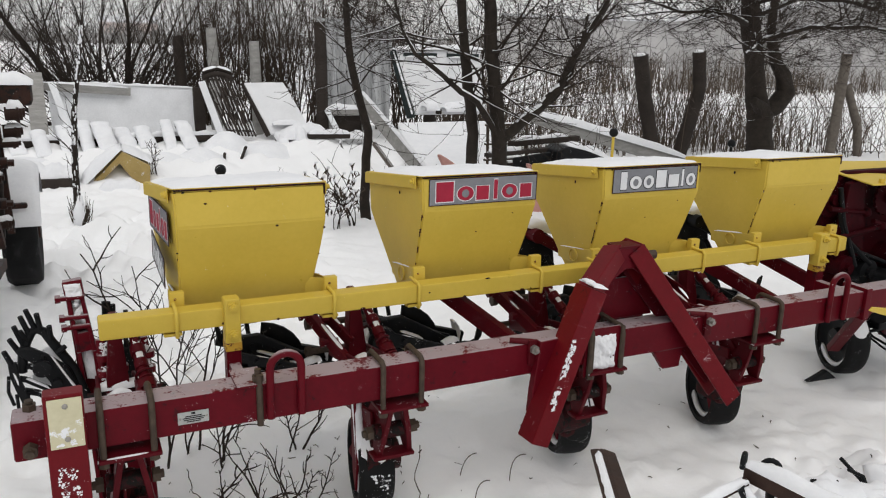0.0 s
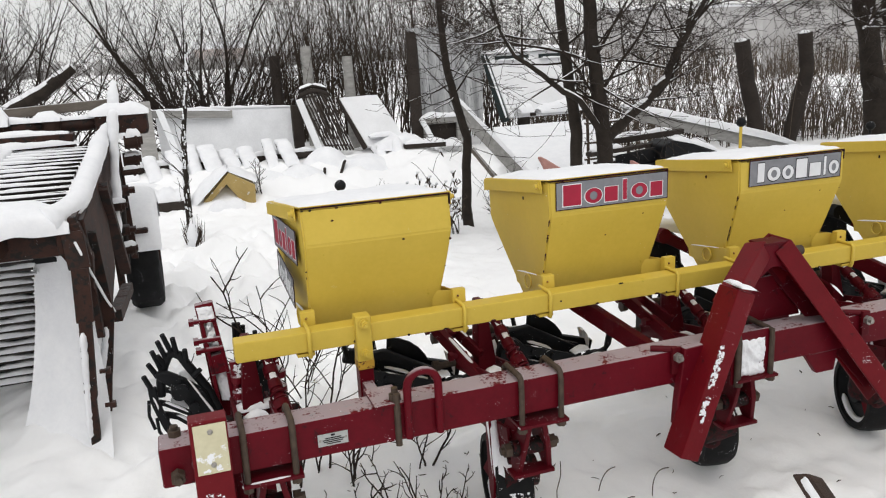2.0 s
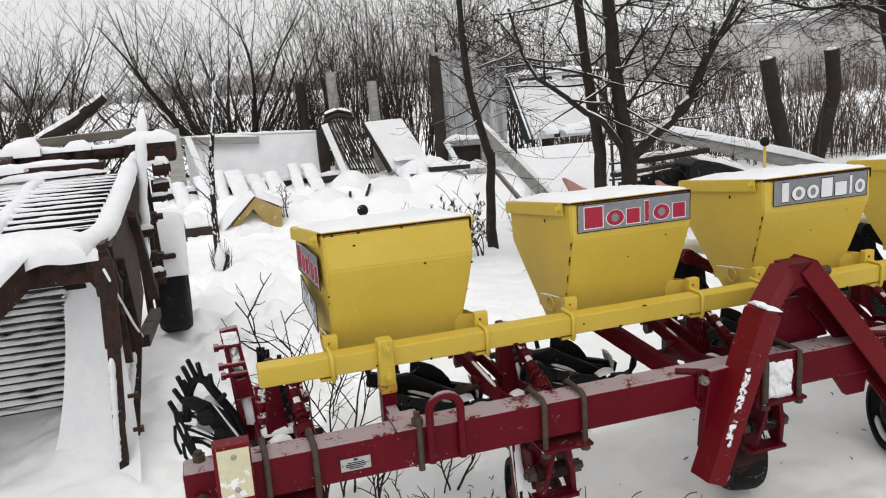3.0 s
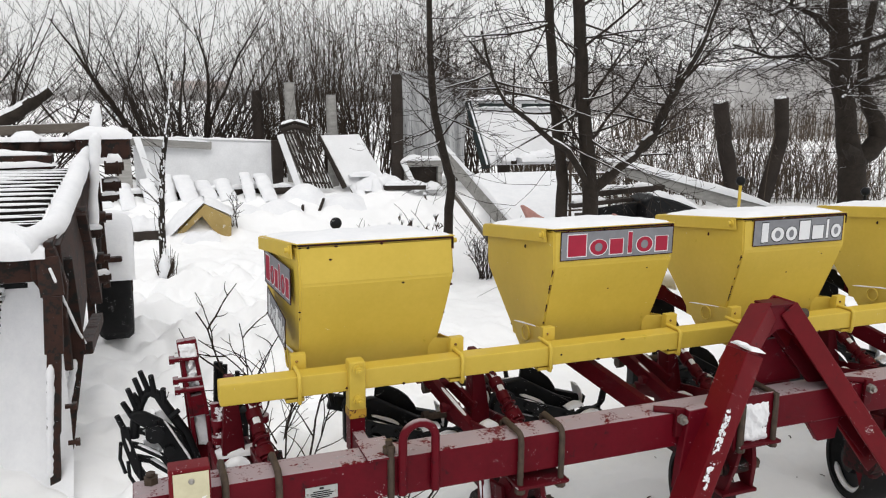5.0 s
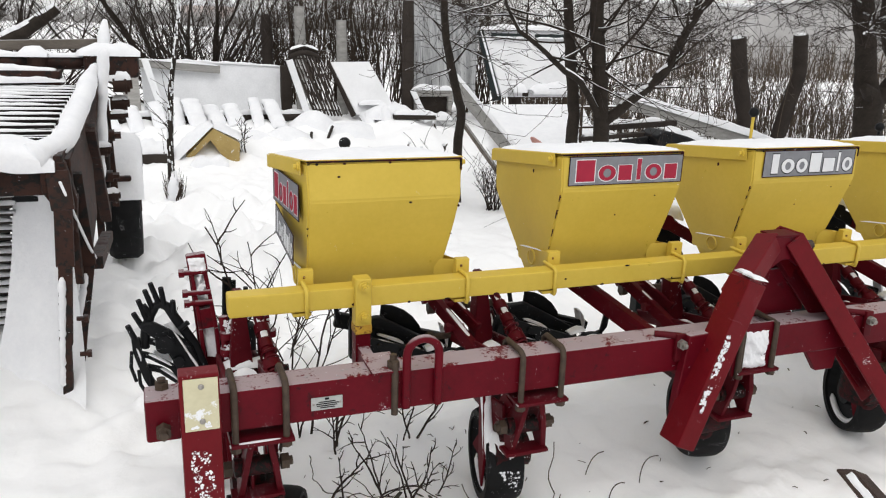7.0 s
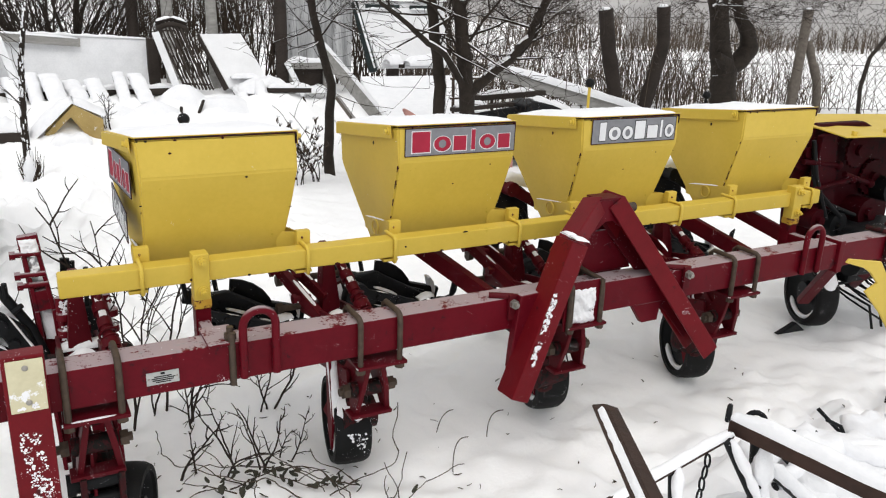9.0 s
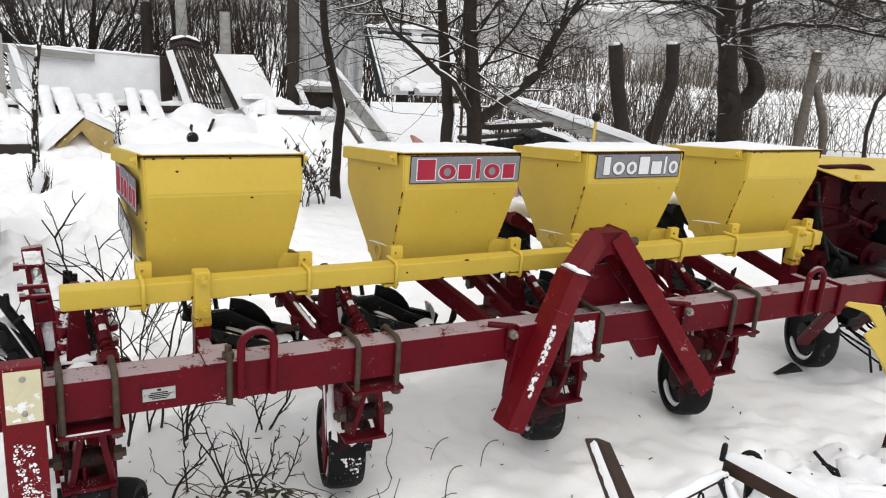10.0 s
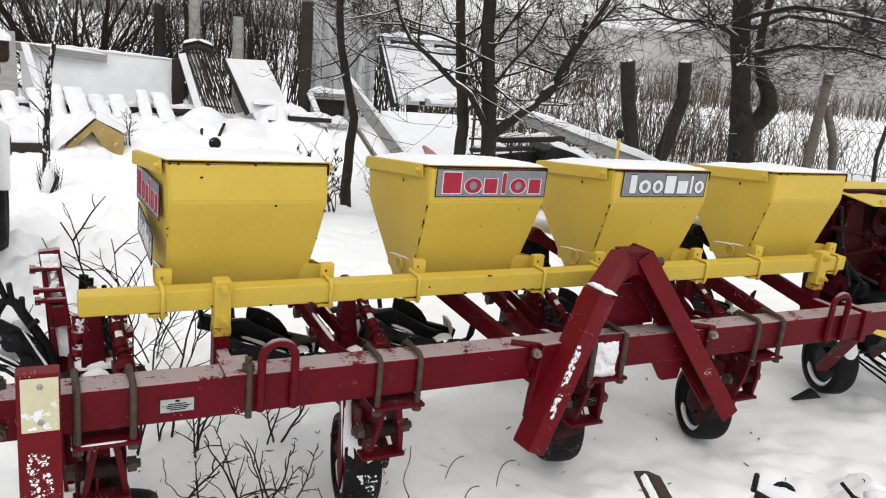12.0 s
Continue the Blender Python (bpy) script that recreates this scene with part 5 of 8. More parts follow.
# lifting gear of the rear tool row, seen in the gaps between the hoppers
for x, z, s_ in ((1.66, 0.72, 0), (2.53, 0.72, 1)):
    t = thing("lift_gear", (x, 3.15, GZ), "dark red lever and black gear behind the hoppers, snowy", "lifting gear", "lifting gears")
    bm = B()
    beam(bm, (x - 0.05, 3.2, 0.12), (x - 0.05, 3.2, z + 0.06), 0.05, 0.05, 0.006, up=(0, 1, 0))
    part("stand", bm, M_BLACK, t)
    bm = B()
    plate(bm, [(x - 0.1, 3.15, z - 0.1), (x + 0.1, 3.15, z - 0.12), (x + 0.08, 3.15, z + 0.02), (x - 0.02, 3.15, z + 0.1), (x - 0.08, 3.15, z + 0.06)], (0, 1, 0), 0.05, 0.006)
    part("gear_block", bm, M_BLACK, t)
    bm = B()
    beam(bm, (x - 0.03, 3.12, z + 0.05), (x + 0.12, 3.1, z - 0.03), 0.04, 0.045, 0.005)
    rod(bm, (x - 0.03, 3.09, z + 0.05), (x - 0.03, 3.15, z + 0.05), 0.03, seg=14)
    part("lever", bm, M_RED_D if s_ == 0 else M_BLACK, t)
    ridge("lever_snow", [((x - 0.06, 3.16, z + 0.085), (x + 0.06, 3.14, z + 0.05), 0.07, 0.045)], t, step=0.015)
    for k in range(3):
        bm = B()
        rod(bm, (x - 0.08 + 0.05 * k, 3.1, z - 0.1 + 0.03 * k), (x - 0.02 + 0.05 * k, 3.06, z - 0.16), 0.012, seg=8)
        part("linkage", bm, M_BLACK, t)


# ---- potato digger ----


def digger():
    d = thing("potato_digger", (-1.1, 4.4, GZ), "old rusty potato digger with rod conveyors under thick snow", "farm machine")
    # front cross beam with its load of snow
    bm = B()
    box(bm, (-1.95, 3.62, 0.86), (-0.58, 3.7, 0.98), 0.008)
    part("cross_beam", bm, M_RUST, d, "dark rusty cross beam")
    v, f = [], []
    n = 88
    for i in range(n + 1):
        x = -1.95 + 1.4 * i / n
        e = min(1, (i + 1) / 8, ((n - i + 0.3) / 9) ** 0.5)
        for k in range(11):
            a = math.pi * k / 10
            s = 1 + 0.16 * noise.noise(Vector((x * 6, k * 0.6, 2))) + 0.09 * noise.noise(Vector((x * 21, k * 1.3, 7)))
            droop = -0.022 * (1 + noise.noise(Vector((x * 9, 0, 5)))) if k == 0 else -0.01 if k == 1 else 0
            v.append((x, 3.68 - 0.11 * math.cos(a) * s, 0.97 + 0.095 * e * math.sin(a) ** 0.7 * s + droop))
    for i in range(n):
        for k in range(10):
            a = i * 11 + k
            f.append((a, a + 1, a + 12, a + 11))
    f.append(tuple(range(n * 11, n * 11 + 11))[::-1])
    raw("beam_snow", v, f, M_SNOW, d, "thick snow drooping over the beam")
    # side frame
    for x, w in ((-0.555, 0.03), (-1.93, 0.03)):
        bm = B()
        plate(bm, [(x, 3.62, 0.72), (x, 3.6, 1.0), (x + 0.06, 4.2, 1.1), (x + 0.08, 5.05, 1.24), (x + 0.08, 5.1, 0.95), (x, 4.2, 0.78), (x - 0.02, 3.72, 0.6)], (1, 0, 0), w, 0.004)
        part("side_plate", bm, M_RUST, d)
    band = [Vector(p) for p in ((-0.62, 3.6, 1.0), (-0.56, 3.68, 1.015), (-0.53, 3.8, 1.03), (-0.5, 4.2, 1.1), (-0.48, 4.6, 1.17), (-0.46, 5.02, 1.24))]
    raw("side_snow", *sweep([band[i].lerp(band[i + 1], k / 6) + Vector((0.008 * noise.noise(Vector((i, k * 0.7, 3))), 0, 0.006 * noise.noise(Vector((i, k * 0.9, 8))))) for i in range(5) for k in range(6)], [0.05, 0.05, 0.048, 0.046, 0.045] + [0.042] * 20 + [0.036, 0.03, 0.025, 0.02, 0.012], 12), M_SNOW, d, "rounded band of snow along the side frame")
    # upper conveyor: rods across, each with its strip of snow
    up = raw("upper_belt", *sweep([(-1.9, 5.0, 1.1), (-1.88, 5.0, 1.1)], 0.01, 6), M_RODS, d, "rod conveyor with snow on every rod")
    v, f = [], []
    for i in range(14):
        t = i / 13
        y, z = 3.86 + 1.05 * t, 1.0 + 0.12 * t + 0.02 * math.sin(t * 3)
        bm = B()
        rod(bm, (-1.9, y, z), (-0.6 + 0.05 * t, y, z), 0.011, seg=8)
        part("conveyor_rod", bm, M_RODS, up)
        sv, sf = [], []
        snow_ridge(sv, sf, (-1.9, y, z + 0.005), (-0.595 + 0.05 * t, y, z + 0.007), 0.025, 0.013, 0.03, i * 1.3, 6)
        raw("rod_snow", sv, sf, M_SNOW, up)
    ridge("belt_snow", [((-0.98, 3.8, 1.01), (-0.93, 4.95, 1.14), 0.07, 0.03), ((-1.6, 3.8, 1.01), (-1.55, 4.95, 1.14), 0.09, 0.035)], up)
    # black sheet added under the rods to darken the gaps between them
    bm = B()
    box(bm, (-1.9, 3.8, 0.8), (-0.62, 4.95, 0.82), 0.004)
    part("belt_dark_sheet", bm, M_BLACK, up)
    # lower apron of rods hanging behind the beam
    low = raw("lower_belt", *sweep([(-1.9, 3.78, 0.83), (-1.88, 3.78, 0.83)], 0.01, 6), M_RODS, d, "hanging rod conveyor with snow")
    v, f = [], []
    for i in range(17):
        t = i / 16
        y, z = 3.76 + 0.5 * t ** 0.9 + 0.06 * math.sin(t * 3.1), 0.83 - 0.66 * t
        x1 = -0.72 - 0.12 * t
        bm = B()
        rod(bm, (-1.9, y, z), (x1, y, z), 0.012, seg=8)
        part("conveyor_rod", bm, M_RODS, low)
        sv, sf = [], []
        snow_ridge(sv, sf, (-1.88, y - 0.006, z + 0.007), (x1 + 0.012 + 0.012 * noise.noise(Vector((i * 3.1, 0, 0))), y - 0.006, z + 0.007), 0.036, 0.027, 0.03, i * 2.1, 6, 0.9)
        raw("rod_snow", sv, sf, M_SNOW, low)
    # black sheet added behind the hanging rods, darkening their gaps too
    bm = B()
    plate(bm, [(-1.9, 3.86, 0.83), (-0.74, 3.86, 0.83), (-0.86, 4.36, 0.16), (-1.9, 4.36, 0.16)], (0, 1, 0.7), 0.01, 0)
    part("apron_dark_sheet", bm, M_BLACK, low)
    # snow-filled side chute beside the apron
    v, f = [], []
    for i in range(25):
        t = i / 24
        for k in range(11):
            s = k / 10
            x = -0.73 - 0.16 * t ** 1.5 + (0.15 + 0.22 * t) * s
            y = 3.82 - 0.1 * t - 0.22 * t ** 3 + 0.06 * math.cos(math.pi * s) * (1 - t) + 0.25 * t ** 2 * (1 - s)
            z = 0.87 - 0.8 * (1 - (1 - t) ** 1.25) + 0.02 * math.sin(math.pi * s) + 0.012 * noise.noise(Vector((x * 9, t * 5, 0)))
            v.append((x, y, z))
    for i in range(24):
        for k in range(10):
            a = i * 11 + k
            f.append((a, a + 1, a + 12, a + 11))
    raw("chute_snow", v, f, M_SNOW, d, "smooth drift of snow in the side chute")
    # rusty side panel and struts between the belt and the wheel
    bm = B()
    plate(bm, [(-0.53, 3.66, 0.98), (-0.5, 4.35, 1.08), (-0.5, 4.35, 0.62), (-0.53, 3.95, 0.42), (-0.53, 3.7, 0.5)], (1, 0, 0), 0.025, 0.004)
    part("side_panel", bm, M_RUST, d, "rusty brown side panel")
    for p, q, w in (((-0.5, 4.85, 1.2), (-0.49, 4.8, 0.35), 0.035), ((-0.44, 5.0, 1.25), (-0.42, 5.0, 0.5), 0.035), ((-0.47, 4.2, 1.02), (-0.46, 4.75, 0.5), 0.05), ((-0.46, 3.8, 0.55), (-0.46, 4.7, 0.42), 0.05)):
        bm = B()
        beam(bm, p, q, w, w, 0.004, up=(0, 1, 0.01))
        part("strut", bm, M_RUST, d)
    # legs at the corner: a slender front one that curves out of the beam's end, and one behind
    for pts, ww in ((((-0.545, 3.6, 0.95), (-0.535, 3.57, 0.82), (-0.545, 3.56, 0.62), (-0.57, 3.58, 0.32), (-0.585, 3.61, 0.04)), (0.075, 0.06, 0.046, 0.036, 0.026)), (((-0.5, 3.72, 0.92), (-0.485, 3.78, 0.56), (-0.53, 3.85, 0.3), (-0.572, 3.92, 0.03)), (0.05, 0.044, 0.04, 0.034))):
        pts = [Vector(p) for p in pts]
        bm = B()
        for i, (a, b) in enumerate(zip(pts, pts[1:])):
            beam(bm, a, b + (b - a) * 0.03, ww[i], 0.03, 0.004, up=(0, 1, 0))
        leg_ = part("leg", bm, M_RUST, d, "slender bent dark iron leg")
        lo, hi = pts[-1] + Vector((-0.012, -0.018, 0.1)), pts[-3] + Vector((-0.014, -0.018, -0.04))
        v, f = sweep([lo.lerp(hi, k / 30) + Vector((0.004 * noise.noise(Vector((k * 0.8, 1, 0))), 0, 0)) for k in range(31)], [0.006] + [0.013 * (1 + 0.5 * noise.noise(Vector((k * 0.9, 0, 3)))) for k in range(29)] + [0.005], 8)
        raw("leg_snow", v, f, M_SNOW, leg_, "strip of snow stuck along the leg")
    bm = B()
    plate(bm, [(-0.6, 3.59, 0.98), (-0.52, 3.6, 0.98), (-0.49, 3.62, 0.84), (-0.5, 3.6, 0.72), (-0.53, 3.58, 0.76), (-0.6, 3.59, 0.88)], (0, 1, 0), 0.05, 0.004)
    part("corner_bracket", bm, M_RUST, d)
    for y_, z in ((3.6, 0.4), (3.84, 0.42), (3.8, 0.54), (3.66, 0.84), (3.6, 0.26)):
        bm = B()
        rod(bm, (-0.53, y_, z), (-0.492, y_, z), 0.009, seg=10)
        rod(bm, (-0.505, y_, z), (-0.49, y_, z), 0.015, seg=10)
        part("side_bolt", bm, M_RUST, d)
    wire("tension_wire", [(-0.535, 3.55, 0.92), (-0.5, 3.6, 0.78), (-0.475, 3.72, 0.64), (-0.46, 3.8, 0.57)], 0.005, M_SNOW, d, "snowy wire")
    # top tube, roller and hubs at the rear
    bm = B()
    rod(bm, (-1.95, 5.1, 1.22), (-0.42, 5.1, 1.23), 0.035, seg=14)
    part("top_tube", bm, M_RUST, d)
    bm = B()
    box(bm, (-1.95, 4.9, 1.08), (-0.62, 5.02, 1.2), 0.006)
    part("rear_beam", bm, M_RUST, d)
    bm = B()
    beam(bm, (-0.98, 5.2, 1.3), (-0.4, 5.3, 1.32), 0.04, 0.05, 0.006)
    part("rail", bm, M_WOOD, d)
    bm = B()
    box(bm, (-0.52, 5.02, 1.16), (-0.26, 5.2, 1.28), 0.02)
    part("gear_box", bm, M_RUST, d)
    ridge("top_snow", [((-1.95, 5.1, 1.25), (-0.45, 5.1, 1.26), 0.07, 0.03), ((-0.55, 5.1, 1.27), (-0.25, 5.1, 1.27), 0.18, 0.055), ((-1.9, 4.95, 1.2), (-0.64, 4.95, 1.2), 0.07, 0.03)], d)
    bm = B()
    rod(bm, (-1.25, 5.0, 1.2), (-1.05, 5.0, 1.2), 0.06)
    part("bearing", bm, M_RUST, d)
    for x_, y_, z_, a_, h_ in ((-1.02, 5.08, 1.25, 0.14, 0.09), (-1.38, 5.08, 1.25, 0.22, 0.1), (-0.75, 5.09, 1.26, 0.1, 0.05)):
        bm = B()
        rod(bm, (x_, y_, z_ - 0.1), (x_ + 0.03, y_, z_ + 0.02), 0.05, seg=14)
        kn = part("bearing_block", bm, M_RUST_D, d)
        ridge("block_snow", [((x_ - a_ * 0.7, y_, z_), (x_ + a_ * 0.7, y_, z_), 0.13, h_)], kn, lump=0.4)
    ridge("roll_snow", [((-1.12, 4.9, 1.14), (-0.6, 4.93, 1.15), 0.07, 0.035), ((-1.9, 4.9, 1.14), (-1.2, 4.92, 1.14), 0.07, 0.04)], d, lump=0.3)
    ridge("lever_snow", [((-1.2, 4.8, 1.18), (-0.95, 4.75, 1.2), 0.06, 0.05)], d)
    bm = B()
    beam(bm, (-0.43, 5.15, 1.25), (-0.41, 5.2, 1.42), 0.04, 0.03, 0.006)
    part("handle", bm, M_WOOD, d)
    raw("handle_snow", *sweep([(-0.428, 5.13, 1.3), (-0.42, 5.15, 1.37), (-0.41, 5.18, 1.44)], [0.03, 0.03, 0.012], 9), M_SNOW, d)
    # vertical chain and hubs between the frame and the tyre
    for (x, y, z, r) in ((-0.46, 4.95, 0.88, 0.03), (-0.48, 4.9, 0.68, 0.03)):
        bm = B()
        rod(bm, (x - 0.06, y, z), (x + 0.06, y, z), r, seg=14)
        rod(bm, (x + 0.05, y, z), (x + 0.09, y, z), r * 0.6, seg=6)
        part("hub", bm, M_RUST, d)
    for x in (-0.5, -0.455):
        wire("chain_side", [(x, 4.98, 1.18), (x + 0.02, 4.98, 0.9), (x, 4.9, 0.5)], 0.013, M_RODS, d)
    ridge("hub_snow", [((-0.48, 5.0, 1.15), (-0.35, 5.0, 1.15), 0.06, 0.025)], d)
    bm = B()
    beam(bm, (-0.405, 4.68, 1.31), (-0.438, 4.67, 0.94), 0.03, 0.03, 0.004, up=(0, 1, 0))
    beam(bm, (-0.438, 4.67, 0.94), (-0.468, 4.66, 0.62), 0.024, 0.026, 0.004, up=(0, 1, 0))
    stay = part("stay", bm, M_RUST, d, "upright stay plastered with snow")
    line = [Vector((-0.405, 4.66, 1.32)).lerp(Vector((-0.468, 4.645, 0.63)), k / 40) for k in range(41)]
    v, f = sweep([p + Vector((0.006 * noise.noise(p * 22), -0.012, 0)) for p in line], [0.01] + [0.023 * (0.9 + 0.5 * noise.noise(p * 17)) * (1.15 - 0.4 * k / 40) for k, p in enumerate(line[1:-1])] + [0.006], 9)
    raw("stay_snow", v, f, M_SNOW, stay)
    for x_, y_, z_, r_ in ((-0.33, 5.0, 1.13, 0.04), (-0.35, 5.05, 1.03, 0.035), (-0.36, 4.95, 0.98, 0.022), (-0.43, 4.62, 0.86, 0.028), (-0.42, 4.8, 0.6, 0.03)):
        bm = B()
        rod(bm, (x_ - 0.06, y_, z_), (x_ + 0.02, y_, z_), r_, seg=18)
        rod(bm, (x_ - 0.005, y_, z_), (x_ + 0.006, y_, z_), r_ * 1.25, seg=18)
        rod(bm, (x_ + 0.02, y_, z_), (x_ + 0.032, y_, z_), r_ * 0.55, seg=6)
        hb = part("hub", bm, M_RUST_D, d, "rusty hub with a nut")
        ridge("hub_snow", [((x_ - 0.05, y_ - 0.005, z_ + r_ * 0.6), (x_ + 0.025, y_ - 0.005, z_ + r_ * 0.7), r_ * 1.8, r_ * 0.8)], hb, step=0.015)
    # tyre
    c, r, w = Vector((-0.4, 5.5, 0.41)), 0.33, 0.19
    prof = [(r * 0.62, w * 0.36), (r * 0.78, w * 0.5), (r * 0.93, w * 0.48), (r, w * 0.32), (r * 1.0, 0), (r, -w * 0.32), (r * 0.93, -w * 0.48), (r * 0.78, -w * 0.5), (r * 0.62, -w * 0.36)]
    v, f, n, k = [], [], 48, 9
    for i in range(n):
        a = 2 * math.pi * i / n
        for j, (rr, x) in enumerate(prof):
            q = rr - (0.012 if i % 2 and 2 <= j <= 6 else 0)
            v.append(c + Vector((x, q * math.cos(a), q * math.sin(a))))
    for i in range(n):
        for j in range(k):
            f.append((i * k + j, i * k + (j + 1) % k, ((i + 1) % n) * k + (j + 1) % k, ((i + 1) % n) * k + j))
    ty = raw("tyre", v, f, M_RUBBER, d, "black ribbed tyre with a thick cap of snow")
    bm = B()
    rod(bm, c + Vector((-0.05, 0, 0)), c + Vector((0.05, 0, 0)), r * 0.62, seg=28)
    rod(bm, c + Vector((-0.1, 0, 0)), c + Vector((0.1, 0, 0)), r * 0.18, seg=16)
    part("rim", bm, M_RUST, ty)
    pts = arc(c, r + 0.012, math.radians(30), math.radians(166), (0, 1, 0), (0, 0, 1), 18)
    v, f = [], []
    for i, p in enumerate(pts):
        e = min(1, i / 3 + 0.2, (18 - i) / 4 + 0.2)
        out = (p - c).normalized()
        for j in range(9):
            a = math.pi * j / 8
            s = 1 + 0.15 * noise.noise(Vector((i * 0.5, j * 0.5, 0)))
            v.append(p + Vector((0.12 * math.cos(a), 0, 0)) + out * (0.09 * e * math.sin(a) ** 0.6 * s - 0.02))
    for i in range(18):
        for j in range(8):
            a = i * 9 + j
            f.append((a, a + 1, a + 10, a + 9))
    f += [tuple(range(9)), tuple(range(162, 171))[::-1]]
    raw("tyre_snow", v, f, M_SNOW, ty)
    bm = B()
    box(bm, (-0.54, 5.14, 0.6), (-0.34, 5.18, 0.63), 0.01)
    part("mudguard", bm, M_RUST, d)
    # drawbar towards the camera side
    bm = B()
    beam(bm, (-0.78, 3.68, 0.97), (-1.45, 2.48, 0.4), 0.09, 0.1, 0.006)
    part("drawbar", bm, M_RUST, d, "brown rusty drawbar under snow")
    beam_sn = [((-0.8, 3.65, 1.02), (-1.45, 2.48, 0.46), 0.12, 0.07)]
    ridge("drawbar_snow", beam_sn, d)
    bm = B()
    beam(bm, (-1.42, 2.5, 0.45), (-1.42, 2.5, 0.03), 0.05, 0.05, 0.004, up=(0, 1, 0))
    part("prop", bm, M_RUST, d)
    for x in (-1.9, -1.3):
        bm = B()
        beam(bm, (x, 4.9, 1.1), (x, 4.9, 0.05), 0.06, 0.06, 0.004, up=(0, 1, 0))
        part("rear_leg", bm, M_RUST, d)


digger()

# ---- snowed-in scrap before the camera ----
sc = thing("angle_iron", (0.6, 1.25, 0.4), "rusty brown angle iron with snow in its groove", "angle iron")
a0, a1 = Vector((0.632, 1.29, 0.92)), Vector((0.49, 1.05, 0.965))
dv = (a0 - a1).normalized()
side = dv.cross(Vector((0, 0, 1))).normalized()
nup = side.cross(dv)
e0, e1 = a0, a0 - dv * 0.62
bm = B()
wl_, wr_ = (side * -0.95 - nup * 0.12).normalized() * 0.02, (side * 0.95 - nup * 0.28).normalized() * 0.021
plate(bm, [e0, e0 + wl_, e1 + wl_, e1], nup, 0.004, 0.001)
plate(bm, [e0, e0 + wr_, e1 + wr_, e1], nup, 0.004, 0.001)
part("profile", bm, M_RUST_D, sc)
bm = B()
beam(bm, e1 + dv * 0.05 - nup * 0.02, Vector((e1.x, e1.y + 0.04, 0.05)), 0.02, 0.03, 0.003, up=(0, 1, 0))
part("stay", bm, M_RUST, sc)
v, f = [], []
n_ = 60
for i in range(n_ + 1):
    c = e0.lerp(e1, 0.03 + 0.97 * i / n_)
    for k in range(7):
        b = k / 6
        th = 0.0055 * math.sin(math.pi * b) ** 0.7 * (0.8 + 0.9 * noise.noise(Vector((i * 0.35, b * 2.5, 0)))) if 0 < i < n_ else -0.001
        v.append(c + wl_ * (0.22 + 0.58 * b * (1 + 0.12 * noise.noise(Vector((i * 0.4, 5, b)))) ) + nup * (0.004 + max(-0.001, th)))
for i in range(n_):
    for k in range(6):
        a = i * 7 + k
        f.append((a, a + 1, a + 8, a + 7))
raw("groove_snow", v, f, M_SNOW, sc, "film of snow on one flange")

fr = thing("harrow_frame", (1.5, 1.5, GZ), "rusty harrow frame with chain and hooks, half buried in snow", "harrow frame")
bm = B()
beam(bm, (1.385, 1.66, 0.512), (1.475, 1.18, 0.512), 0.036, 0.036, 0.003)
part("rail", bm, M_RUST_D, fr)
ridge("rail_snow", [((1.39, 1.662, 0.528), (1.478, 1.19, 0.528), 0.042, 0.034)], fr, step=0.02, lump=0.3)
for p0, ax in (((1.38, 1.67, 0.535), (0.8, 0.6, 0)), ((1.42, 1.62, 0.535), (0.7, -0.7, 0))):
    wire("hook", arc(p0, 0.022, math.radians(200), math.radians(-40), ax, (0, 0, 1), 10), 0.007, M_BLACK, fr, "bent black hook")
bm = B()
rod(bm, (0.93, 1.62, 0.42), (1.36, 1.64, 0.5), 0.013)
part("cross_tube", bm, M_RUST_D, fr)
ridge("tube_snow", [((0.95, 1.62, 0.43), (1.36, 1.64, 0.506), 0.026, 0.018)], fr, step=0.02)
bm = B()
rod(bm, (0.9, 1.615, 0.415), (0.935, 1.62, 0.422), 0.019)
part("tube_end", bm, M_STEEL, fr)
for p, q, w in (((1.17, 1.63, 0.46), (1.15, 1.55, 0.1), 0.03), ((1.33, 1.62, 0.5), (1.5, 1.5, 0.12), 0.028), ((1.42, 1.6, 0.5), (1.42, 1.55, 0.08), 0.05), ((1.45, 1.6, 0.42), (1.75, 1.55, 0.15), 0.04), ((1.46, 1.22, 0.5), (1.5, 1.25, 0.08), 0.04)):
    bm = B()
    rod(bm, p, q, w * 0.45)
    part("tine_arm", bm, M_BLACK, fr)
    p, q = Vector(p), Vector(q)
    line = [p.lerp(q, k / 16) for k in range(17)]
    raw("arm_snow", *sweep([c + Vector((0.006 * noise.noise(c * 20), -0.012, 0.008)) for c in line], [0.006] + [w * (0.46 + 0.34 * noise.noise(c * 26)) for c in line[1:-1]] + [0.01], 9), M_SNOW, fr, "snow plastered along the arm")
for i in range(9):
    c = Vector((1.27 - 0.006 * i, 1.62 - 0.002 * i, 0.46 - 0.03 * i))
    ax = (1, 0, 0) if i % 2 else (0, 1, 0)
    wire("chain_link", [c + Vector(ax) * 0.008 * math.cos(t * math.pi / 5) + Vector((0, 0, 0.018 * math.sin(t * math.pi / 5))) for t in range(11)], 0.003, M_BLACK, fr, "", 5)
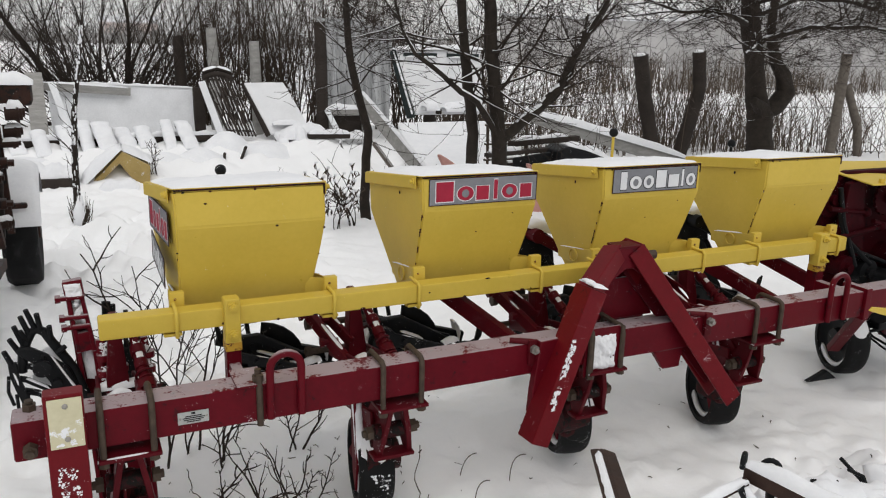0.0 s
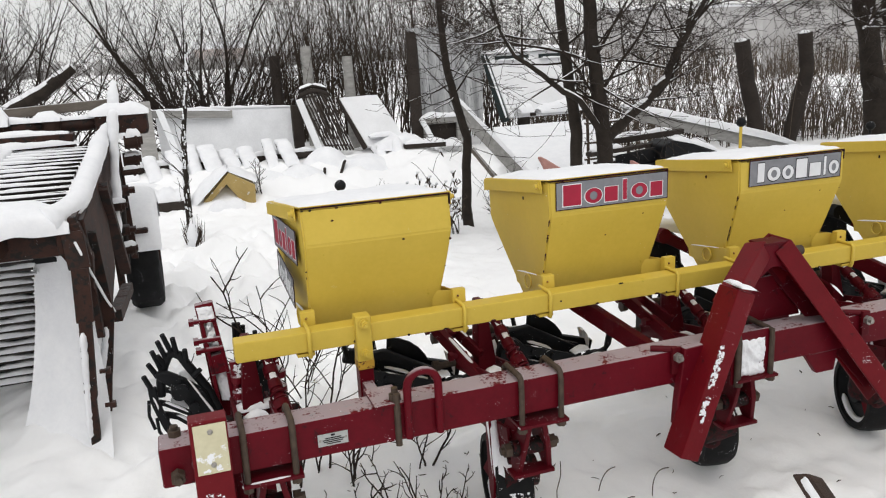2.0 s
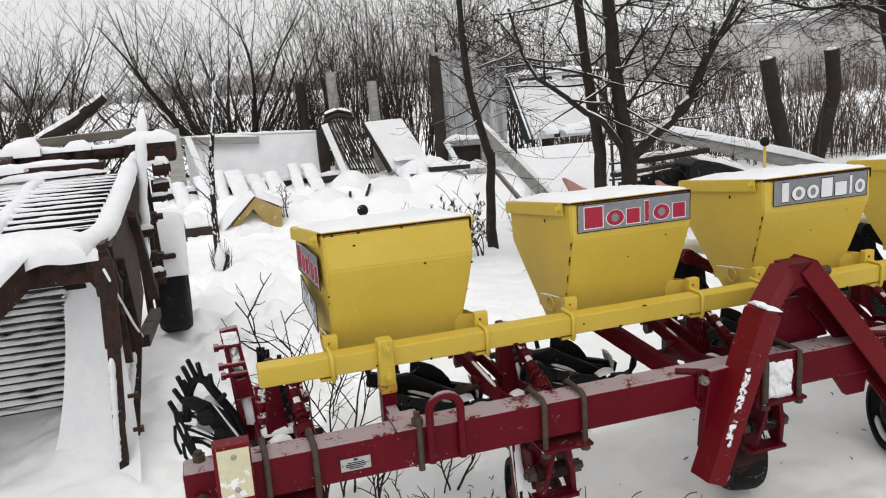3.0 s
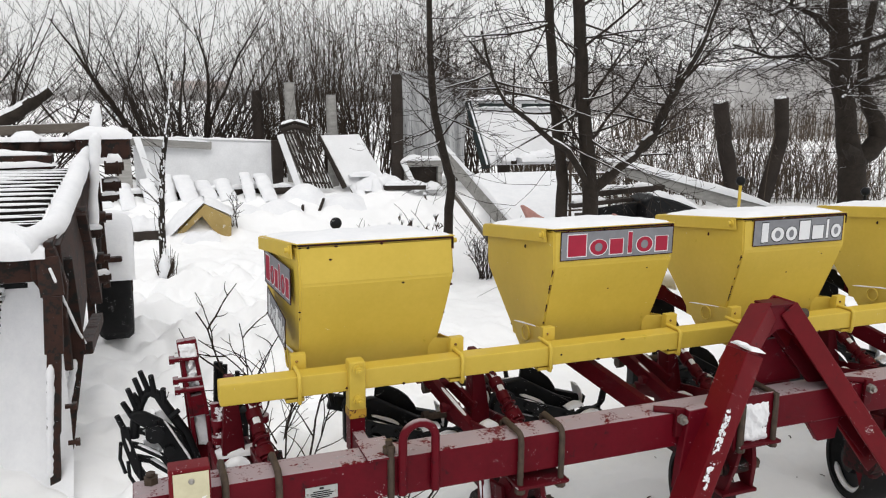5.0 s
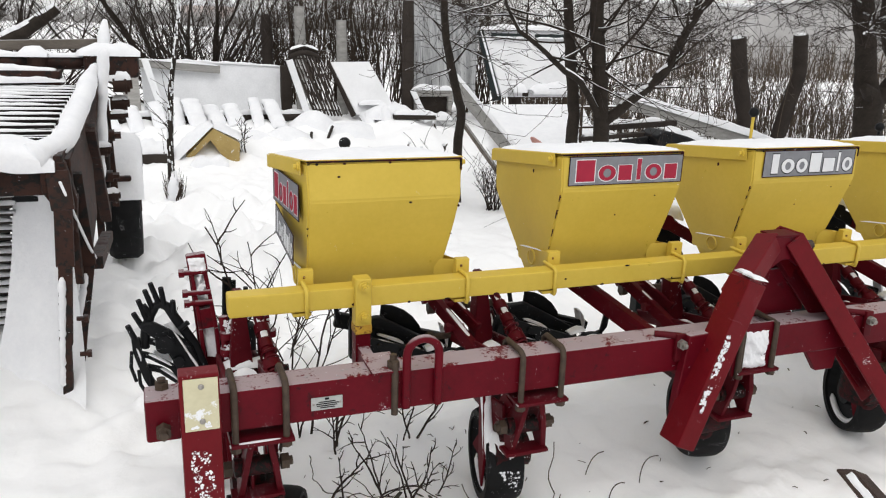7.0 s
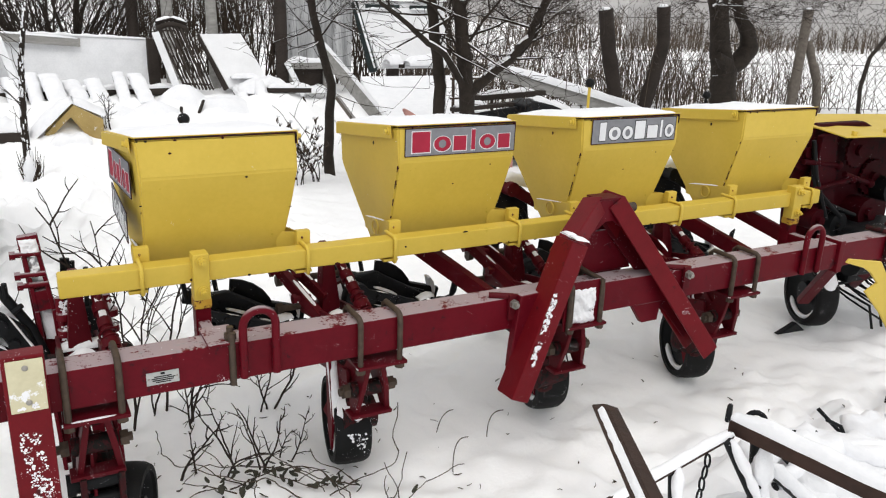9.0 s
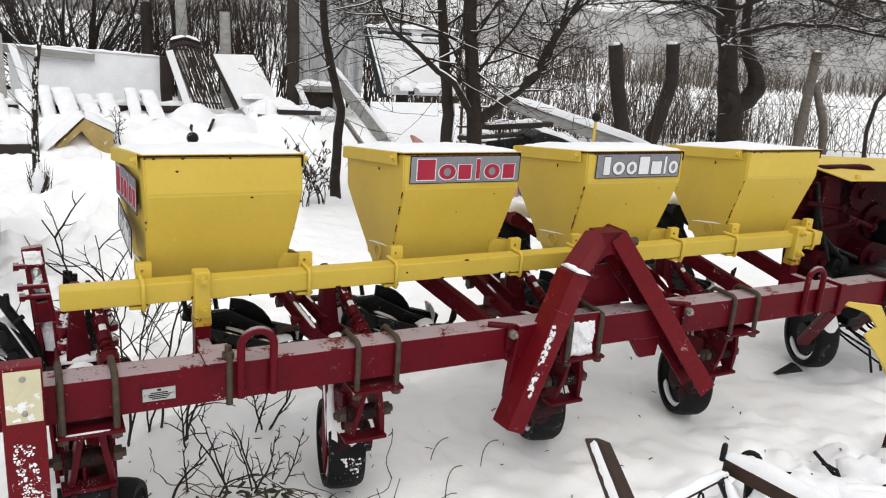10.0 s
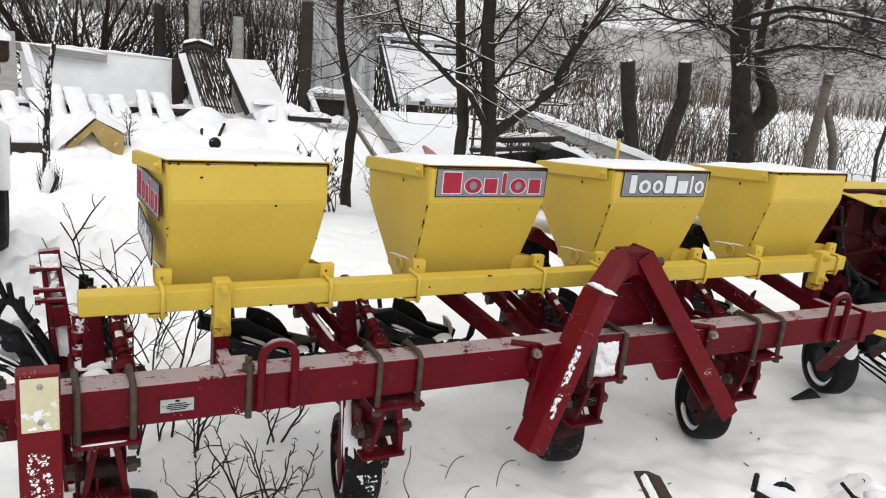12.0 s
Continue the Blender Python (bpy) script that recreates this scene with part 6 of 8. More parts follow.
for pts in ([(1.72, 1.75, 0.3), (1.74, 1.74, 0.36), (1.82, 1.72, 0.35), (1.83, 1.71, 0.31)], [(1.86, 1.72, 0.38), (1.9, 1.7, 0.36), (1.9, 1.62, 0.25)], [(1.62, 1.75, 0.37), (1.68, 1.68, 0.3), (1.74, 1.62, 0.24)], [(1.93, 1.8, 0.36), (1.97, 1.74, 0.3), (1.95, 1.66, 0.2)]):
    wire("bent_wire", pts, 0.006, M_BLACK, fr, "bent black wire")
rg_ = random.Random(15)
for i in range(26):
    x, y = rg_.uniform(1.15, 2.15), rg_.uniform(1.42, 1.8)
    rr = rg_.uniform(0.035, 0.085)
    bm = B()
    bmesh.ops.create_icosphere(bm, subdivisions=3, radius=rr, matrix=Matrix.Translation((x, y, ground_z(x, y) + rg_.uniform(0.01, 0.09))) @ Matrix.Diagonal((rg_.uniform(0.9, 1.6), rg_.uniform(0.9, 1.4), 0.7, 1)))
    for q_ in bm.verts:
        q_.co += q_.normal * rr * 0.45 * noise.noise(q_.co * 22)
    part("snow_lump", bm, M_SNOW, fr, "lump of snow on the buried frame", sharp=180)
for i in range(16):
    x, y = rg_.uniform(1.6, 2.15), rg_.uniform(1.5, 1.82)
    p = Vector((x, y, 0.3 + rg_.uniform(-0.04, 0.06)))
    q = p + Vector((rg_.uniform(-0.16, 0.2), rg_.uniform(-0.14, 0.06), rg_.uniform(-0.16, -0.02)))
    bm = B()
    rod(bm, p, q, 0.012)
    arm = part("buried_tine", bm, M_BLACK, fr)
    ridge("tine_snow", [(p + Vector((0, 0, 0.002)), q + Vector((0, 0, 0.002)), 0.034, 0.026)], arm, step=0.015)
hk = thing("iron_hooks", (0.88, 1.95, 0.2), "pair of bent black iron hooks in the snow", "hook")
for s in (-1, 1):
    wire("hook", arc((0.86 + 0.05 * s, 1.94, 0.17), 0.035, math.radians(90 + 60 * s), math.radians(90 - 150 * s), (1, 0, 0), (0, 0, 1), 10), 0.012, M_BLACK, hk)

# ---- timber, sheets and panels behind ----


def lean_panel(name, corners, thick, material, label, category):
    """A flat board leaning with these four corners."""
    c = [Vector(p) for p in corners]
    base = min(c, key=lambda p: p.z)
    t = thing(name, base, label, category)
    nrm = (c[1] - c[0]).cross(c[3] - c[0]).normalized()
    bm = B()
    plate(bm, c, nrm, thick, 0.006)
    bmesh.ops.subdivide_edges(bm, edges=[e for e in bm.edges if e.calc_length() > 0.3], cuts=5, use_grid_fill=True)
    for v in bm.verts:
        v.co += nrm * 0.008 * noise.noise(v.co * 2.3)
    part("board", bm, material, t)
    return t


pan = lean_panel("leaning_board", [(-0.27, 9.9, 1.0), (1.23, 9.9, 0.94), (1.27, 9.7, 0.35), (-0.25, 9.7, 0.4)], 0.03, M_FROST, "broad grey board plastered with snow behind the timber heap", "board")
ridge("snow_strip", [((-0.2, 9.9, 0.99), (1.22, 9.9, 0.935), 0.04, 0.025)], pan)
t = thing("long_plank", (-0.3, 9.75, 0.8), "grey weathered plank with snow on top", "plank")
bm = B()
beam(bm, (-0.3, 9.8, 0.96), (0.55, 9.8, 0.9), 0.03, 0.09, 0.006)
part("board", bm, M_GREYWOOD, t)
ridge("snow_strip", [((-0.3, 9.8, 1.0), (0.53, 9.8, 0.94), 0.05, 0.02)], t)
for i, (x0, z0, x1, w) in enumerate(((-0.38, 1.1, -0.36, 0.16), (-0.22, 1.0, -0.03, 0.07))):
    t = thing("slanted_plank", (x1, 9.4, 0.3), "weathered plank standing aslant against the board", "plank", "slanted planks")
    bm = B()
    beam(bm, (x0, 9.7, z0), (x1, 9.3, 0.32), w, 0.025, 0.005, up=(0, 1, 0))
    part("board", bm, M_GREYWOOD if i == 0 else M_FROST, t)

# slatted grate
t = thing("slatted_grate", (1.6, 9.3, 0.4), "dark slatted grate with frost leaning on the heap", "grate")
top0, top1, bot0, bot1 = Vector((1.31, 9.75, 1.1)), Vector((1.62, 9.75, 1.1)), Vector((1.5, 9.3, 0.46)), Vector((1.79, 9.3, 0.44))
for i in range(9):
    s = i / 8
    bm = B()
    p, q = top0.lerp(top1, s) + Vector((0, 0, 0.03 * math.sin(math.pi * s))), bot0.lerp(bot1, s)
    beam(bm, p, q, 0.017 if i % 3 else 0.026, 0.02, 0.004, up=(0, 1, 0))
    sl = part("slat", bm, M_DARKWOOD, t)
    for a, ln in ((0.1 + 0.03 * (i % 4), 0.16), (0.34 + 0.05 * (i % 3), 0.2), (0.68 + 0.02 * (i % 5), 0.22)):
        ridge("slat_frost", [(p.lerp(q, a) + Vector((0.009, -0.011, 0)), p.lerp(q, a + ln) + Vector((0.009, -0.011, 0)), 0.007, 0.004)], sl, step=0.015)
for dz, dy in ((0.06, 0.0), (0.0, -0.03)):
    v, f = sweep([top0.lerp(top1, k / 8) + Vector((0, dy, dz - 0.05 + 0.05 * math.sin(math.pi * k / 8))) for k in range(9)], 0.03, 8)
    raw("hoop", v, f, M_DARKWOOD, t)
for z in (0.03, 0.1, 0.5, 0.92):
    bm = B()
    beam(bm, top0.lerp(bot0, z), top1.lerp(bot1, z), 0.02, 0.02, 0.004, up=(0, 1, 0))
    part("rail", bm, M_DARKWOOD, t)
ridge("snow_strip", [(top0 + Vector((0, 0, 0.03)), top0.lerp(top1, 0.5) + Vector((0, 0, 0.075)), 0.07, 0.025), (top0.lerp(top1, 0.5) + Vector((0, 0, 0.075)), top1 + Vector((0, 0, 0.03)), 0.07, 0.025)], t)
bm = B()
beam(bm, (1.275, 9.6, 1.02), (1.42, 9.25, 0.42), 0.075, 0.03, 0.005, up=(0, 1, 0))
t2 = thing("narrow_plank", (1.3, 9.3, 0.4), "narrow snowy plank leaning beside the grate", "plank")
part("board", bm, M_FROST, t2)
bm = B()
box(bm, (1.2, 9.72, 0.3), (1.32, 9.8, 0.95), 0.01)
t2 = thing("dark_upright", (1.25, 9.75, 0.3), "dark upright board beside the grate", "board")
part("board", bm, M_DARKWOOD, t2)

t = lean_panel("smooth_board", [(1.765, 9.75, 1.005), (2.22, 9.75, 1.015), (2.42, 9.35, 0.52), (1.97, 9.35, 0.46)], 0.04, M_BOARD, "grey board with a smooth sheet of snow on the heap", "board")
bm = B()
plate(bm, [(1.75, 9.78, 0.99), (1.765, 9.75, 1.0), (1.97, 9.35, 0.45), (1.94, 9.39, 0.42)], (-1, 0, 0), 0.02, 0.002)
part("shaded_edge", bm, M_DARKWOOD, t)
ridge("foot_snow", [((2.05, 9.3, 0.42), (2.62, 9.2, 0.42), 0.34, 0.16), ((2.0, 9.38, 0.56), (2.3, 9.36, 0.56), 0.1, 0.05)], t, lump=0.35)
t = thing("short_beam", (2.6, 9.0, 0.4), "dark wooden beam end with snow on top", "beam")
bm = B()
beam(bm, (2.3, 9.0, 0.47), (2.78, 9.0, 0.46), 0.08, 0.06, 0.006)
part("timber", bm, M_DARKWOOD, t)
ridge("snow_strip", [((2.3, 9.0, 0.495), (2.78, 9.0, 0.485), 0.09, 0.05)], t)
# posts standing in the hedge
for x, y, z, r, m_, lab in ((2.6, 9.5, 1.7, 0.07, M_DARKWOOD, "dark wooden post before the bushes"), (1.95, 10.0, 1.46, 0.065, M_GREYWOOD, "pale snow-plastered post in the hedge"), (1.5, 10.2, 1.6, 0.066, M_GREYWOOD, "pale grey post in the hedge"), (1.2, 10.8, 1.5, 0.07, M_DARKWOOD, "dark wooden post before the bushes")):
    t = thing("post", (x, y, 0), lab, "post", "hedge posts")
    v, f = sweep([(x + 0.03, y, 0), (x + 0.015, y, z * 0.4), (x + 0.01, y, z * 0.7), (x, y, z)], [r * 1.08, r, r * 1.02, r * 0.9], 10)
    raw("stem", v, f, m_, t)

# planks under snow: white fingers of the heap
rng2 = random.Random(11)
heap = thing("plank_heap", (0.5, 9.0, GZ), "heap of planks rounded over by deep snow", "plank heap")
xs = [-1.2, -1.02, -0.82, -0.6, -0.38, -0.16, 0.02, 0.2, 0.4, 0.58, 0.8, 1.0, 2.0, 2.18]
for i, x in enumerate(xs):
    y1, y0 = rng2.uniform(9.4, 9.5), rng2.uniform(9.0, 9.14)
    zt_ = 0.56 + rng2.uniform(-0.05, 0.05) - (0.1 if x > 1.5 else 0)
    xe = x + 0.03 * x + rng2.uniform(-0.04, 0.04)
    w_p = rng2.uniform(0.11, 0.19)
    lo, hi = Vector((x + 0.06, y0, ground_z(x, y0) - 0.03)), Vector((xe, y1, zt_))
    bm = B()
    beam(bm, lo, hi, w_p * 0.9, 0.035, 0.005)
    pk = part("plank", bm, M_DARKWOOD, heap, "plank under a roll of snow")
    v, f = [], []
    snow_ridge(v, f, lo + Vector((0, -0.08, 0.0)), hi + Vector((0, 0.012, 0.02)), w_p, rng2.uniform(0.05, 0.075), 0.03, i * 2.7, 10, 0.8)
    raw("snow_roll", v, f, M_SNOW, pk)
for xa, xb, ya, za in ((-1.3, 0.3, 9.36, 0.41), (0.25, 1.45, 9.4, 0.42)):
    bm = B()
    rod(bm, (xa, ya, za), (xb, ya + 0.03, za + 0.01), 0.05, seg=10)
    lgp = part("cross_log", bm, M_DARKWOOD, heap, "dark log under the plank ends")
    ridge("log_snow", [((xa, ya, za + 0.035), (xb, ya + 0.03, za + 0.045), 0.085, 0.045)], lgp)
# dark planks added at the back for the shade between the snow rolls
for za in (0.2, 0.32):
    bm = B()
    beam(bm, (-1.3, 9.5, za), (2.4, 9.56, za), 0.04, 0.09, 0.006)
    part("plank", bm, M_DARKWOOD, heap, "dark plank added behind the heap, standing in for gap shade")
for x, y, w, d, h_ in ((1.42, 9.05, 0.8, 0.8, 0.26), (1.75, 8.9, 1.1, 0.9, 0.17), (1.1, 8.8, 0.9, 0.7, 0.12), (2.35, 8.85, 1.0, 0.6, 0.1), (-0.5, 8.75, 0.9, 0.6, 0.1), (0.75, 8.75, 0.8, 0.6, 0.1)):
    v, f, n_, k_ = [], [], 20, 9
    for j in range(k_ + 1):
        rr = j / k_
        for i in range(n_):
            a = 2 * math.pi * i / n_
            q = 1 + 0.22 * noise.noise(Vector((math.cos(a) * 1.5 + x, math.sin(a) * 1.5, y)))
            px, py = x + w / 2 * rr * q * math.cos(a), y + d / 2 * rr * q * math.sin(a)
            v.append((px, py, 0.27 + h_ * (1 - rr ** 2) ** 1.6 + 0.035 * noise.noise(Vector((px * 5, py * 5, 1))) - 0.1 * rr ** 4))
    for j in range(k_):
        for i in range(n_):
            f.append((j * n_ + i, j * n_ + (i + 1) % n_, (j + 1) * n_ + (i + 1) % n_, (j + 1) * n_ + i))
    raw("snow_mound", v, f, M_SNOW, heap, "rounded mound of snow over timber")
for x, z, dx in ((1.56, 0.46, -0.07), (1.34, 0.4, -0.03), (1.6, 0.36, -0.02), (0.5, 0.36, -0.02), (0.18, 0.36, 0.01), (-0.3, 0.36, -0.02), (-0.7, 0.33, 0.02)):
    bm = B()
    beam(bm, (x, 8.72, z - 0.05), (x + dx, 8.62, z - 0.16), 0.026, 0.03, 0.005, up=(0, 1, 0))
    part("stick", bm, M_DARKWOOD, heap, "dark stick poking from the snow")
# fallen ochre box
t = thing("wooden_box", (0.3, 8.2, 0.1), "ochre wooden box on its edge, filled with snow", "box")
bm = B()
plate(bm, [(0.03, 8.3, 0.12), (0.33, 8.25, 0.46), (0.33, 8.6, 0.47), (0.03, 8.6, 0.13)], (-0.6, 0, 0.8), 0.03, 0.004)
part("side_board", bm, M_OCHRE, t)
bm = B()
plate(bm, [(0.33, 8.2, 0.47), (0.56, 8.15, 0.34), (0.55, 8.15, 0.16), (0.46, 8.15, 0.13), (0.3, 8.2, 0.36), (0.06, 8.25, 0.12), (0.02, 8.25, 0.15)], (0, 1, 0), 0.28, 0.004)
part("end_board", bm, M_OCHRE, t)
ridge("snow_cap", [((-0.03, 8.38, 0.14), (0.34, 8.36, 0.5), 0.34, 0.09), ((0.32, 8.36, 0.49), (0.59, 8.33, 0.36), 0.3, 0.05)], t, lump=0.3)
ridge("snow_fill", [((0.1, 8.16, 0.12), (0.45, 8.12, 0.14), 0.14, 0.1)], t, lump=0.3)
t = thing("dark_box", (-0.2, 8.4, 0.1), "dark low wooden box half under snow", "box")
bm = B()
box(bm, (-0.42, 8.15, 0.05), (-0.08, 8.5, 0.25), 0.01)
part("boards", bm, M_DARKWOOD, t)
ridge("snow_cap", [((-0.6, 8.36, 0.25), (-0.05, 8.36, 0.25), 0.36, 0.13)], t)

# corrugated sheets standing against the fence
t = thing("corrugated_sheet", (3.0, 9.8, 0.4), "grey corrugated sheet standing upright, streaked with frost", "corrugated sheet")
for i, (x0, w, lean, top) in enumerate(((2.7, 0.5, -0.02, 1.75), (3.14, 0.4, 0.03, 1.68))):
    n = 36
    v, f = [], []
    for j in range(n + 1):
        x = x0 + w * j / n
        o = 0.03 * math.sin(j / n * 2 * math.pi * w / 0.155)
        for z, dy, dx in ((0.55, 0.0, 0), (top, 0.25, lean + 0.1 * j / n)):
            v += [(x + dx, 9.65 + 0.08 * i + dy + o, z), (x + dx, 9.662 + 0.08 * i + dy + o, z)]
    for j in range(n):
        a = j * 4
        f += [(a, a + 4, a + 6, a + 2), (a + 1, a + 3, a + 7, a + 5), (a + 2, a + 6, a + 7, a + 3), (a, a + 1, a + 5, a + 4)]
    raw("sheet", v, f, M_CORR, t)
t = thing("wooden_crate", (2.85, 9.5, 0.3), "weathered wooden crate with a dark panel, snow on its rim", "crate")
for lo, hi in (((2.66, 9.44, 0.64), (3.16, 9.5, 0.72)), ((2.68, 9.44, 0.4), (2.73, 9.5, 0.64)), ((3.1, 9.44, 0.4), (3.15, 9.5, 0.64)), ((2.68, 9.44, 0.36), (3.15, 9.5, 0.42))):
    bm = B()
    box(bm, lo, hi, 0.008)
    part("frame_board", bm, M_GREYWOOD, t)
bm = B()
box(bm, (2.7, 9.52, 0.38), (3.14, 9.54, 0.7), 0.004)
part("panel", bm, M_DARKWOOD, t, "dark inner panel")
ridge("snow_strip", [((2.64, 9.47, 0.715), (3.17, 9.47, 0.715), 0.09, 0.05)], t)
ridge("foot_snow", [((2.72, 9.4, 0.38), (3.12, 9.4, 0.38), 0.14, 0.09)], t)
t = thing("leaning_lath", (2.6, 9.3, 0.3), "narrow snowy lath leaning against the crate", "lath")
bm = B()
beam(bm, (2.64, 9.4, 0.72), (2.76, 9.2, 0.38), 0.06, 0.03, 0.004, up=(0, 1, 0))
part("board", bm, M_FROST, t)

# old door panel with a green side
t = lean_panel("old_door", [(3.57, 9.6, 1.4), (4.72, 9.6, 1.42), (4.66, 9.3, 0.66), (3.72, 9.3, 0.66)], 0.04, M_BOARD, "white door panel with a dark green edge, leaning back, snowy", "door")
bm = B()
plate(bm, [(3.535, 9.66, 1.38), (3.565, 9.58, 1.41), (3.715, 9.28, 0.62), (3.65, 9.36, 0.6)], (-1, 0.2, 0), 0.02, 0.003)
part("edge", bm, M_GREEN, t, "dark green edge board")
ridge("snow_cap", [((3.52, 9.62, 1.41), (4.75, 9.62, 1.43), 0.12, 0.06), ((3.545, 9.59, 1.39), (3.68, 9.3, 0.66), 0.035, 0.015)], t, lump=0.3)
for x0, x1 in ((3.66, 4.1), (4.24, 4.68)):
    bm = B()
    box(bm, (x0, 9.545, 1.33), (x1, 9.57, 1.375), 0.004)
    sl = part("dark_slot", bm, M_GREEN, t)
    ridge("slot_snow", [((x0, 9.53, 1.325), (x1, 9.53, 1.325), 0.03, 0.02)], sl)
ridge("sill_snow", [((3.78, 9.2, 0.72), (3.96, 9.2, 0.72), 0.2, 0.12), ((4.05, 9.22, 0.7), (4.66, 9.22, 0.7), 0.2, 0.12)], t, lump=0.3)
bm = B()
box(bm, (3.97, 9.24, 0.66), (4.04, 9.27, 0.72), 0.004)
part("keyhole", bm, M_DARKWOOD, t, "dark hole between two snow rolls")
t = lean_panel("flat_sheet", [(3.35, 8.95, 0.58), (4.6, 8.95, 0.58), (3.95, 7.2, 0.2), (2.9, 7.2, 0.2)], 0.03, M_BOARD, "flat sheet under smooth snow, sloping to the yard", "sheet")
v, f = [], []
for i in range(17):
    for j in range(17):
        u, w = i / 16, j / 16
        a = Vector((3.35, 8.95, 0.6)).lerp(Vector((2.9, 7.2, 0.22)), w)
        b = Vector((4.6, 8.95, 0.6)).lerp(Vector((3.95, 7.2, 0.22)), w)
        p = a.lerp(b, u)
        e = min(1, 6 * u, 6 * (1 - u), 6 * w, 6 * (1 - w))
        v.append(p + Vector((0, 0, 0.05 * max(0, e) ** 0.6 * (1 + 0.4 * noise.noise(p * 2.5)))))
for i in range(16):
    for j in range(16):
        a = i * 17 + j
        f.append((a, a + 1, a + 18, a + 17))
raw("snow_sheet", v, f, M_SNOW, t)

# sloping rail down to the yard
t = thing("sloping_rail", (2.9, 7.0, 0.2), "long wooden rail with a snow crest, sloping into the yard", "rail")
bm = B()
beam(bm, (2.4, 7.5, 0.98), (2.8, 6.5, 0.22), 0.04, 0.12, 0.006)
part("board", bm, M_GREYWOOD, t)
ridge("snow_strip", [((2.4, 7.5, 1.06), (2.8, 6.5, 0.3), 0.05, 0.02)], t)
bm = B()
beam(bm, (2.45, 7.3, 0.6), (2.66, 6.7, 0.12), 0.03, 0.04, 0.005)
part("lower_rail", bm, M_WOOD, t)
t = thing("snowy_log", (5.8, 8.2, 0.1), "long fallen log with thick snow along its back", "log")
bm = B()
rod(bm, (4.95, 8.75, 0.69), (6.9, 8.15, 0.12), 0.08, 0.09, 12)
part("trunk", bm, M_GREYWOOD, t)
ridge("snow_strip", [((4.92, 8.74, 0.73), (6.95, 8.13, 0.17), 0.22, 0.09)], t, step=0.06, lump=0.12)

# jumble beside the trees: dark boards, a black tub, old frame
for i, (p, q, w, h) in enumerate((((3.26, 6.6, 0.555), (3.95, 6.7, 0.575), 0.08, 0.035), ((3.5, 6.9, 0.4), (4.5, 6.8, 0.42), 0.1, 0.06), ((3.6, 6.6, 0.22), (4.7, 6.7, 0.3), 0.1, 0.08), ((3.7, 6.95, 0.6), (4.5, 7.0, 0.63), 0.08, 0.05), ((3.4, 6.5, 0.12), (4.4, 6.4, 0.2), 0.12, 0.08), ((4.1, 7.0, 0.3), (4.9, 6.6, 0.34), 0.09, 0.06))):
    t = thing("scrap_board", tuple(Vector(p).lerp(Vector(q), 0.5)), "dark wet board with snow in a jumble", "board", "jumbled boards")
    bm = B()
    beam(bm, p, q, w, h, 0.006)
    part("timber", bm, M_DARKWOOD, t)
    pp, qq = Vector(p), Vector(q)
    ridge("snow_strip", [(pp.lerp(qq, 0.05 + 0.1 * (i % 3)) + Vector((0, 0.02, h / 2)), pp.lerp(qq, 0.55 + 0.1 * (i % 4)) + Vector((0, 0.02, h / 2)), w * 0.7, 0.04)], t, step=0.05)
t = thing("black_tub", (4.1, 6.6, 0.1), "black sheet-metal tub in the jumble, snow inside", "tub")
bm = B()
plate(bm, [(3.93, 6.45, 0.59), (4.04, 6.45, 0.63), (4.25, 6.45, 0.58), (4.62, 6.45, 0.45), (4.6, 6.45, 0.12), (3.92, 6.45, 0.12)], (0, 1, 0), 0.3, 0.02)
part("shell", bm, M_BLACK, t)
ridge("snow_cap", [((4.06, 6.6, 0.61), (4.6, 6.6, 0.46), 0.2, 0.07)], t)
bm = B()
beam(bm, (3.55, 6.62, 0.45), (3.95, 6.6, 0.5), 0.05, 0.14, 0.02)
beam(bm, (3.62, 6.55, 0.35), (3.95, 6.52, 0.36), 0.05, 0.16, 0.02)
part("crumpled_side", bm, M_BLACK, t, "crumpled black sheet")
t = thing("iron_stand", (3.7, 7.0, 0.1), "thin iron stand with cross bars behind the tree", "stand")
for x, zt in ((3.5, 0.98), (3.93, 0.82)):
    bm = B()
    rod(bm, (x, 7.0, 0.05), (x - 0.03, 7.0, zt), 0.014)
    part("upright", bm, M_STEEL, t)
for z in (0.45, 0.6, 0.78):
    bm = B()
    rod(bm, (3.45, 7.0, z), (3.9, 7.0, z), 0.012)
    part("cross_bar", bm, M_STEEL, t)
    ridge("bar_snow", [((3.45, 7.0, z + 0.01), (3.9, 7.0, z + 0.01), 0.02, 0.012)], t)
# terracotta shards
for x, y, z in ((2.9, 6.6, 0.48), (3.68, 6.4, 0.4)):
    t = thing("terracotta_shard", (x, y, z - 0.2), "faded pink broken clay piece in the snow", "shard", "clay shards")
    bm = B()
    plate(bm, [(x - 0.11, y, z + 0.09), (x - 0.09, y, z + 0.1), (x - 0.02, y, z + 0.06), (x + 0.07, y, z), (x + 0.12, y, z - 0.02), (x + 0.12, y, z - 0.38), (x - 0.04, y, z - 0.38), (x - 0.05, y, z - 0.02)], (0, 1, 0), 0.05, 0.01)
    part("shell", bm, M_PINK, t)

# ---- trees and bushes ----


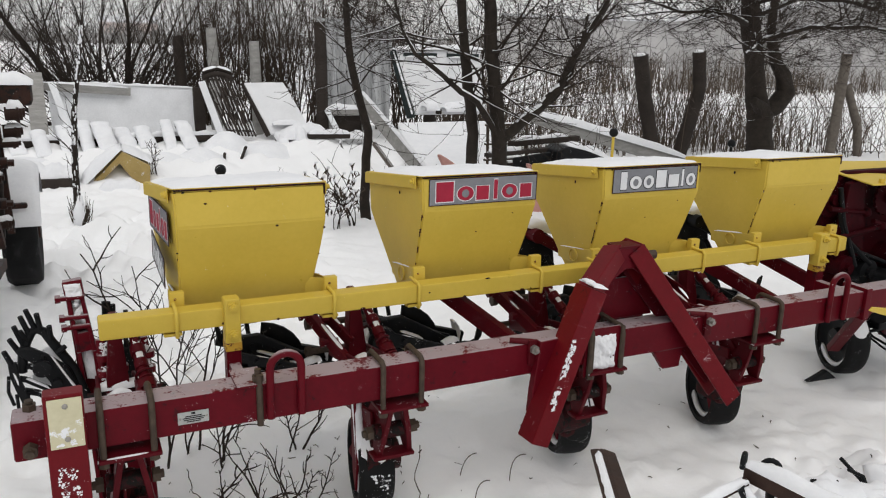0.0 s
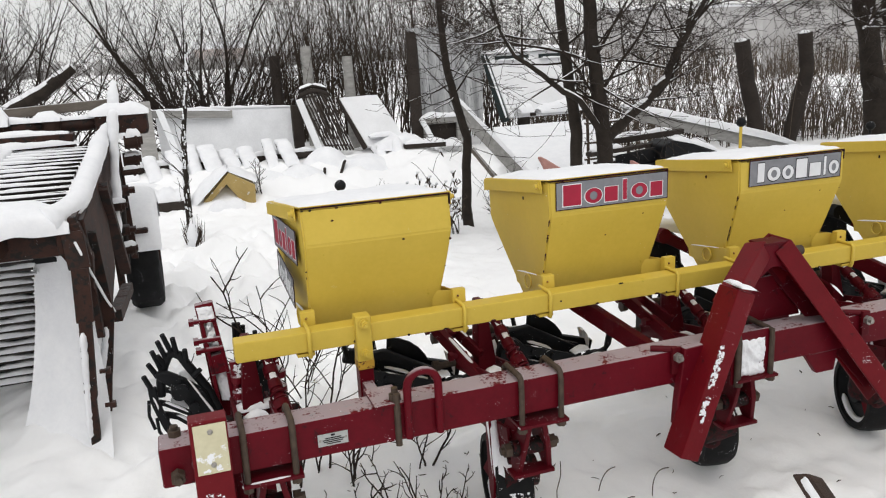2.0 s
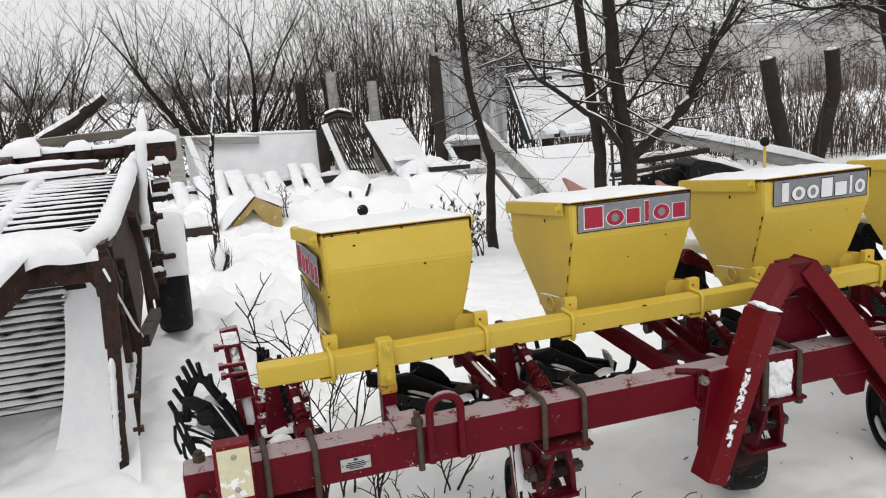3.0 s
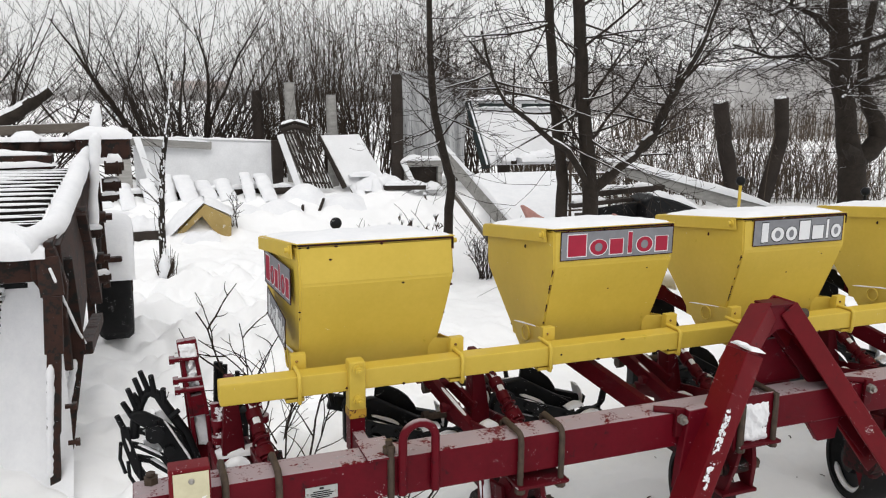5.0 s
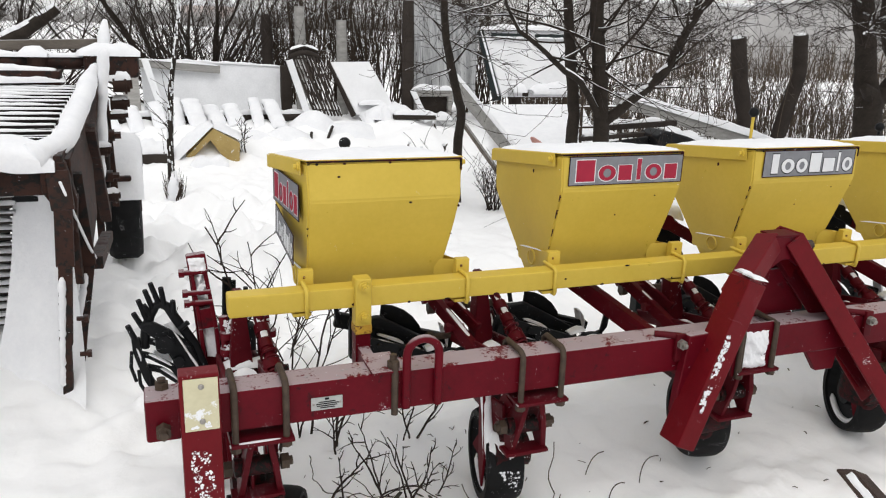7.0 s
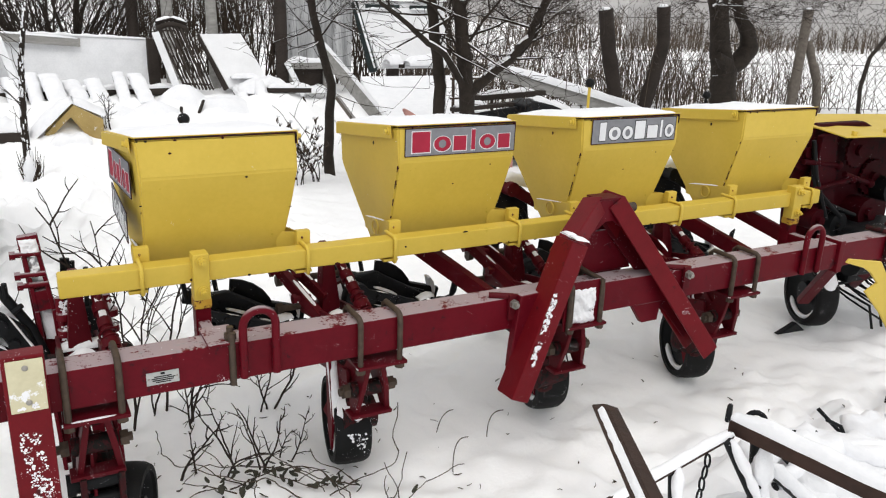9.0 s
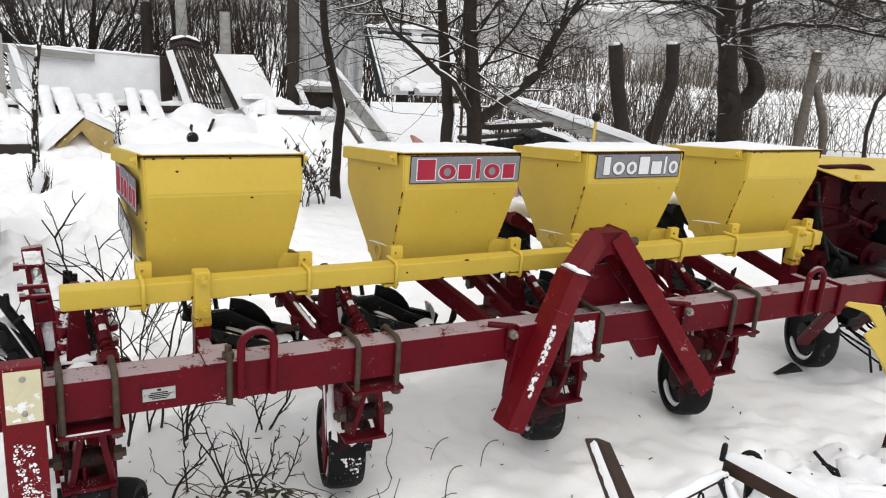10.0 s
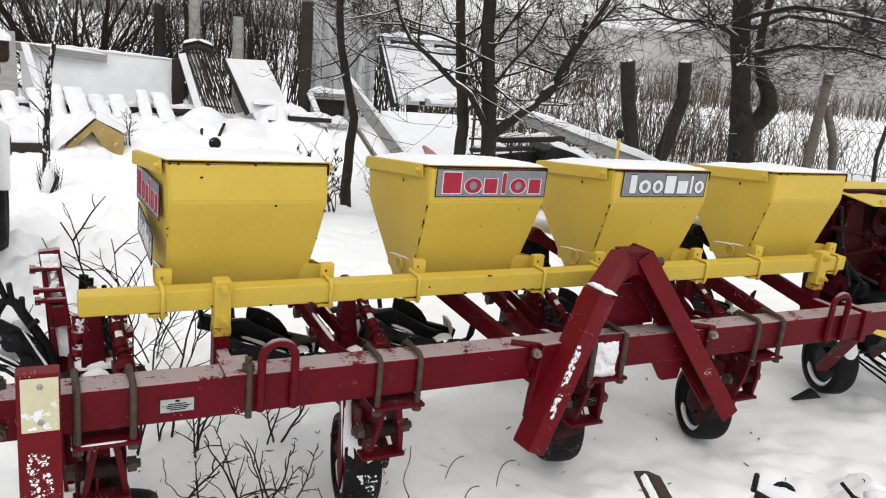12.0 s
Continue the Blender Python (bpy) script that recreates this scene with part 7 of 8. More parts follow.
def grow(store, snow, p, d, length, r, depth, rg, bend=0.25, split=3, up=0.12, thin=0.62, snow_min=0.012, seg0=7, step=0.14):
    """One limb and, from it, its branches; fills store with rods and snow with the caps on level limbs."""
    n = max(3, int(length / step) + 1)
    pts, rad = [Vector(p)], [r]
    d = Vector(d).normalized()
    for i in range(n):
        d = (d + Vector((rg.uniform(-1, 1), rg.uniform(-1, 1), rg.uniform(-0.8, 0.9) * 0.8)) * bend * 0.4 + Vector((0, 0, up * 0.3))).normalized()
        pts.append(pts[-1] + d * (length / n))
        rad.append(max(0.0016, r * (1 - (0.55 if depth else 0.7) * (i + 1) / n)))
    seg = seg0 if r > 0.03 else 5 if r > 0.012 else 4 if r > 0.006 else 3
    sweep(pts, rad, seg, *store)
    if snow is not None and r > snow_min:
        for a, b, ra in zip(pts, pts[1:], rad):
            if abs((b - a).normalized().z) < 0.7:
                sweep([a + Vector((0, 0, ra * 0.75)), b + Vector((0, 0, ra * 0.75))], ra * 0.5, 5, *snow)
    if depth == 0:
        return
    for k in range(split):
        t = rg.uniform(0.25, 1.0) if k else 1.0
        i = min(n, max(1, int(t * n)))
        side = Vector((rg.uniform(-1, 1), rg.uniform(-1, 1), rg.uniform(-0.5, 0.7))).normalized()
        nd = (d * 0.7 + side * rg.uniform(0.5, 1.0)).normalized()
        grow(store, snow, pts[i], nd, length * rg.uniform(0.5, 0.85), max(0.0022, rad[i] * thin * rg.uniform(0.8, 1.1)), depth - 1, rg, bend * 1.1, split, up, thin, snow_min, seg0, step)


def crown(t, lines, seed, low=0.4, y_pull=(-1, 0.6)):
    """Twigs all along limb lines: each (line, count, length, radius, depth)."""
    rg = random.Random(seed)
    store, snow = ([], []), ([], [])
    for line, cnt, ln, r, dep in lines:
        for i in range(cnt):
            k = rg.uniform(low, 1.0) * (len(line) - 1) * 0.999
            a, b = Vector(line[int(k)]), Vector(line[int(k) + 1])
            grow(store, snow, a.lerp(b, k - int(k)), (rg.uniform(-1, 1), rg.uniform(*y_pull), rg.uniform(-0.45, 0.8)), ln * rg.uniform(0.5, 1.15), r * rg.uniform(0.6, 1.1), dep, rg, 0.34, 3, 0.04, 0.62, 0.0065, 7, 0.08)
    raw("crown", *store, M_TWIG, t, "bare dark twigs")["kind"] = "stuff"
    if snow[0]:
        raw("twig_snow", *snow, M_SNOW, t)["kind"] = "stuff"


def limb_set(t, limbs):
    for nm, pts, rr, capped in limbs:
        pts = [Vector(p) for p in pts]
        fine, fr_ = [], []
        for i in range(len(pts) - 1):
            for k in range(4):
                q = pts[i].lerp(pts[i + 1], k / 4)
                fine.append(q + 0.012 * Vector((noise.noise(q * 6), noise.noise(q * 6 + Vector((7, 0, 0))), noise.noise(q * 6 + Vector((0, 7, 0))))))
                fr_.append((rr[i] + (rr[i + 1] - rr[i]) * k / 4) * (1 + 0.1 * noise.noise(q * 11)))
        fine.append(pts[-1])
        fr_.append(rr[-1])
        ob = raw(nm, *sweep(fine, fr_, 10), M_BARK, t, "dark rough bark")
        if capped:
            v, f = [], []
            for i in range(len(fine) - 1):
                if abs((fine[i + 1] - fine[i]).normalized().z) < 0.9 and noise.noise(fine[i] * 5) > -0.35:
                    sweep([fine[i] + Vector((0, -0.002, fr_[i] * 0.62)), fine[i + 1] + Vector((0, -0.002, fr_[i + 1] * 0.62))], fr_[i] * 0.68, 6, v, f)
            if v:
                raw("limb_snow", v, f, M_SNOW, ob)["kind"] = "stuff"


# apple tree behind the hoppers: two stems and two low limbs
tr = thing("apple_tree", (2.72, 5.4, GZ), "bare apple tree with forked dark limbs and snow on them", "tree", "bare trees")
main = [(2.74, 5.4, 0), (2.73, 5.4, 0.5), (2.71, 5.4, 0.88), (2.66, 5.4, 1.2), (2.63, 5.42, 1.45), (2.6, 5.45, 2.0), (2.54, 5.5, 2.9)]
right = [(2.71, 5.39, 0.86), (2.8, 5.36, 0.93), (2.91, 5.34, 1.03), (3.02, 5.33, 1.1), (3.15, 5.32, 1.24), (3.3, 5.32, 1.53), (3.51, 5.34, 1.83), (3.7, 5.4, 2.2)]
right2 = [(3.0, 5.33, 1.1), (3.12, 5.36, 1.13), (3.26, 5.38, 1.28), (3.36, 5.4, 1.5), (3.42, 5.42, 1.75)]
left = [(2.7, 5.39, 0.88), (2.6, 5.36, 1.0), (2.49, 5.34, 1.13), (2.36, 5.33, 1.2), (2.23, 5.33, 1.31), (2.02, 5.34, 1.44), (1.93, 5.36, 1.61), (1.86, 5.4, 1.9)]
back = [(2.52, 5.5, 0), (2.54, 5.5, 0.5), (2.55, 5.5, 0.9), (2.5, 5.5, 1.2), (2.46, 5.5, 1.5), (2.4, 5.52, 2.1), (2.36, 5.55, 2.8)]
limb_set(tr, [("trunk", main, [0.065, 0.058, 0.056, 0.05, 0.047, 0.042, 0.03], False), ("second_stem", back, [0.05, 0.045, 0.042, 0.038, 0.034, 0.03, 0.022], False), ("limb", right, [0.042, 0.038, 0.035, 0.033, 0.03, 0.027, 0.024, 0.019], True), ("limb", right2, [0.02, 0.018, 0.015, 0.012, 0.009], True), ("limb", left, [0.026, 0.023, 0.021, 0.019, 0.017, 0.013, 0.011, 0.008], True)])
crown(tr, [(right, 14, 0.5, 0.01, 3), (right2, 8, 0.45, 0.009, 3), (left, 8, 0.36, 0.01, 2), (main, 22, 0.75, 0.012, 3), (back, 16, 0.65, 0.011, 3)], 21, 0.42)

# thin young tree
tr = thing("young_tree", (2.1, 6.6, GZ), "slender crooked young tree with dark bark", "tree", "bare trees")
yt = [(2.13, 6.6, 0), (2.11, 6.6, 0.22), (2.13, 6.6, 0.5), (2.14, 6.6, 0.8), (2.04, 6.6, 1.15), (1.99, 6.6, 1.4), (1.955, 6.6, 1.7), (1.93, 6.6, 2.4)]
limb_set(tr, [("trunk", yt, [0.05, 0.042, 0.038, 0.036, 0.033, 0.03, 0.027, 0.02], False)])
crown(tr, [(yt, 22, 0.5, 0.008, 3)], 5, 0.5)

# big old tree by the fence with a swollen fork
tr = thing("old_tree", (7.15, 7.2, GZ), "thick old tree with a swollen fork and bare branches", "tree", "bare trees")
ot = [(7.2, 7.2, 0), (7.19, 7.2, 0.45), (7.12, 7.2, 0.8), (7.02, 7.2, 1.05), (6.95, 7.2, 1.4), (6.83, 7.2, 1.75), (6.76, 7.2, 2.1), (6.6, 7.2, 3.0)]
bulge = [(7.14, 7.17, 0.82), (7.3, 7.15, 0.92), (7.41, 7.13, 1.05), (7.36, 7.13, 1.22), (7.22, 7.14, 1.4), (7.12, 7.16, 1.6), (7.1, 7.18, 1.9), (7.2, 7.2, 2.5)]
l1 = [(6.8, 7.2, 1.78), (6.4, 7.0, 1.85), (5.9, 6.8, 1.9), (5.3, 6.6, 1.86), (4.8, 6.5, 1.95)]
l2 = [(6.9, 7.2, 1.6), (7.4, 6.9, 1.78), (8.0, 6.7, 1.8), (8.6, 6.5, 1.72), (9.2, 6.4, 1.75)]
l3 = [(6.78, 7.2, 2.0), (6.9, 6.6, 2.15), (7.1, 6.1, 2.1), (7.3, 5.6, 2.0)]
l4 = [(6.76, 7.2, 2.1), (6.2, 7.0, 2.3), (5.6, 6.7, 2.35), (5.0, 6.3, 2.2)]
l5 = [(6.9, 7.2, 1.9), (7.5, 7.2, 2.1), (8.3, 7.2, 2.1), (9.2, 7.2, 1.95), (10.0, 7.2, 1.9)]
l6 = [(6.85, 7.2, 1.7), (6.4, 6.7, 1.65), (6.0, 6.3, 1.55), (5.6, 6.0, 1.5)]
limb_set(tr, [("trunk", ot, [0.17, 0.155, 0.145, 0.115, 0.11, 0.11, 0.1, 0.08], False), ("swollen_fork", bulge, [0.1, 0.11, 0.105, 0.09, 0.07, 0.055, 0.05, 0.035], False), ("stub", [(7.05, 7.12, 0.88), (6.93, 7.08, 0.94), (6.85, 7.05, 0.98)], [0.08, 0.06, 0.04], False)]
         + [("limb", l, [0.03, 0.025, 0.02, 0.016, 0.011][: len(l)], True) for l in (l1, l2, l3, l4, l5, l6)])
crown(tr, [(l1, 28, 0.7, 0.009, 4), (l2, 28, 0.7, 0.009, 4), (l3, 20, 0.65, 0.009, 4), (l4, 24, 0.7, 0.009, 4), (l5, 28, 0.75, 0.009, 4), (l6, 18, 0.55, 0.008, 4), (ot, 8, 0.6, 0.009, 3)], 8, 0.25)

# sapling in the yard
tr = thing("sapling", (-0.08, 7.15, GZ), "thin upright sapling with frost along its stem", "sapling")
sap = [(-0.09, 7.15, 0), (-0.08, 7.15, 0.5), (-0.05, 7.15, 0.95), (0.03, 7.15, 1.4), (0.06, 7.15, 1.65)]
raw("stem", *sweep(sap, [0.03, 0.025, 0.021, 0.014, 0.006], 8), M_BARK, tr)
rg = random.Random(3)
store = ([], [])
for i in range(20):
    k = rg.uniform(0.3, 3.9)
    a = Vector(sap[int(k)]).lerp(Vector(sap[int(k) + 1]), k % 1)
    grow(store, None, a, (rg.uniform(-1, 1), rg.uniform(-1, 1), rg.uniform(0.2, 1)), rg.uniform(0.06, 0.22), 0.004, 1, rg, 0.3, 2)
raw("crown", *store, M_TWIG, tr)["kind"] = "stuff"
v, f = [], []
for i in range(120):
    k = rg.uniform(0.1, 3.6)
    a = Vector(sap[int(k)]).lerp(Vector(sap[int(k) + 1]), k % 1)
    an = rg.uniform(3.4, 6.0)
    rr = 0.026 - 0.005 * k
    c = a + Vector((rr * math.cos(an), rr * math.sin(an), 0))
    sweep([c, c + Vector((0, 0, rg.uniform(0.01, 0.05)))], rg.uniform(0.004, 0.008), 5, v, f)
raw("frost", v, f, M_SNOW, tr)["kind"] = "stuff"
v, f = [], []
for i in range(90):
    an = rg.uniform(0, 6.28)
    p = Vector((-0.07 + 0.07 * math.cos(an) * rg.random(), 7.1 + 0.06 * math.sin(an), rg.uniform(0.0, 0.12)))
    sweep([p, p + Vector((rg.uniform(-0.05, 0.05), rg.uniform(-0.05, 0.02), rg.uniform(0.05, 0.22)))], [rg.uniform(0.003, 0.008), 0.002], 4, v, f)
raw("dry_tuft", v, f, M_STEM, tr)["kind"] = "stuff"
raw("tuft_snow", *sweep([(-0.1, 7.04, 0.06), (-0.08, 7.03, 0.17), (-0.06, 7.04, 0.3)], [0.03, 0.045, 0.015], 9), M_SNOW, tr)


def bush(x, y, n, h, spread, seed, label="dense bare bush of long thin dark shoots", material=None, r=0.012, depth=2, up=0.1, bend=0.16, base=0.2, side_len=(0.1, 0.28)):
    t = thing("bush", (x, y, GZ), label, "bush", "bare bushes")
    rg = random.Random(seed)
    main_, twigs = ([], []), ([], [])
    for i in range(n):
        a = rg.uniform(0, 2 * math.pi)
        s = spread * math.sqrt(rg.random())
        d = Vector((math.cos(a) * s, math.sin(a) * s * 0.7, 1)).normalized()
        p = Vector((x + rg.uniform(-base, base), y + rg.uniform(-0.2, 0.2), 0))
        ln, rr = h * rg.uniform(0.6, 1.0), r * rg.uniform(0.5, 1.3)
        m = 12
        pts, rad = [p], [rr]
        for k in range(m):
            d = (d + Vector((rg.uniform(-1, 1), rg.uniform(-1, 1), rg.uniform(-1, 1))) * bend * 0.35 + Vector((0, 0, up * 0.2))).normalized()
            pts.append(pts[-1] + d * ln / m)
            rad.append(max(0.002, rr * (1 - 0.85 * (k + 1) / m)))
        sweep(pts, rad, 5 if rr > 0.012 else 4, *main_)
        for k in range(rg.randint(4, 9) + (4 if depth > 2 else 0)):
            i2 = rg.randint(3, m)
            side = Vector((rg.uniform(-1, 1), rg.uniform(-1, 1), rg.uniform(-0.1, 0.9))).normalized()
            grow(twigs, None, pts[i2], (d * 0.8 + side).normalized(), ln * rg.uniform(*side_len), max(0.0025, rad[i2] * 0.55), depth - 1, rg, 0.2, 3, 0.08, 0.6)
    raw("stem_mass", *main_, material or M_TWIG, t)["kind"] = "stuff"
    raw("crown", *twigs, material or M_TWIG, t)["kind"] = "stuff"
    return t


bush(0.4, 11.6, 78, 2.8, 2.1, 31, r=0.02, up=0.12, bend=0.42, base=0.2, side_len=(0.2, 0.45))
bush(0.4, 11.7, 8, 3.0, 0.9, 51, "old many-stemmed bush with thick dark stems", r=0.042, bend=0.4, base=0.25, side_len=(0.25, 0.5))
bush(-1.9, 12.2, 38, 2.8, 1.5, 32, r=0.022, bend=0.4, base=0.35, side_len=(0.2, 0.4))
bush(-3.1, 12.8, 38, 2.8, 1.4, 33, r=0.024, bend=0.4, base=0.4, side_len=(0.2, 0.4))
for i, (x, y, n, h) in enumerate(((1.35, 11.4, 22, 2.6), (1.7, 11.2, 34, 2.7), (2.1, 11.0, 36, 2.8), (2.5, 10.9, 36, 2.8), (3.0, 10.8, 30, 2.8), (3.5, 10.9, 26, 2.7), (4.2, 11.0, 26, 2.6), (5.0, 11.0, 24, 2.2), (5.8, 11.2, 22, 2.0))):
    bush(x, y, int(n * (1.0 if x < 2.4 else 1.3)), h, 0.34, 40 + i, "thicket of upright thin brown shoots", M_STEM, 0.013, base=0.3)

sh = thing("shrub", (2.3, 6.25, GZ), "low dark twiggy shrub in the snow", "shrub")
rg = random.Random(61)
store = ([], [])
for i in range(16):
    a = rg.uniform(0, 6.28)
    grow(store, None, (2.3 + rg.uniform(-0.05, 0.05), 6.25 + rg.uniform(-0.05, 0.05), 0.05), (math.cos(a) * 0.55, math.sin(a) * 0.55, 1), rg.uniform(0.16, 0.36), 0.006, 2, rg, 0.25, 3, 0.05)
raw("stem_mass", *store, M_TWIG, sh)["kind"] = "stuff"

# fallen trunk lodged in the hedge
lg = thing("fallen_tree", (-1.6, 11.0, GZ), "thick broken trunk leaning in the hedge, snow on its back", "log")
lt_ = [(-2.3, 10.9, 0.7), (-1.9, 10.9, 1.0), (-1.5, 10.95, 1.2), (-1.12, 11.0, 1.48)]
limb_set(lg, [("trunk", lt_, [0.09, 0.085, 0.08, 0.06], True), ("prop_trunk", [(-2.0, 11.0, 0), (-2.02, 11.0, 0.6), (-2.05, 10.95, 1.25)], [0.1, 0.09, 0.07], False)])

# reeds and brush along the fence


def fence_xy(s):
    return Vector((5.6 + s, 9.85 - 0.38 * s + 0.008 * s * s, 0))


rg = random.Random(77)
v, f = [], []
for i in range(1000):
    s = rg.uniform(-1.2, 6.5) * rg.uniform(0.5, 1.0)
    c = fence_xy(s)
    x, y = c.x + rg.uniform(-0.2, 0.2), c.y + rg.uniform(-0.3, 1.4)
    h = rg.uniform(0.3, 1.3) * (1.0 if s < 3 else 0.75)
    dx, dy = rg.uniform(-0.22, 0.22), rg.uniform(-0.1, 0.1)
    p = Vector((x, y, GZ - 0.02))
    pts = [p, p + Vector((dx * 0.3, dy * 0.3, h * 0.4)), p + Vector((dx, dy, h * 0.75)), p + Vector((dx * 2, dy * 2, h))]
    sweep(pts, [0.0055, 0.005, 0.004, 0.002], 3, v, f)
    for k in range(rg.randint(1, 6)):
        q = pts[1].lerp(pts[3], rg.random())
        sweep([q, q + Vector((rg.uniform(-0.18, 0.18), rg.uniform(-0.1, 0.1), rg.uniform(0.0, 0.16)))], [0.003, 0.0015], 3, v, f)
br = raw("brush", v, f, M_REED)
tagged(br, "dry grey-brown reeds and brush along the wire fence", "brush", kind="stuff")

# ---- wire fence ----
fe = thing("wire_fence", (8.5, 8.8, GZ), "rusty chain-link fence with leaning wooden posts", "fence")
FP = [([(7.12, 9.0, 0), (7.09, 9.0, 0.3), (6.9, 9.0, 0.9), (6.79, 9.0, 1.41)], 0.1), ([(7.55, 8.95, 0), (7.62, 8.95, 0.3), (7.8, 8.95, 0.98), (7.73, 8.95, 1.47)], 0.095), ([(9.6, 8.2, 0), (9.63, 8.2, 0.5), (9.67, 8.2, 1.5)], 0.07), ([(10.2, 8.2, 0), (10.1, 8.2, 0.5), (9.74, 8.2, 1.1)], 0.06), ([(10.3, 7.6, 0), (10.22, 7.6, 0.5), (10.3, 7.6, 0.9), (10.6, 7.6, 1.2), (11.0, 7.6, 1.3)], 0.028), ([(4.2, 9.95, 0), (4.2, 9.95, 0.7), (4.18, 9.95, 1.5)], 0.08), ([(3.05, 10.6, 0), (3.03, 10.6, 1.6)], 0.08)]
for pts, r in FP:
    fine = []
    for a, b in zip(pts, pts[1:]):
        fine += [Vector(a).lerp(Vector(b), k / 4) for k in range(4)]
    fine.append(Vector(pts[-1]))
    v, f = sweep(fine, [r * (1 + 0.12 * noise.noise(p * 7)) for p in fine], 10)
    po = raw("post", v, f, M_WOOD if 9.5 < pts[0][0] < 10.25 else M_DARKWOOD, fe, "leaning wooden fence post")
    x1, y1, h = pts[-1]
    raw("post_snow", *sweep([(x1, y1, h - 0.02), (x1, y1, h + 0.03)], [r * 0.9, r * 0.45], 10), M_SNOW, po)
v, f = [], []
cell, hh = 0.135, 1.35
for i in range(int(7.0 / cell)):
    for sgn in (1, -1):
        pts = []
        for k in range(int(hh / cell * 2) + 1):
            s = i * cell + sgn * (cell / 2) * (k % 2)
            p = fence_xy(s)
            pts.append((p.x, p.y + 0.004 * sgn + 0.03 * noise.noise(Vector((s * 2, k * 0.1, 0))), GZ + 0.03 + k * cell / 2))
        sweep(pts, 0.0044, 3, v, f)
raw("chain_link", v, f, M_WIRE, fe, "chain-link wire netting")["kind"] = "stuff"
for z in (0.12, 0.75, 1.32):
    wire("strand", [tuple(fence_xy(s) + Vector((0, 0, z + 0.01 * math.sin(s * 3)))) for s in np.arange(0, 7.0, 0.3)], 0.004, M_WIRE, fe)

# ---- distance ----
w_ = thing("boundary_wall", (26, 22, 0), "long grey concrete wall across the snowy field", "wall")
for k in range(2):
    for i in range(7 if k == 0 else 6):
        x, y = (18.6 + 2.6 * i, 22.3 - 0.25 * i) if k == 0 else (23.0 + 2.6 * i, 42.0)
        top = 2.3 + 0.118 * (x - 18.6) if k == 0 else 2.9
        bm = B()
        plate(bm, [(x, y, -0.1), (x + 2.58, y - 0.24 * (1 - k), -0.1), (x + 2.58, y - 0.24 * (1 - k), top + 0.305 * (1 - k)), (x, y, top)], (0, 1, 0), 0.15, 0.01)
        pn = part("panel", bm, M_WALL, w_)
        bm = B()
        beam(bm, (x, y + 0.05, top + 0.07), (x + 2.6, y + 0.05 - 0.25 * (1 - k), top + 0.07 + 0.305 * (1 - k)), 0.4, 0.15, 0.05)
        part("coping", bm, M_ROOF, pn, "snow-covered coping")
rg = random.Random(44)
v, f = [], []
for i in range(900):
    x = rg.uniform(13, 34)
    y = 21.0 - 0.1 * (x - 18) + rg.uniform(-1.6, 0.6) + (8 if rg.random() < 0.25 else 0)
    h = rg.uniform(0.3, 1.1) * (1.3 if x < 22 else 0.9)
    p = Vector((x, y, 0))
    q = p + Vector((rg.uniform(-0.25, 0.25), 0, h))
    sweep([p, p.lerp(q, 0.6) + Vector((rg.uniform(-0.1, 0.1), 0, 0)), q], [0.014, 0.011, 0.004], 3, v, f)
    for k in range(3):
        a = p.lerp(q, rg.uniform(0.3, 1))
        sweep([a, a + Vector((rg.uniform(-0.3, 0.3), rg.uniform(-0.1, 0.1), rg.uniform(0, 0.3)))], [0.008, 0.003], 3, v, f)
wb = raw("wall_brush", v, f, M_REED)
tagged(wb, "dry brown brush along the foot of the concrete wall", "brush", kind="stuff")


def house(x, y, w, d, h, roof_h, label, windows):
    t = thing("house", (x, y, 0), label, "house", "far houses")
    bm = B()
    box(bm, (x - w / 2, y, 0), (x + w / 2, y + d, h), 0)
    part("wall", bm, M_BRICK, t)
    bm = B()
    plate(bm, [(x - w / 2 - 0.3, y - 0.4, h), (x + w / 2 + 0.3, y - 0.4, h), (x + w / 2 + 0.3, y + d / 2, h + roof_h), (x - w / 2 - 0.3, y + d / 2, h + roof_h)], (0, 0.3, 1), 0.15, 0)
    plate(bm, [(x - w / 2 - 0.3, y + d + 0.4, h), (x + w / 2 + 0.3, y + d + 0.4, h), (x + w / 2 + 0.3, y + d / 2, h + roof_h), (x - w / 2 - 0.3, y + d / 2, h + roof_h)], (0, -0.3, 1), 0.15, 0)
    part("roof", bm, M_ROOF, t)
    for i in range(windows):
        wx = x - w / 2 + w * (i + 0.5) / windows
        bm = B()
        box(bm, (wx - 0.5, y - 0.05, 1.0), (wx + 0.5, y + 0.02, 2.3), 0)
        part("window", bm, M_PANE, t)


house(19.0, 260, 16, 8, 3.4, 2.0, "far pale pink plastered house with a snowy roof", 0)
# far hedge line, the haze of distance put into its pale colour
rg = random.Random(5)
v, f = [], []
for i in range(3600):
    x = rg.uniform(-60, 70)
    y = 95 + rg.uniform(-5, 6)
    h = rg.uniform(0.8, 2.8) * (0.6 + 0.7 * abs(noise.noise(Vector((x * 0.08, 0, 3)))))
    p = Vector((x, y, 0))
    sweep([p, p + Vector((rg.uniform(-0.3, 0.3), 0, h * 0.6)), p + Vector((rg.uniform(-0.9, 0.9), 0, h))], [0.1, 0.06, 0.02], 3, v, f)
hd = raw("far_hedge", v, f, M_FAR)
tagged(hd, "bare hedge at the far field edge, haze painted as pale grey", "hedge", kind="stuff")

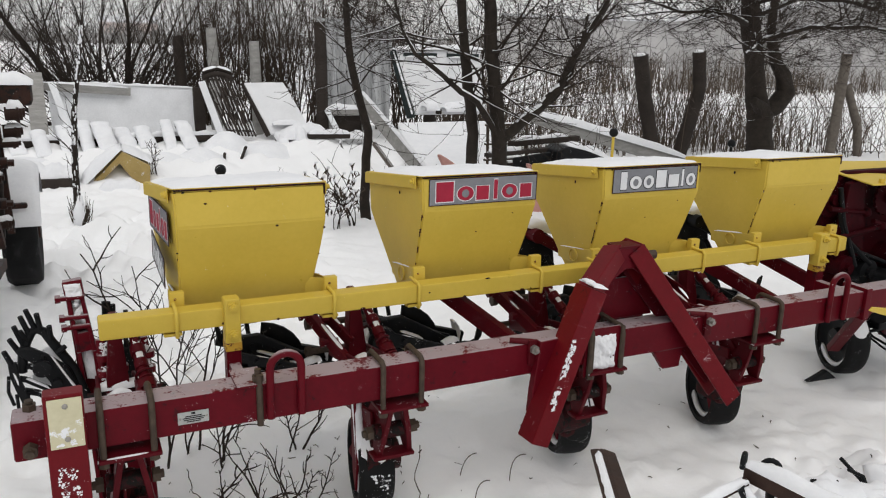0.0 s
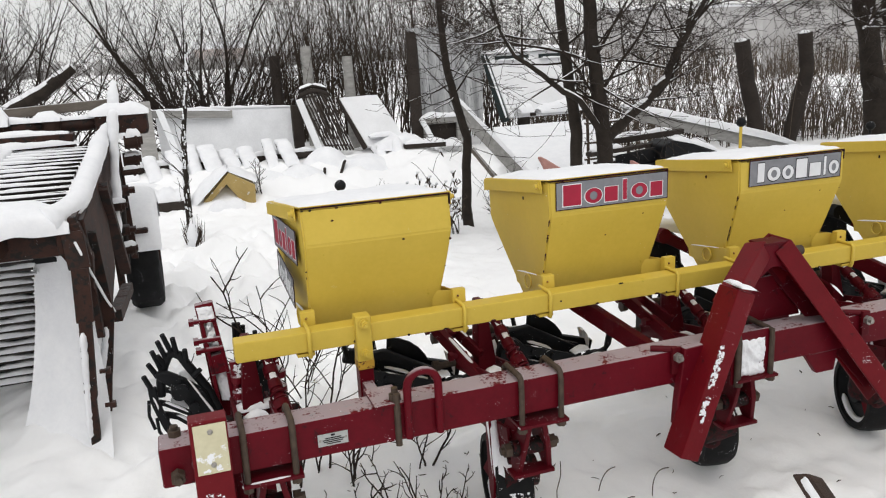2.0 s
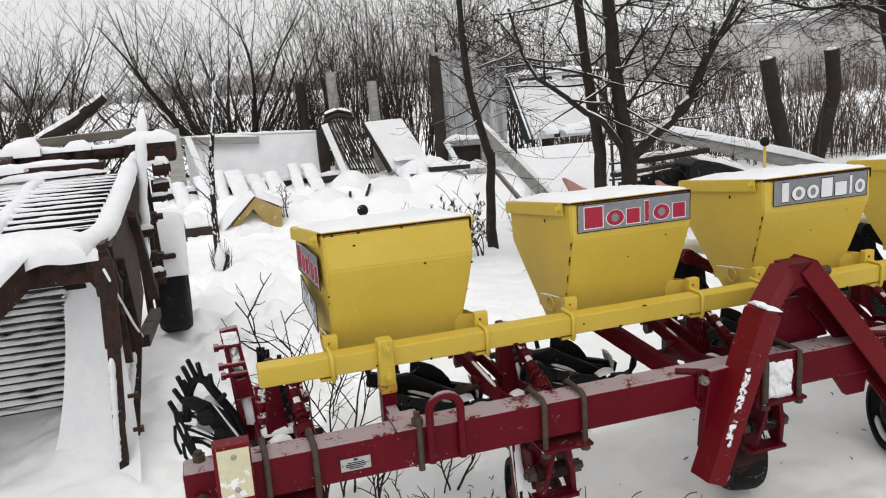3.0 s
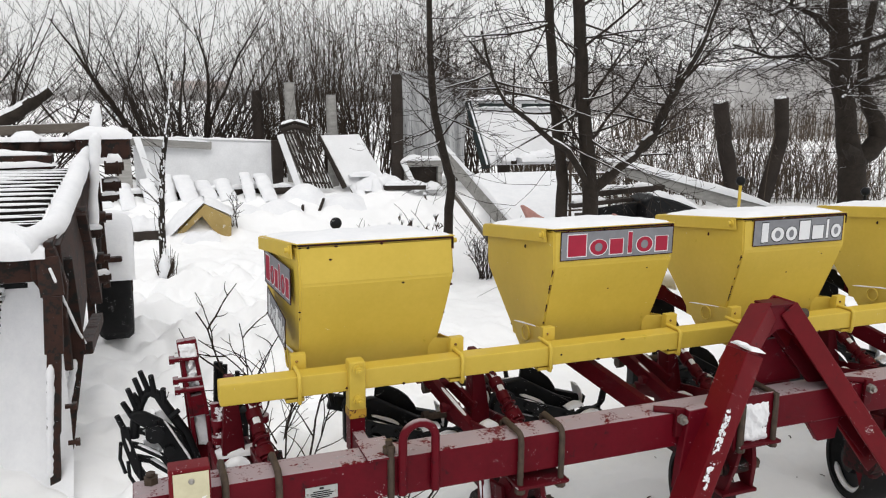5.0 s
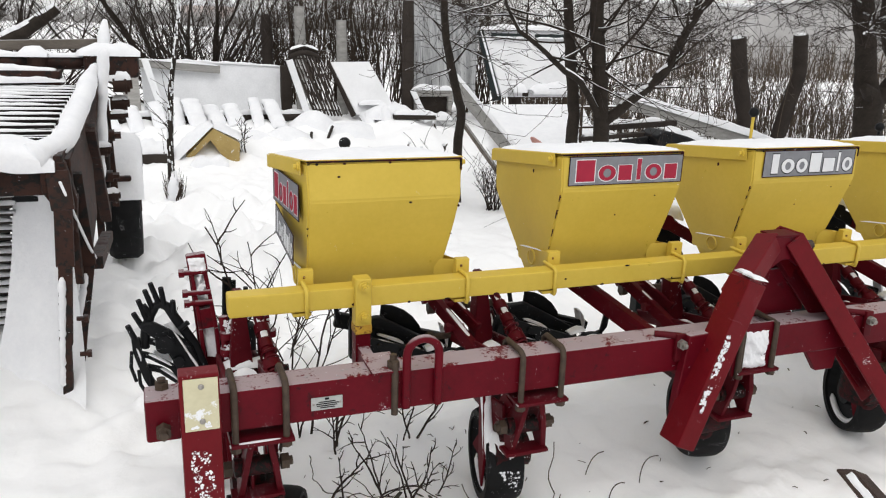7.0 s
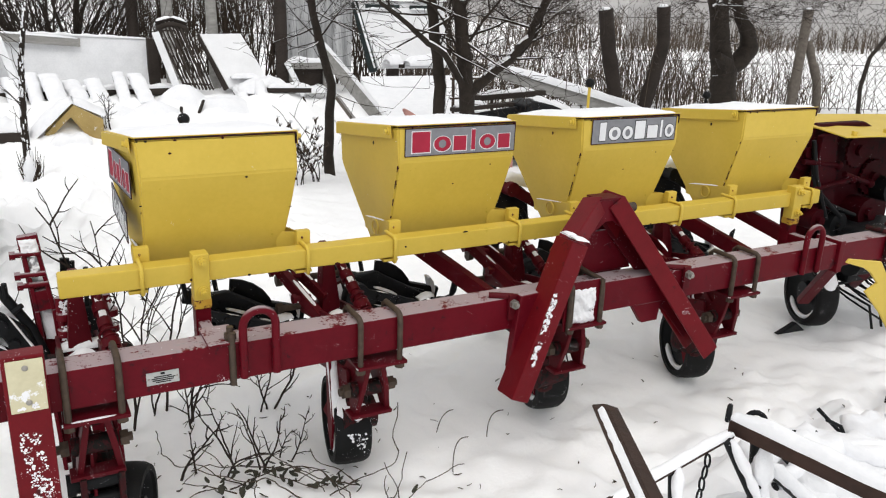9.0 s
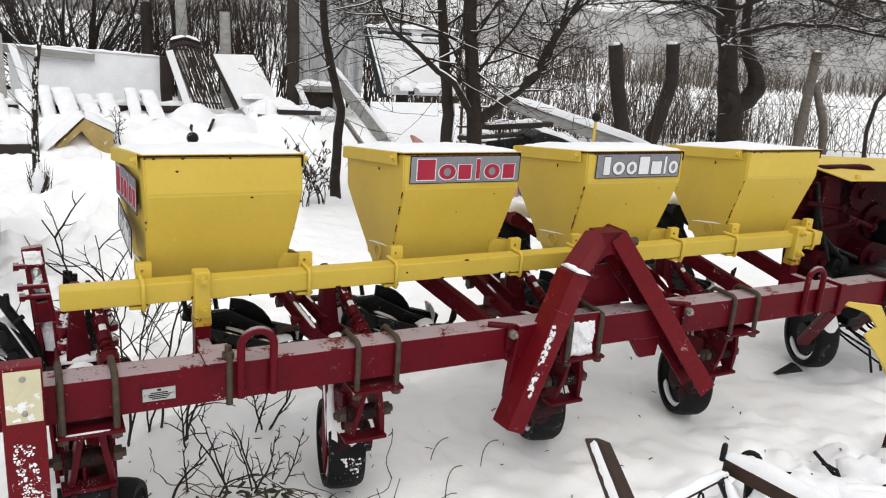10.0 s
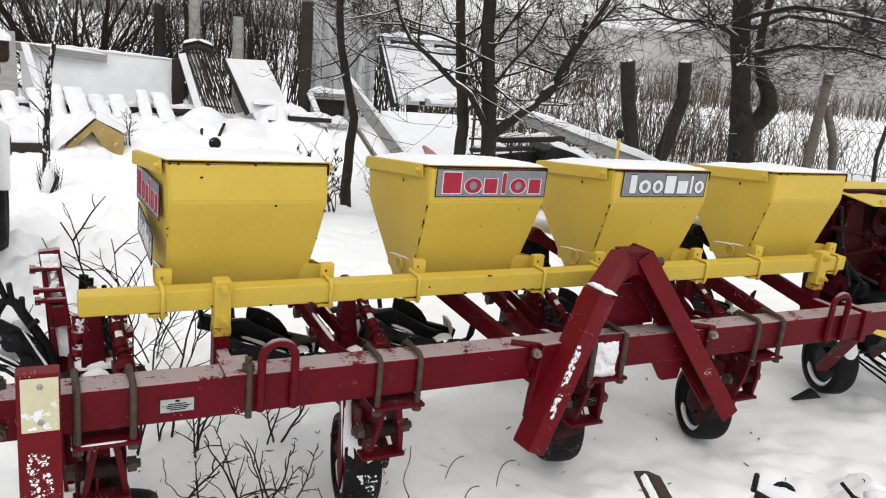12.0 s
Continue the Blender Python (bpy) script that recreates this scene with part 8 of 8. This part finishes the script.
# ---- weeds and twigs in the near snow ----
def weed(x, y, n, h, seed, spread=0.35, r=0.0026, leafy=False):
    """A dry weed: a few curved stems with side twigs set alternately along them."""
    t = thing("dead_weed", (x, y, GZ), "bare dry branching weed in the snow" if not leafy else "dry weed with curled frosty leaves", "weed", "dead weeds")
    rg = random.Random(seed)
    store, leaves, frost = ([], []), ([], []), ([], [])

    def stem(p, d, ln, rr, level):
        m = 12 if level == 0 else 7
        curl = Vector((rg.uniform(-1, 1), rg.uniform(-1, 1), rg.uniform(-0.3, 0.5))) * rg.uniform(0.4, 1.4)
        pts = [Vector(p)]
        d = Vector(d).normalized()
        for k in range(m):
            d = (d + curl / m + 0.17 * Vector((rg.uniform(-1, 1), rg.uniform(-1, 1), rg.uniform(-1, 1)))).normalized()
            pts.append(pts[-1] + d * ln / m)
        sweep(pts, [rr * (1 - 0.6 * k / m) for k in range(m + 1)], 5, *store)
        if leafy and level:
            q = pts[-1]
            sweep([q, q + Vector((rg.uniform(-0.02, 0.02), 0, -0.025)), q + Vector((rg.uniform(-0.03, 0.03), 0, -0.05))], [0.003, 0.008, 0.002], 5, *leaves)
            if rg.random() < 0.6:
                sweep([q + Vector((-0.008, 0, 0.004)), q + Vector((0.012, 0, 0.004))], 0.011, 5, *frost)
        if level > 1:
            return
        side = 1
        for k in range(3 if level == 0 else 2, m, rg.choice((1, 2)) if level == 0 else 3):
            side = -side
            dd = (pts[k] - pts[k - 1]).normalized()
            w = dd.cross(Vector((rg.uniform(-0.4, 0.4), 1, rg.uniform(-0.3, 0.3)))).normalized() * side
            if rg.random() < 0.75:
                stem(pts[k], dd * 0.75 + w * rg.uniform(0.4, 0.8), ln * rg.uniform(0.22, 0.42) * (1.15 - 0.5 * k / m), rr * 0.62, level + 1)

    for i in range(n):
        d = (rg.uniform(-1, 1) * spread, rg.uniform(-1, 1) * spread * 0.7, 1)
        stem((x + rg.uniform(-0.03, 0.03), y + rg.uniform(-0.03, 0.03), ground_z(x, y) - 0.02), d, h * rg.uniform(0.6, 1.1), r * rg.uniform(0.7, 1.2), 0)
    raw("stem", *store, M_TWIG, t)["kind"] = "stuff"
    if leafy:
        raw("leaf", *leaves, M_STEM, t)["kind"] = "stuff"
        raw("leaf_frost", *frost, M_SNOW, t)["kind"] = "stuff"


for x, y, n, h, s in ((0.34, 2.6, 3, 0.33, 1), (0.22, 2.68, 2, 0.24, 2), (0.44, 2.6, 3, 0.28, 3), (0.3, 3.0, 3, 0.4, 4), (0.1, 3.05, 2, 0.95, 5), (0.02, 3.3, 2, 0.7, 6), (0.14, 3.35, 2, 0.75, 18), (0.22, 3.6, 3, 0.5, 14), (0.52, 2.66, 2, 0.18, 15), (0.2, 3.1, 3, 0.75, 17), (1.92, 6.35, 5, 0.75, 7), (1.78, 6.3, 4, 0.6, 8), (1.5, 6.9, 5, 0.45, 9), (0.62, 8.3, 4, 0.35, 10), (0.55, 3.0, 3, 0.35, 12), (-0.05, 2.05, 3, 0.2, 13)):
    weed(x, y, n, h, s, 0.4, 0.0046 if y < 5 else 0.0045, 1.7 < x < 2.0)
# low tangled stalks under the beam
for x, y, s in ((0.42, 2.5, 31), (0.58, 2.42, 32), (0.3, 2.5, 33), (0.68, 2.2, 34)):
    t = thing("fallen_stalk", (x, y, GZ), "tangle of fallen dry stalks and leaves", "weed", "fallen stalks")
    rg = random.Random(s)
    store = ([], [])
    for i in range(3):
        grow(store, None, (x + rg.uniform(-0.1, 0.1), y + rg.uniform(-0.05, 0.05), ground_z(x, y) + 0.01), (rg.uniform(-1, 1), rg.uniform(-0.4, 0.4), rg.uniform(0.05, 0.35)), rg.uniform(0.1, 0.3), 0.0028, 1, rg, 0.8, 2, -0.02, 0.7, step=0.022)
    raw("stalk", *store, M_STEM, t)["kind"] = "stuff"
    for i in range(22):
        lx, ly = x + 0.02 + rg.gauss(0, 0.05), y + rg.gauss(0, 0.03)
        ln, tw = rg.uniform(0.008, 0.02), rg.uniform(0, 6.28)
        bm = B()
        bmesh.ops.create_icosphere(bm, subdivisions=2, radius=1.0, matrix=Matrix.Translation((lx, ly, ground_z(lx, ly) + rg.uniform(0.0, 0.05))) @ Euler((rg.uniform(-1.2, 1.2), rg.uniform(-0.9, 0.9), tw)).to_matrix().to_4x4() @ Matrix.Diagonal((ln, ln * rg.uniform(0.3, 0.6), 0.002, 1)))
        for v_ in bm.verts:
            v_.co += Vector((0, 0, 0.006 * noise.noise(v_.co * 60)))
        part("dry_leaf", bm, M_LEAF, t)
# bent grass stems
for i, (x, y, lean, h) in enumerate(((0.98, 2.35, 0.03, 0.15), (1.2, 2.5, 0.03, 0.12), (0.95, 1.95, 0.02, 0.18), (1.05, 2.6, 0.04, 0.1))):
    t = thing("grass_stem", (x, y, GZ), "single bent dry grass stem in the snow", "grass stem", "grass stems")
    wire("stem", [(x + lean * s_ * s_ + 0.03 * s_ ** 4, y + 0.01 * math.sin(3 * s_ + i), GZ - 0.02 + h * 1.5 * (s_ - 0.42 * s_ ** 3)) for s_ in np.linspace(0, 0.95, 14)], 0.0017, M_STEM, t, "", 5)
rg = random.Random(9)
v, f = [], []
for i in range(150):
    x, y = rg.uniform(-0.1, 2.6), rg.uniform(1.8, 3.4)
    if rg.random() < 0.4:
        x, y = rg.uniform(0.0, 1.0), rg.uniform(2.2, 3.0)
    z = ground_z(x, y)
    a = rg.uniform(0, 6.28)
    ln = rg.uniform(0.006, 0.03)
    p = Vector((x, y, z + 0.001))
    w1 = rg.uniform(0.0008, 0.0022)
    sweep([p, p + Vector((math.cos(a) * ln * 0.5, math.sin(a) * ln * 0.5, rg.uniform(0, 0.008))), p + Vector((math.cos(a + 0.2) * ln, math.sin(a + 0.2) * ln, rg.uniform(0, 0.008)))], [w1, w1 * 1.2, 0.001], 4, v, f)
lt = raw("litter", v, f, M_STEM)
tagged(lt, "scattered dry leaf bits and stem ends on the snow", "litter", kind="stuff")
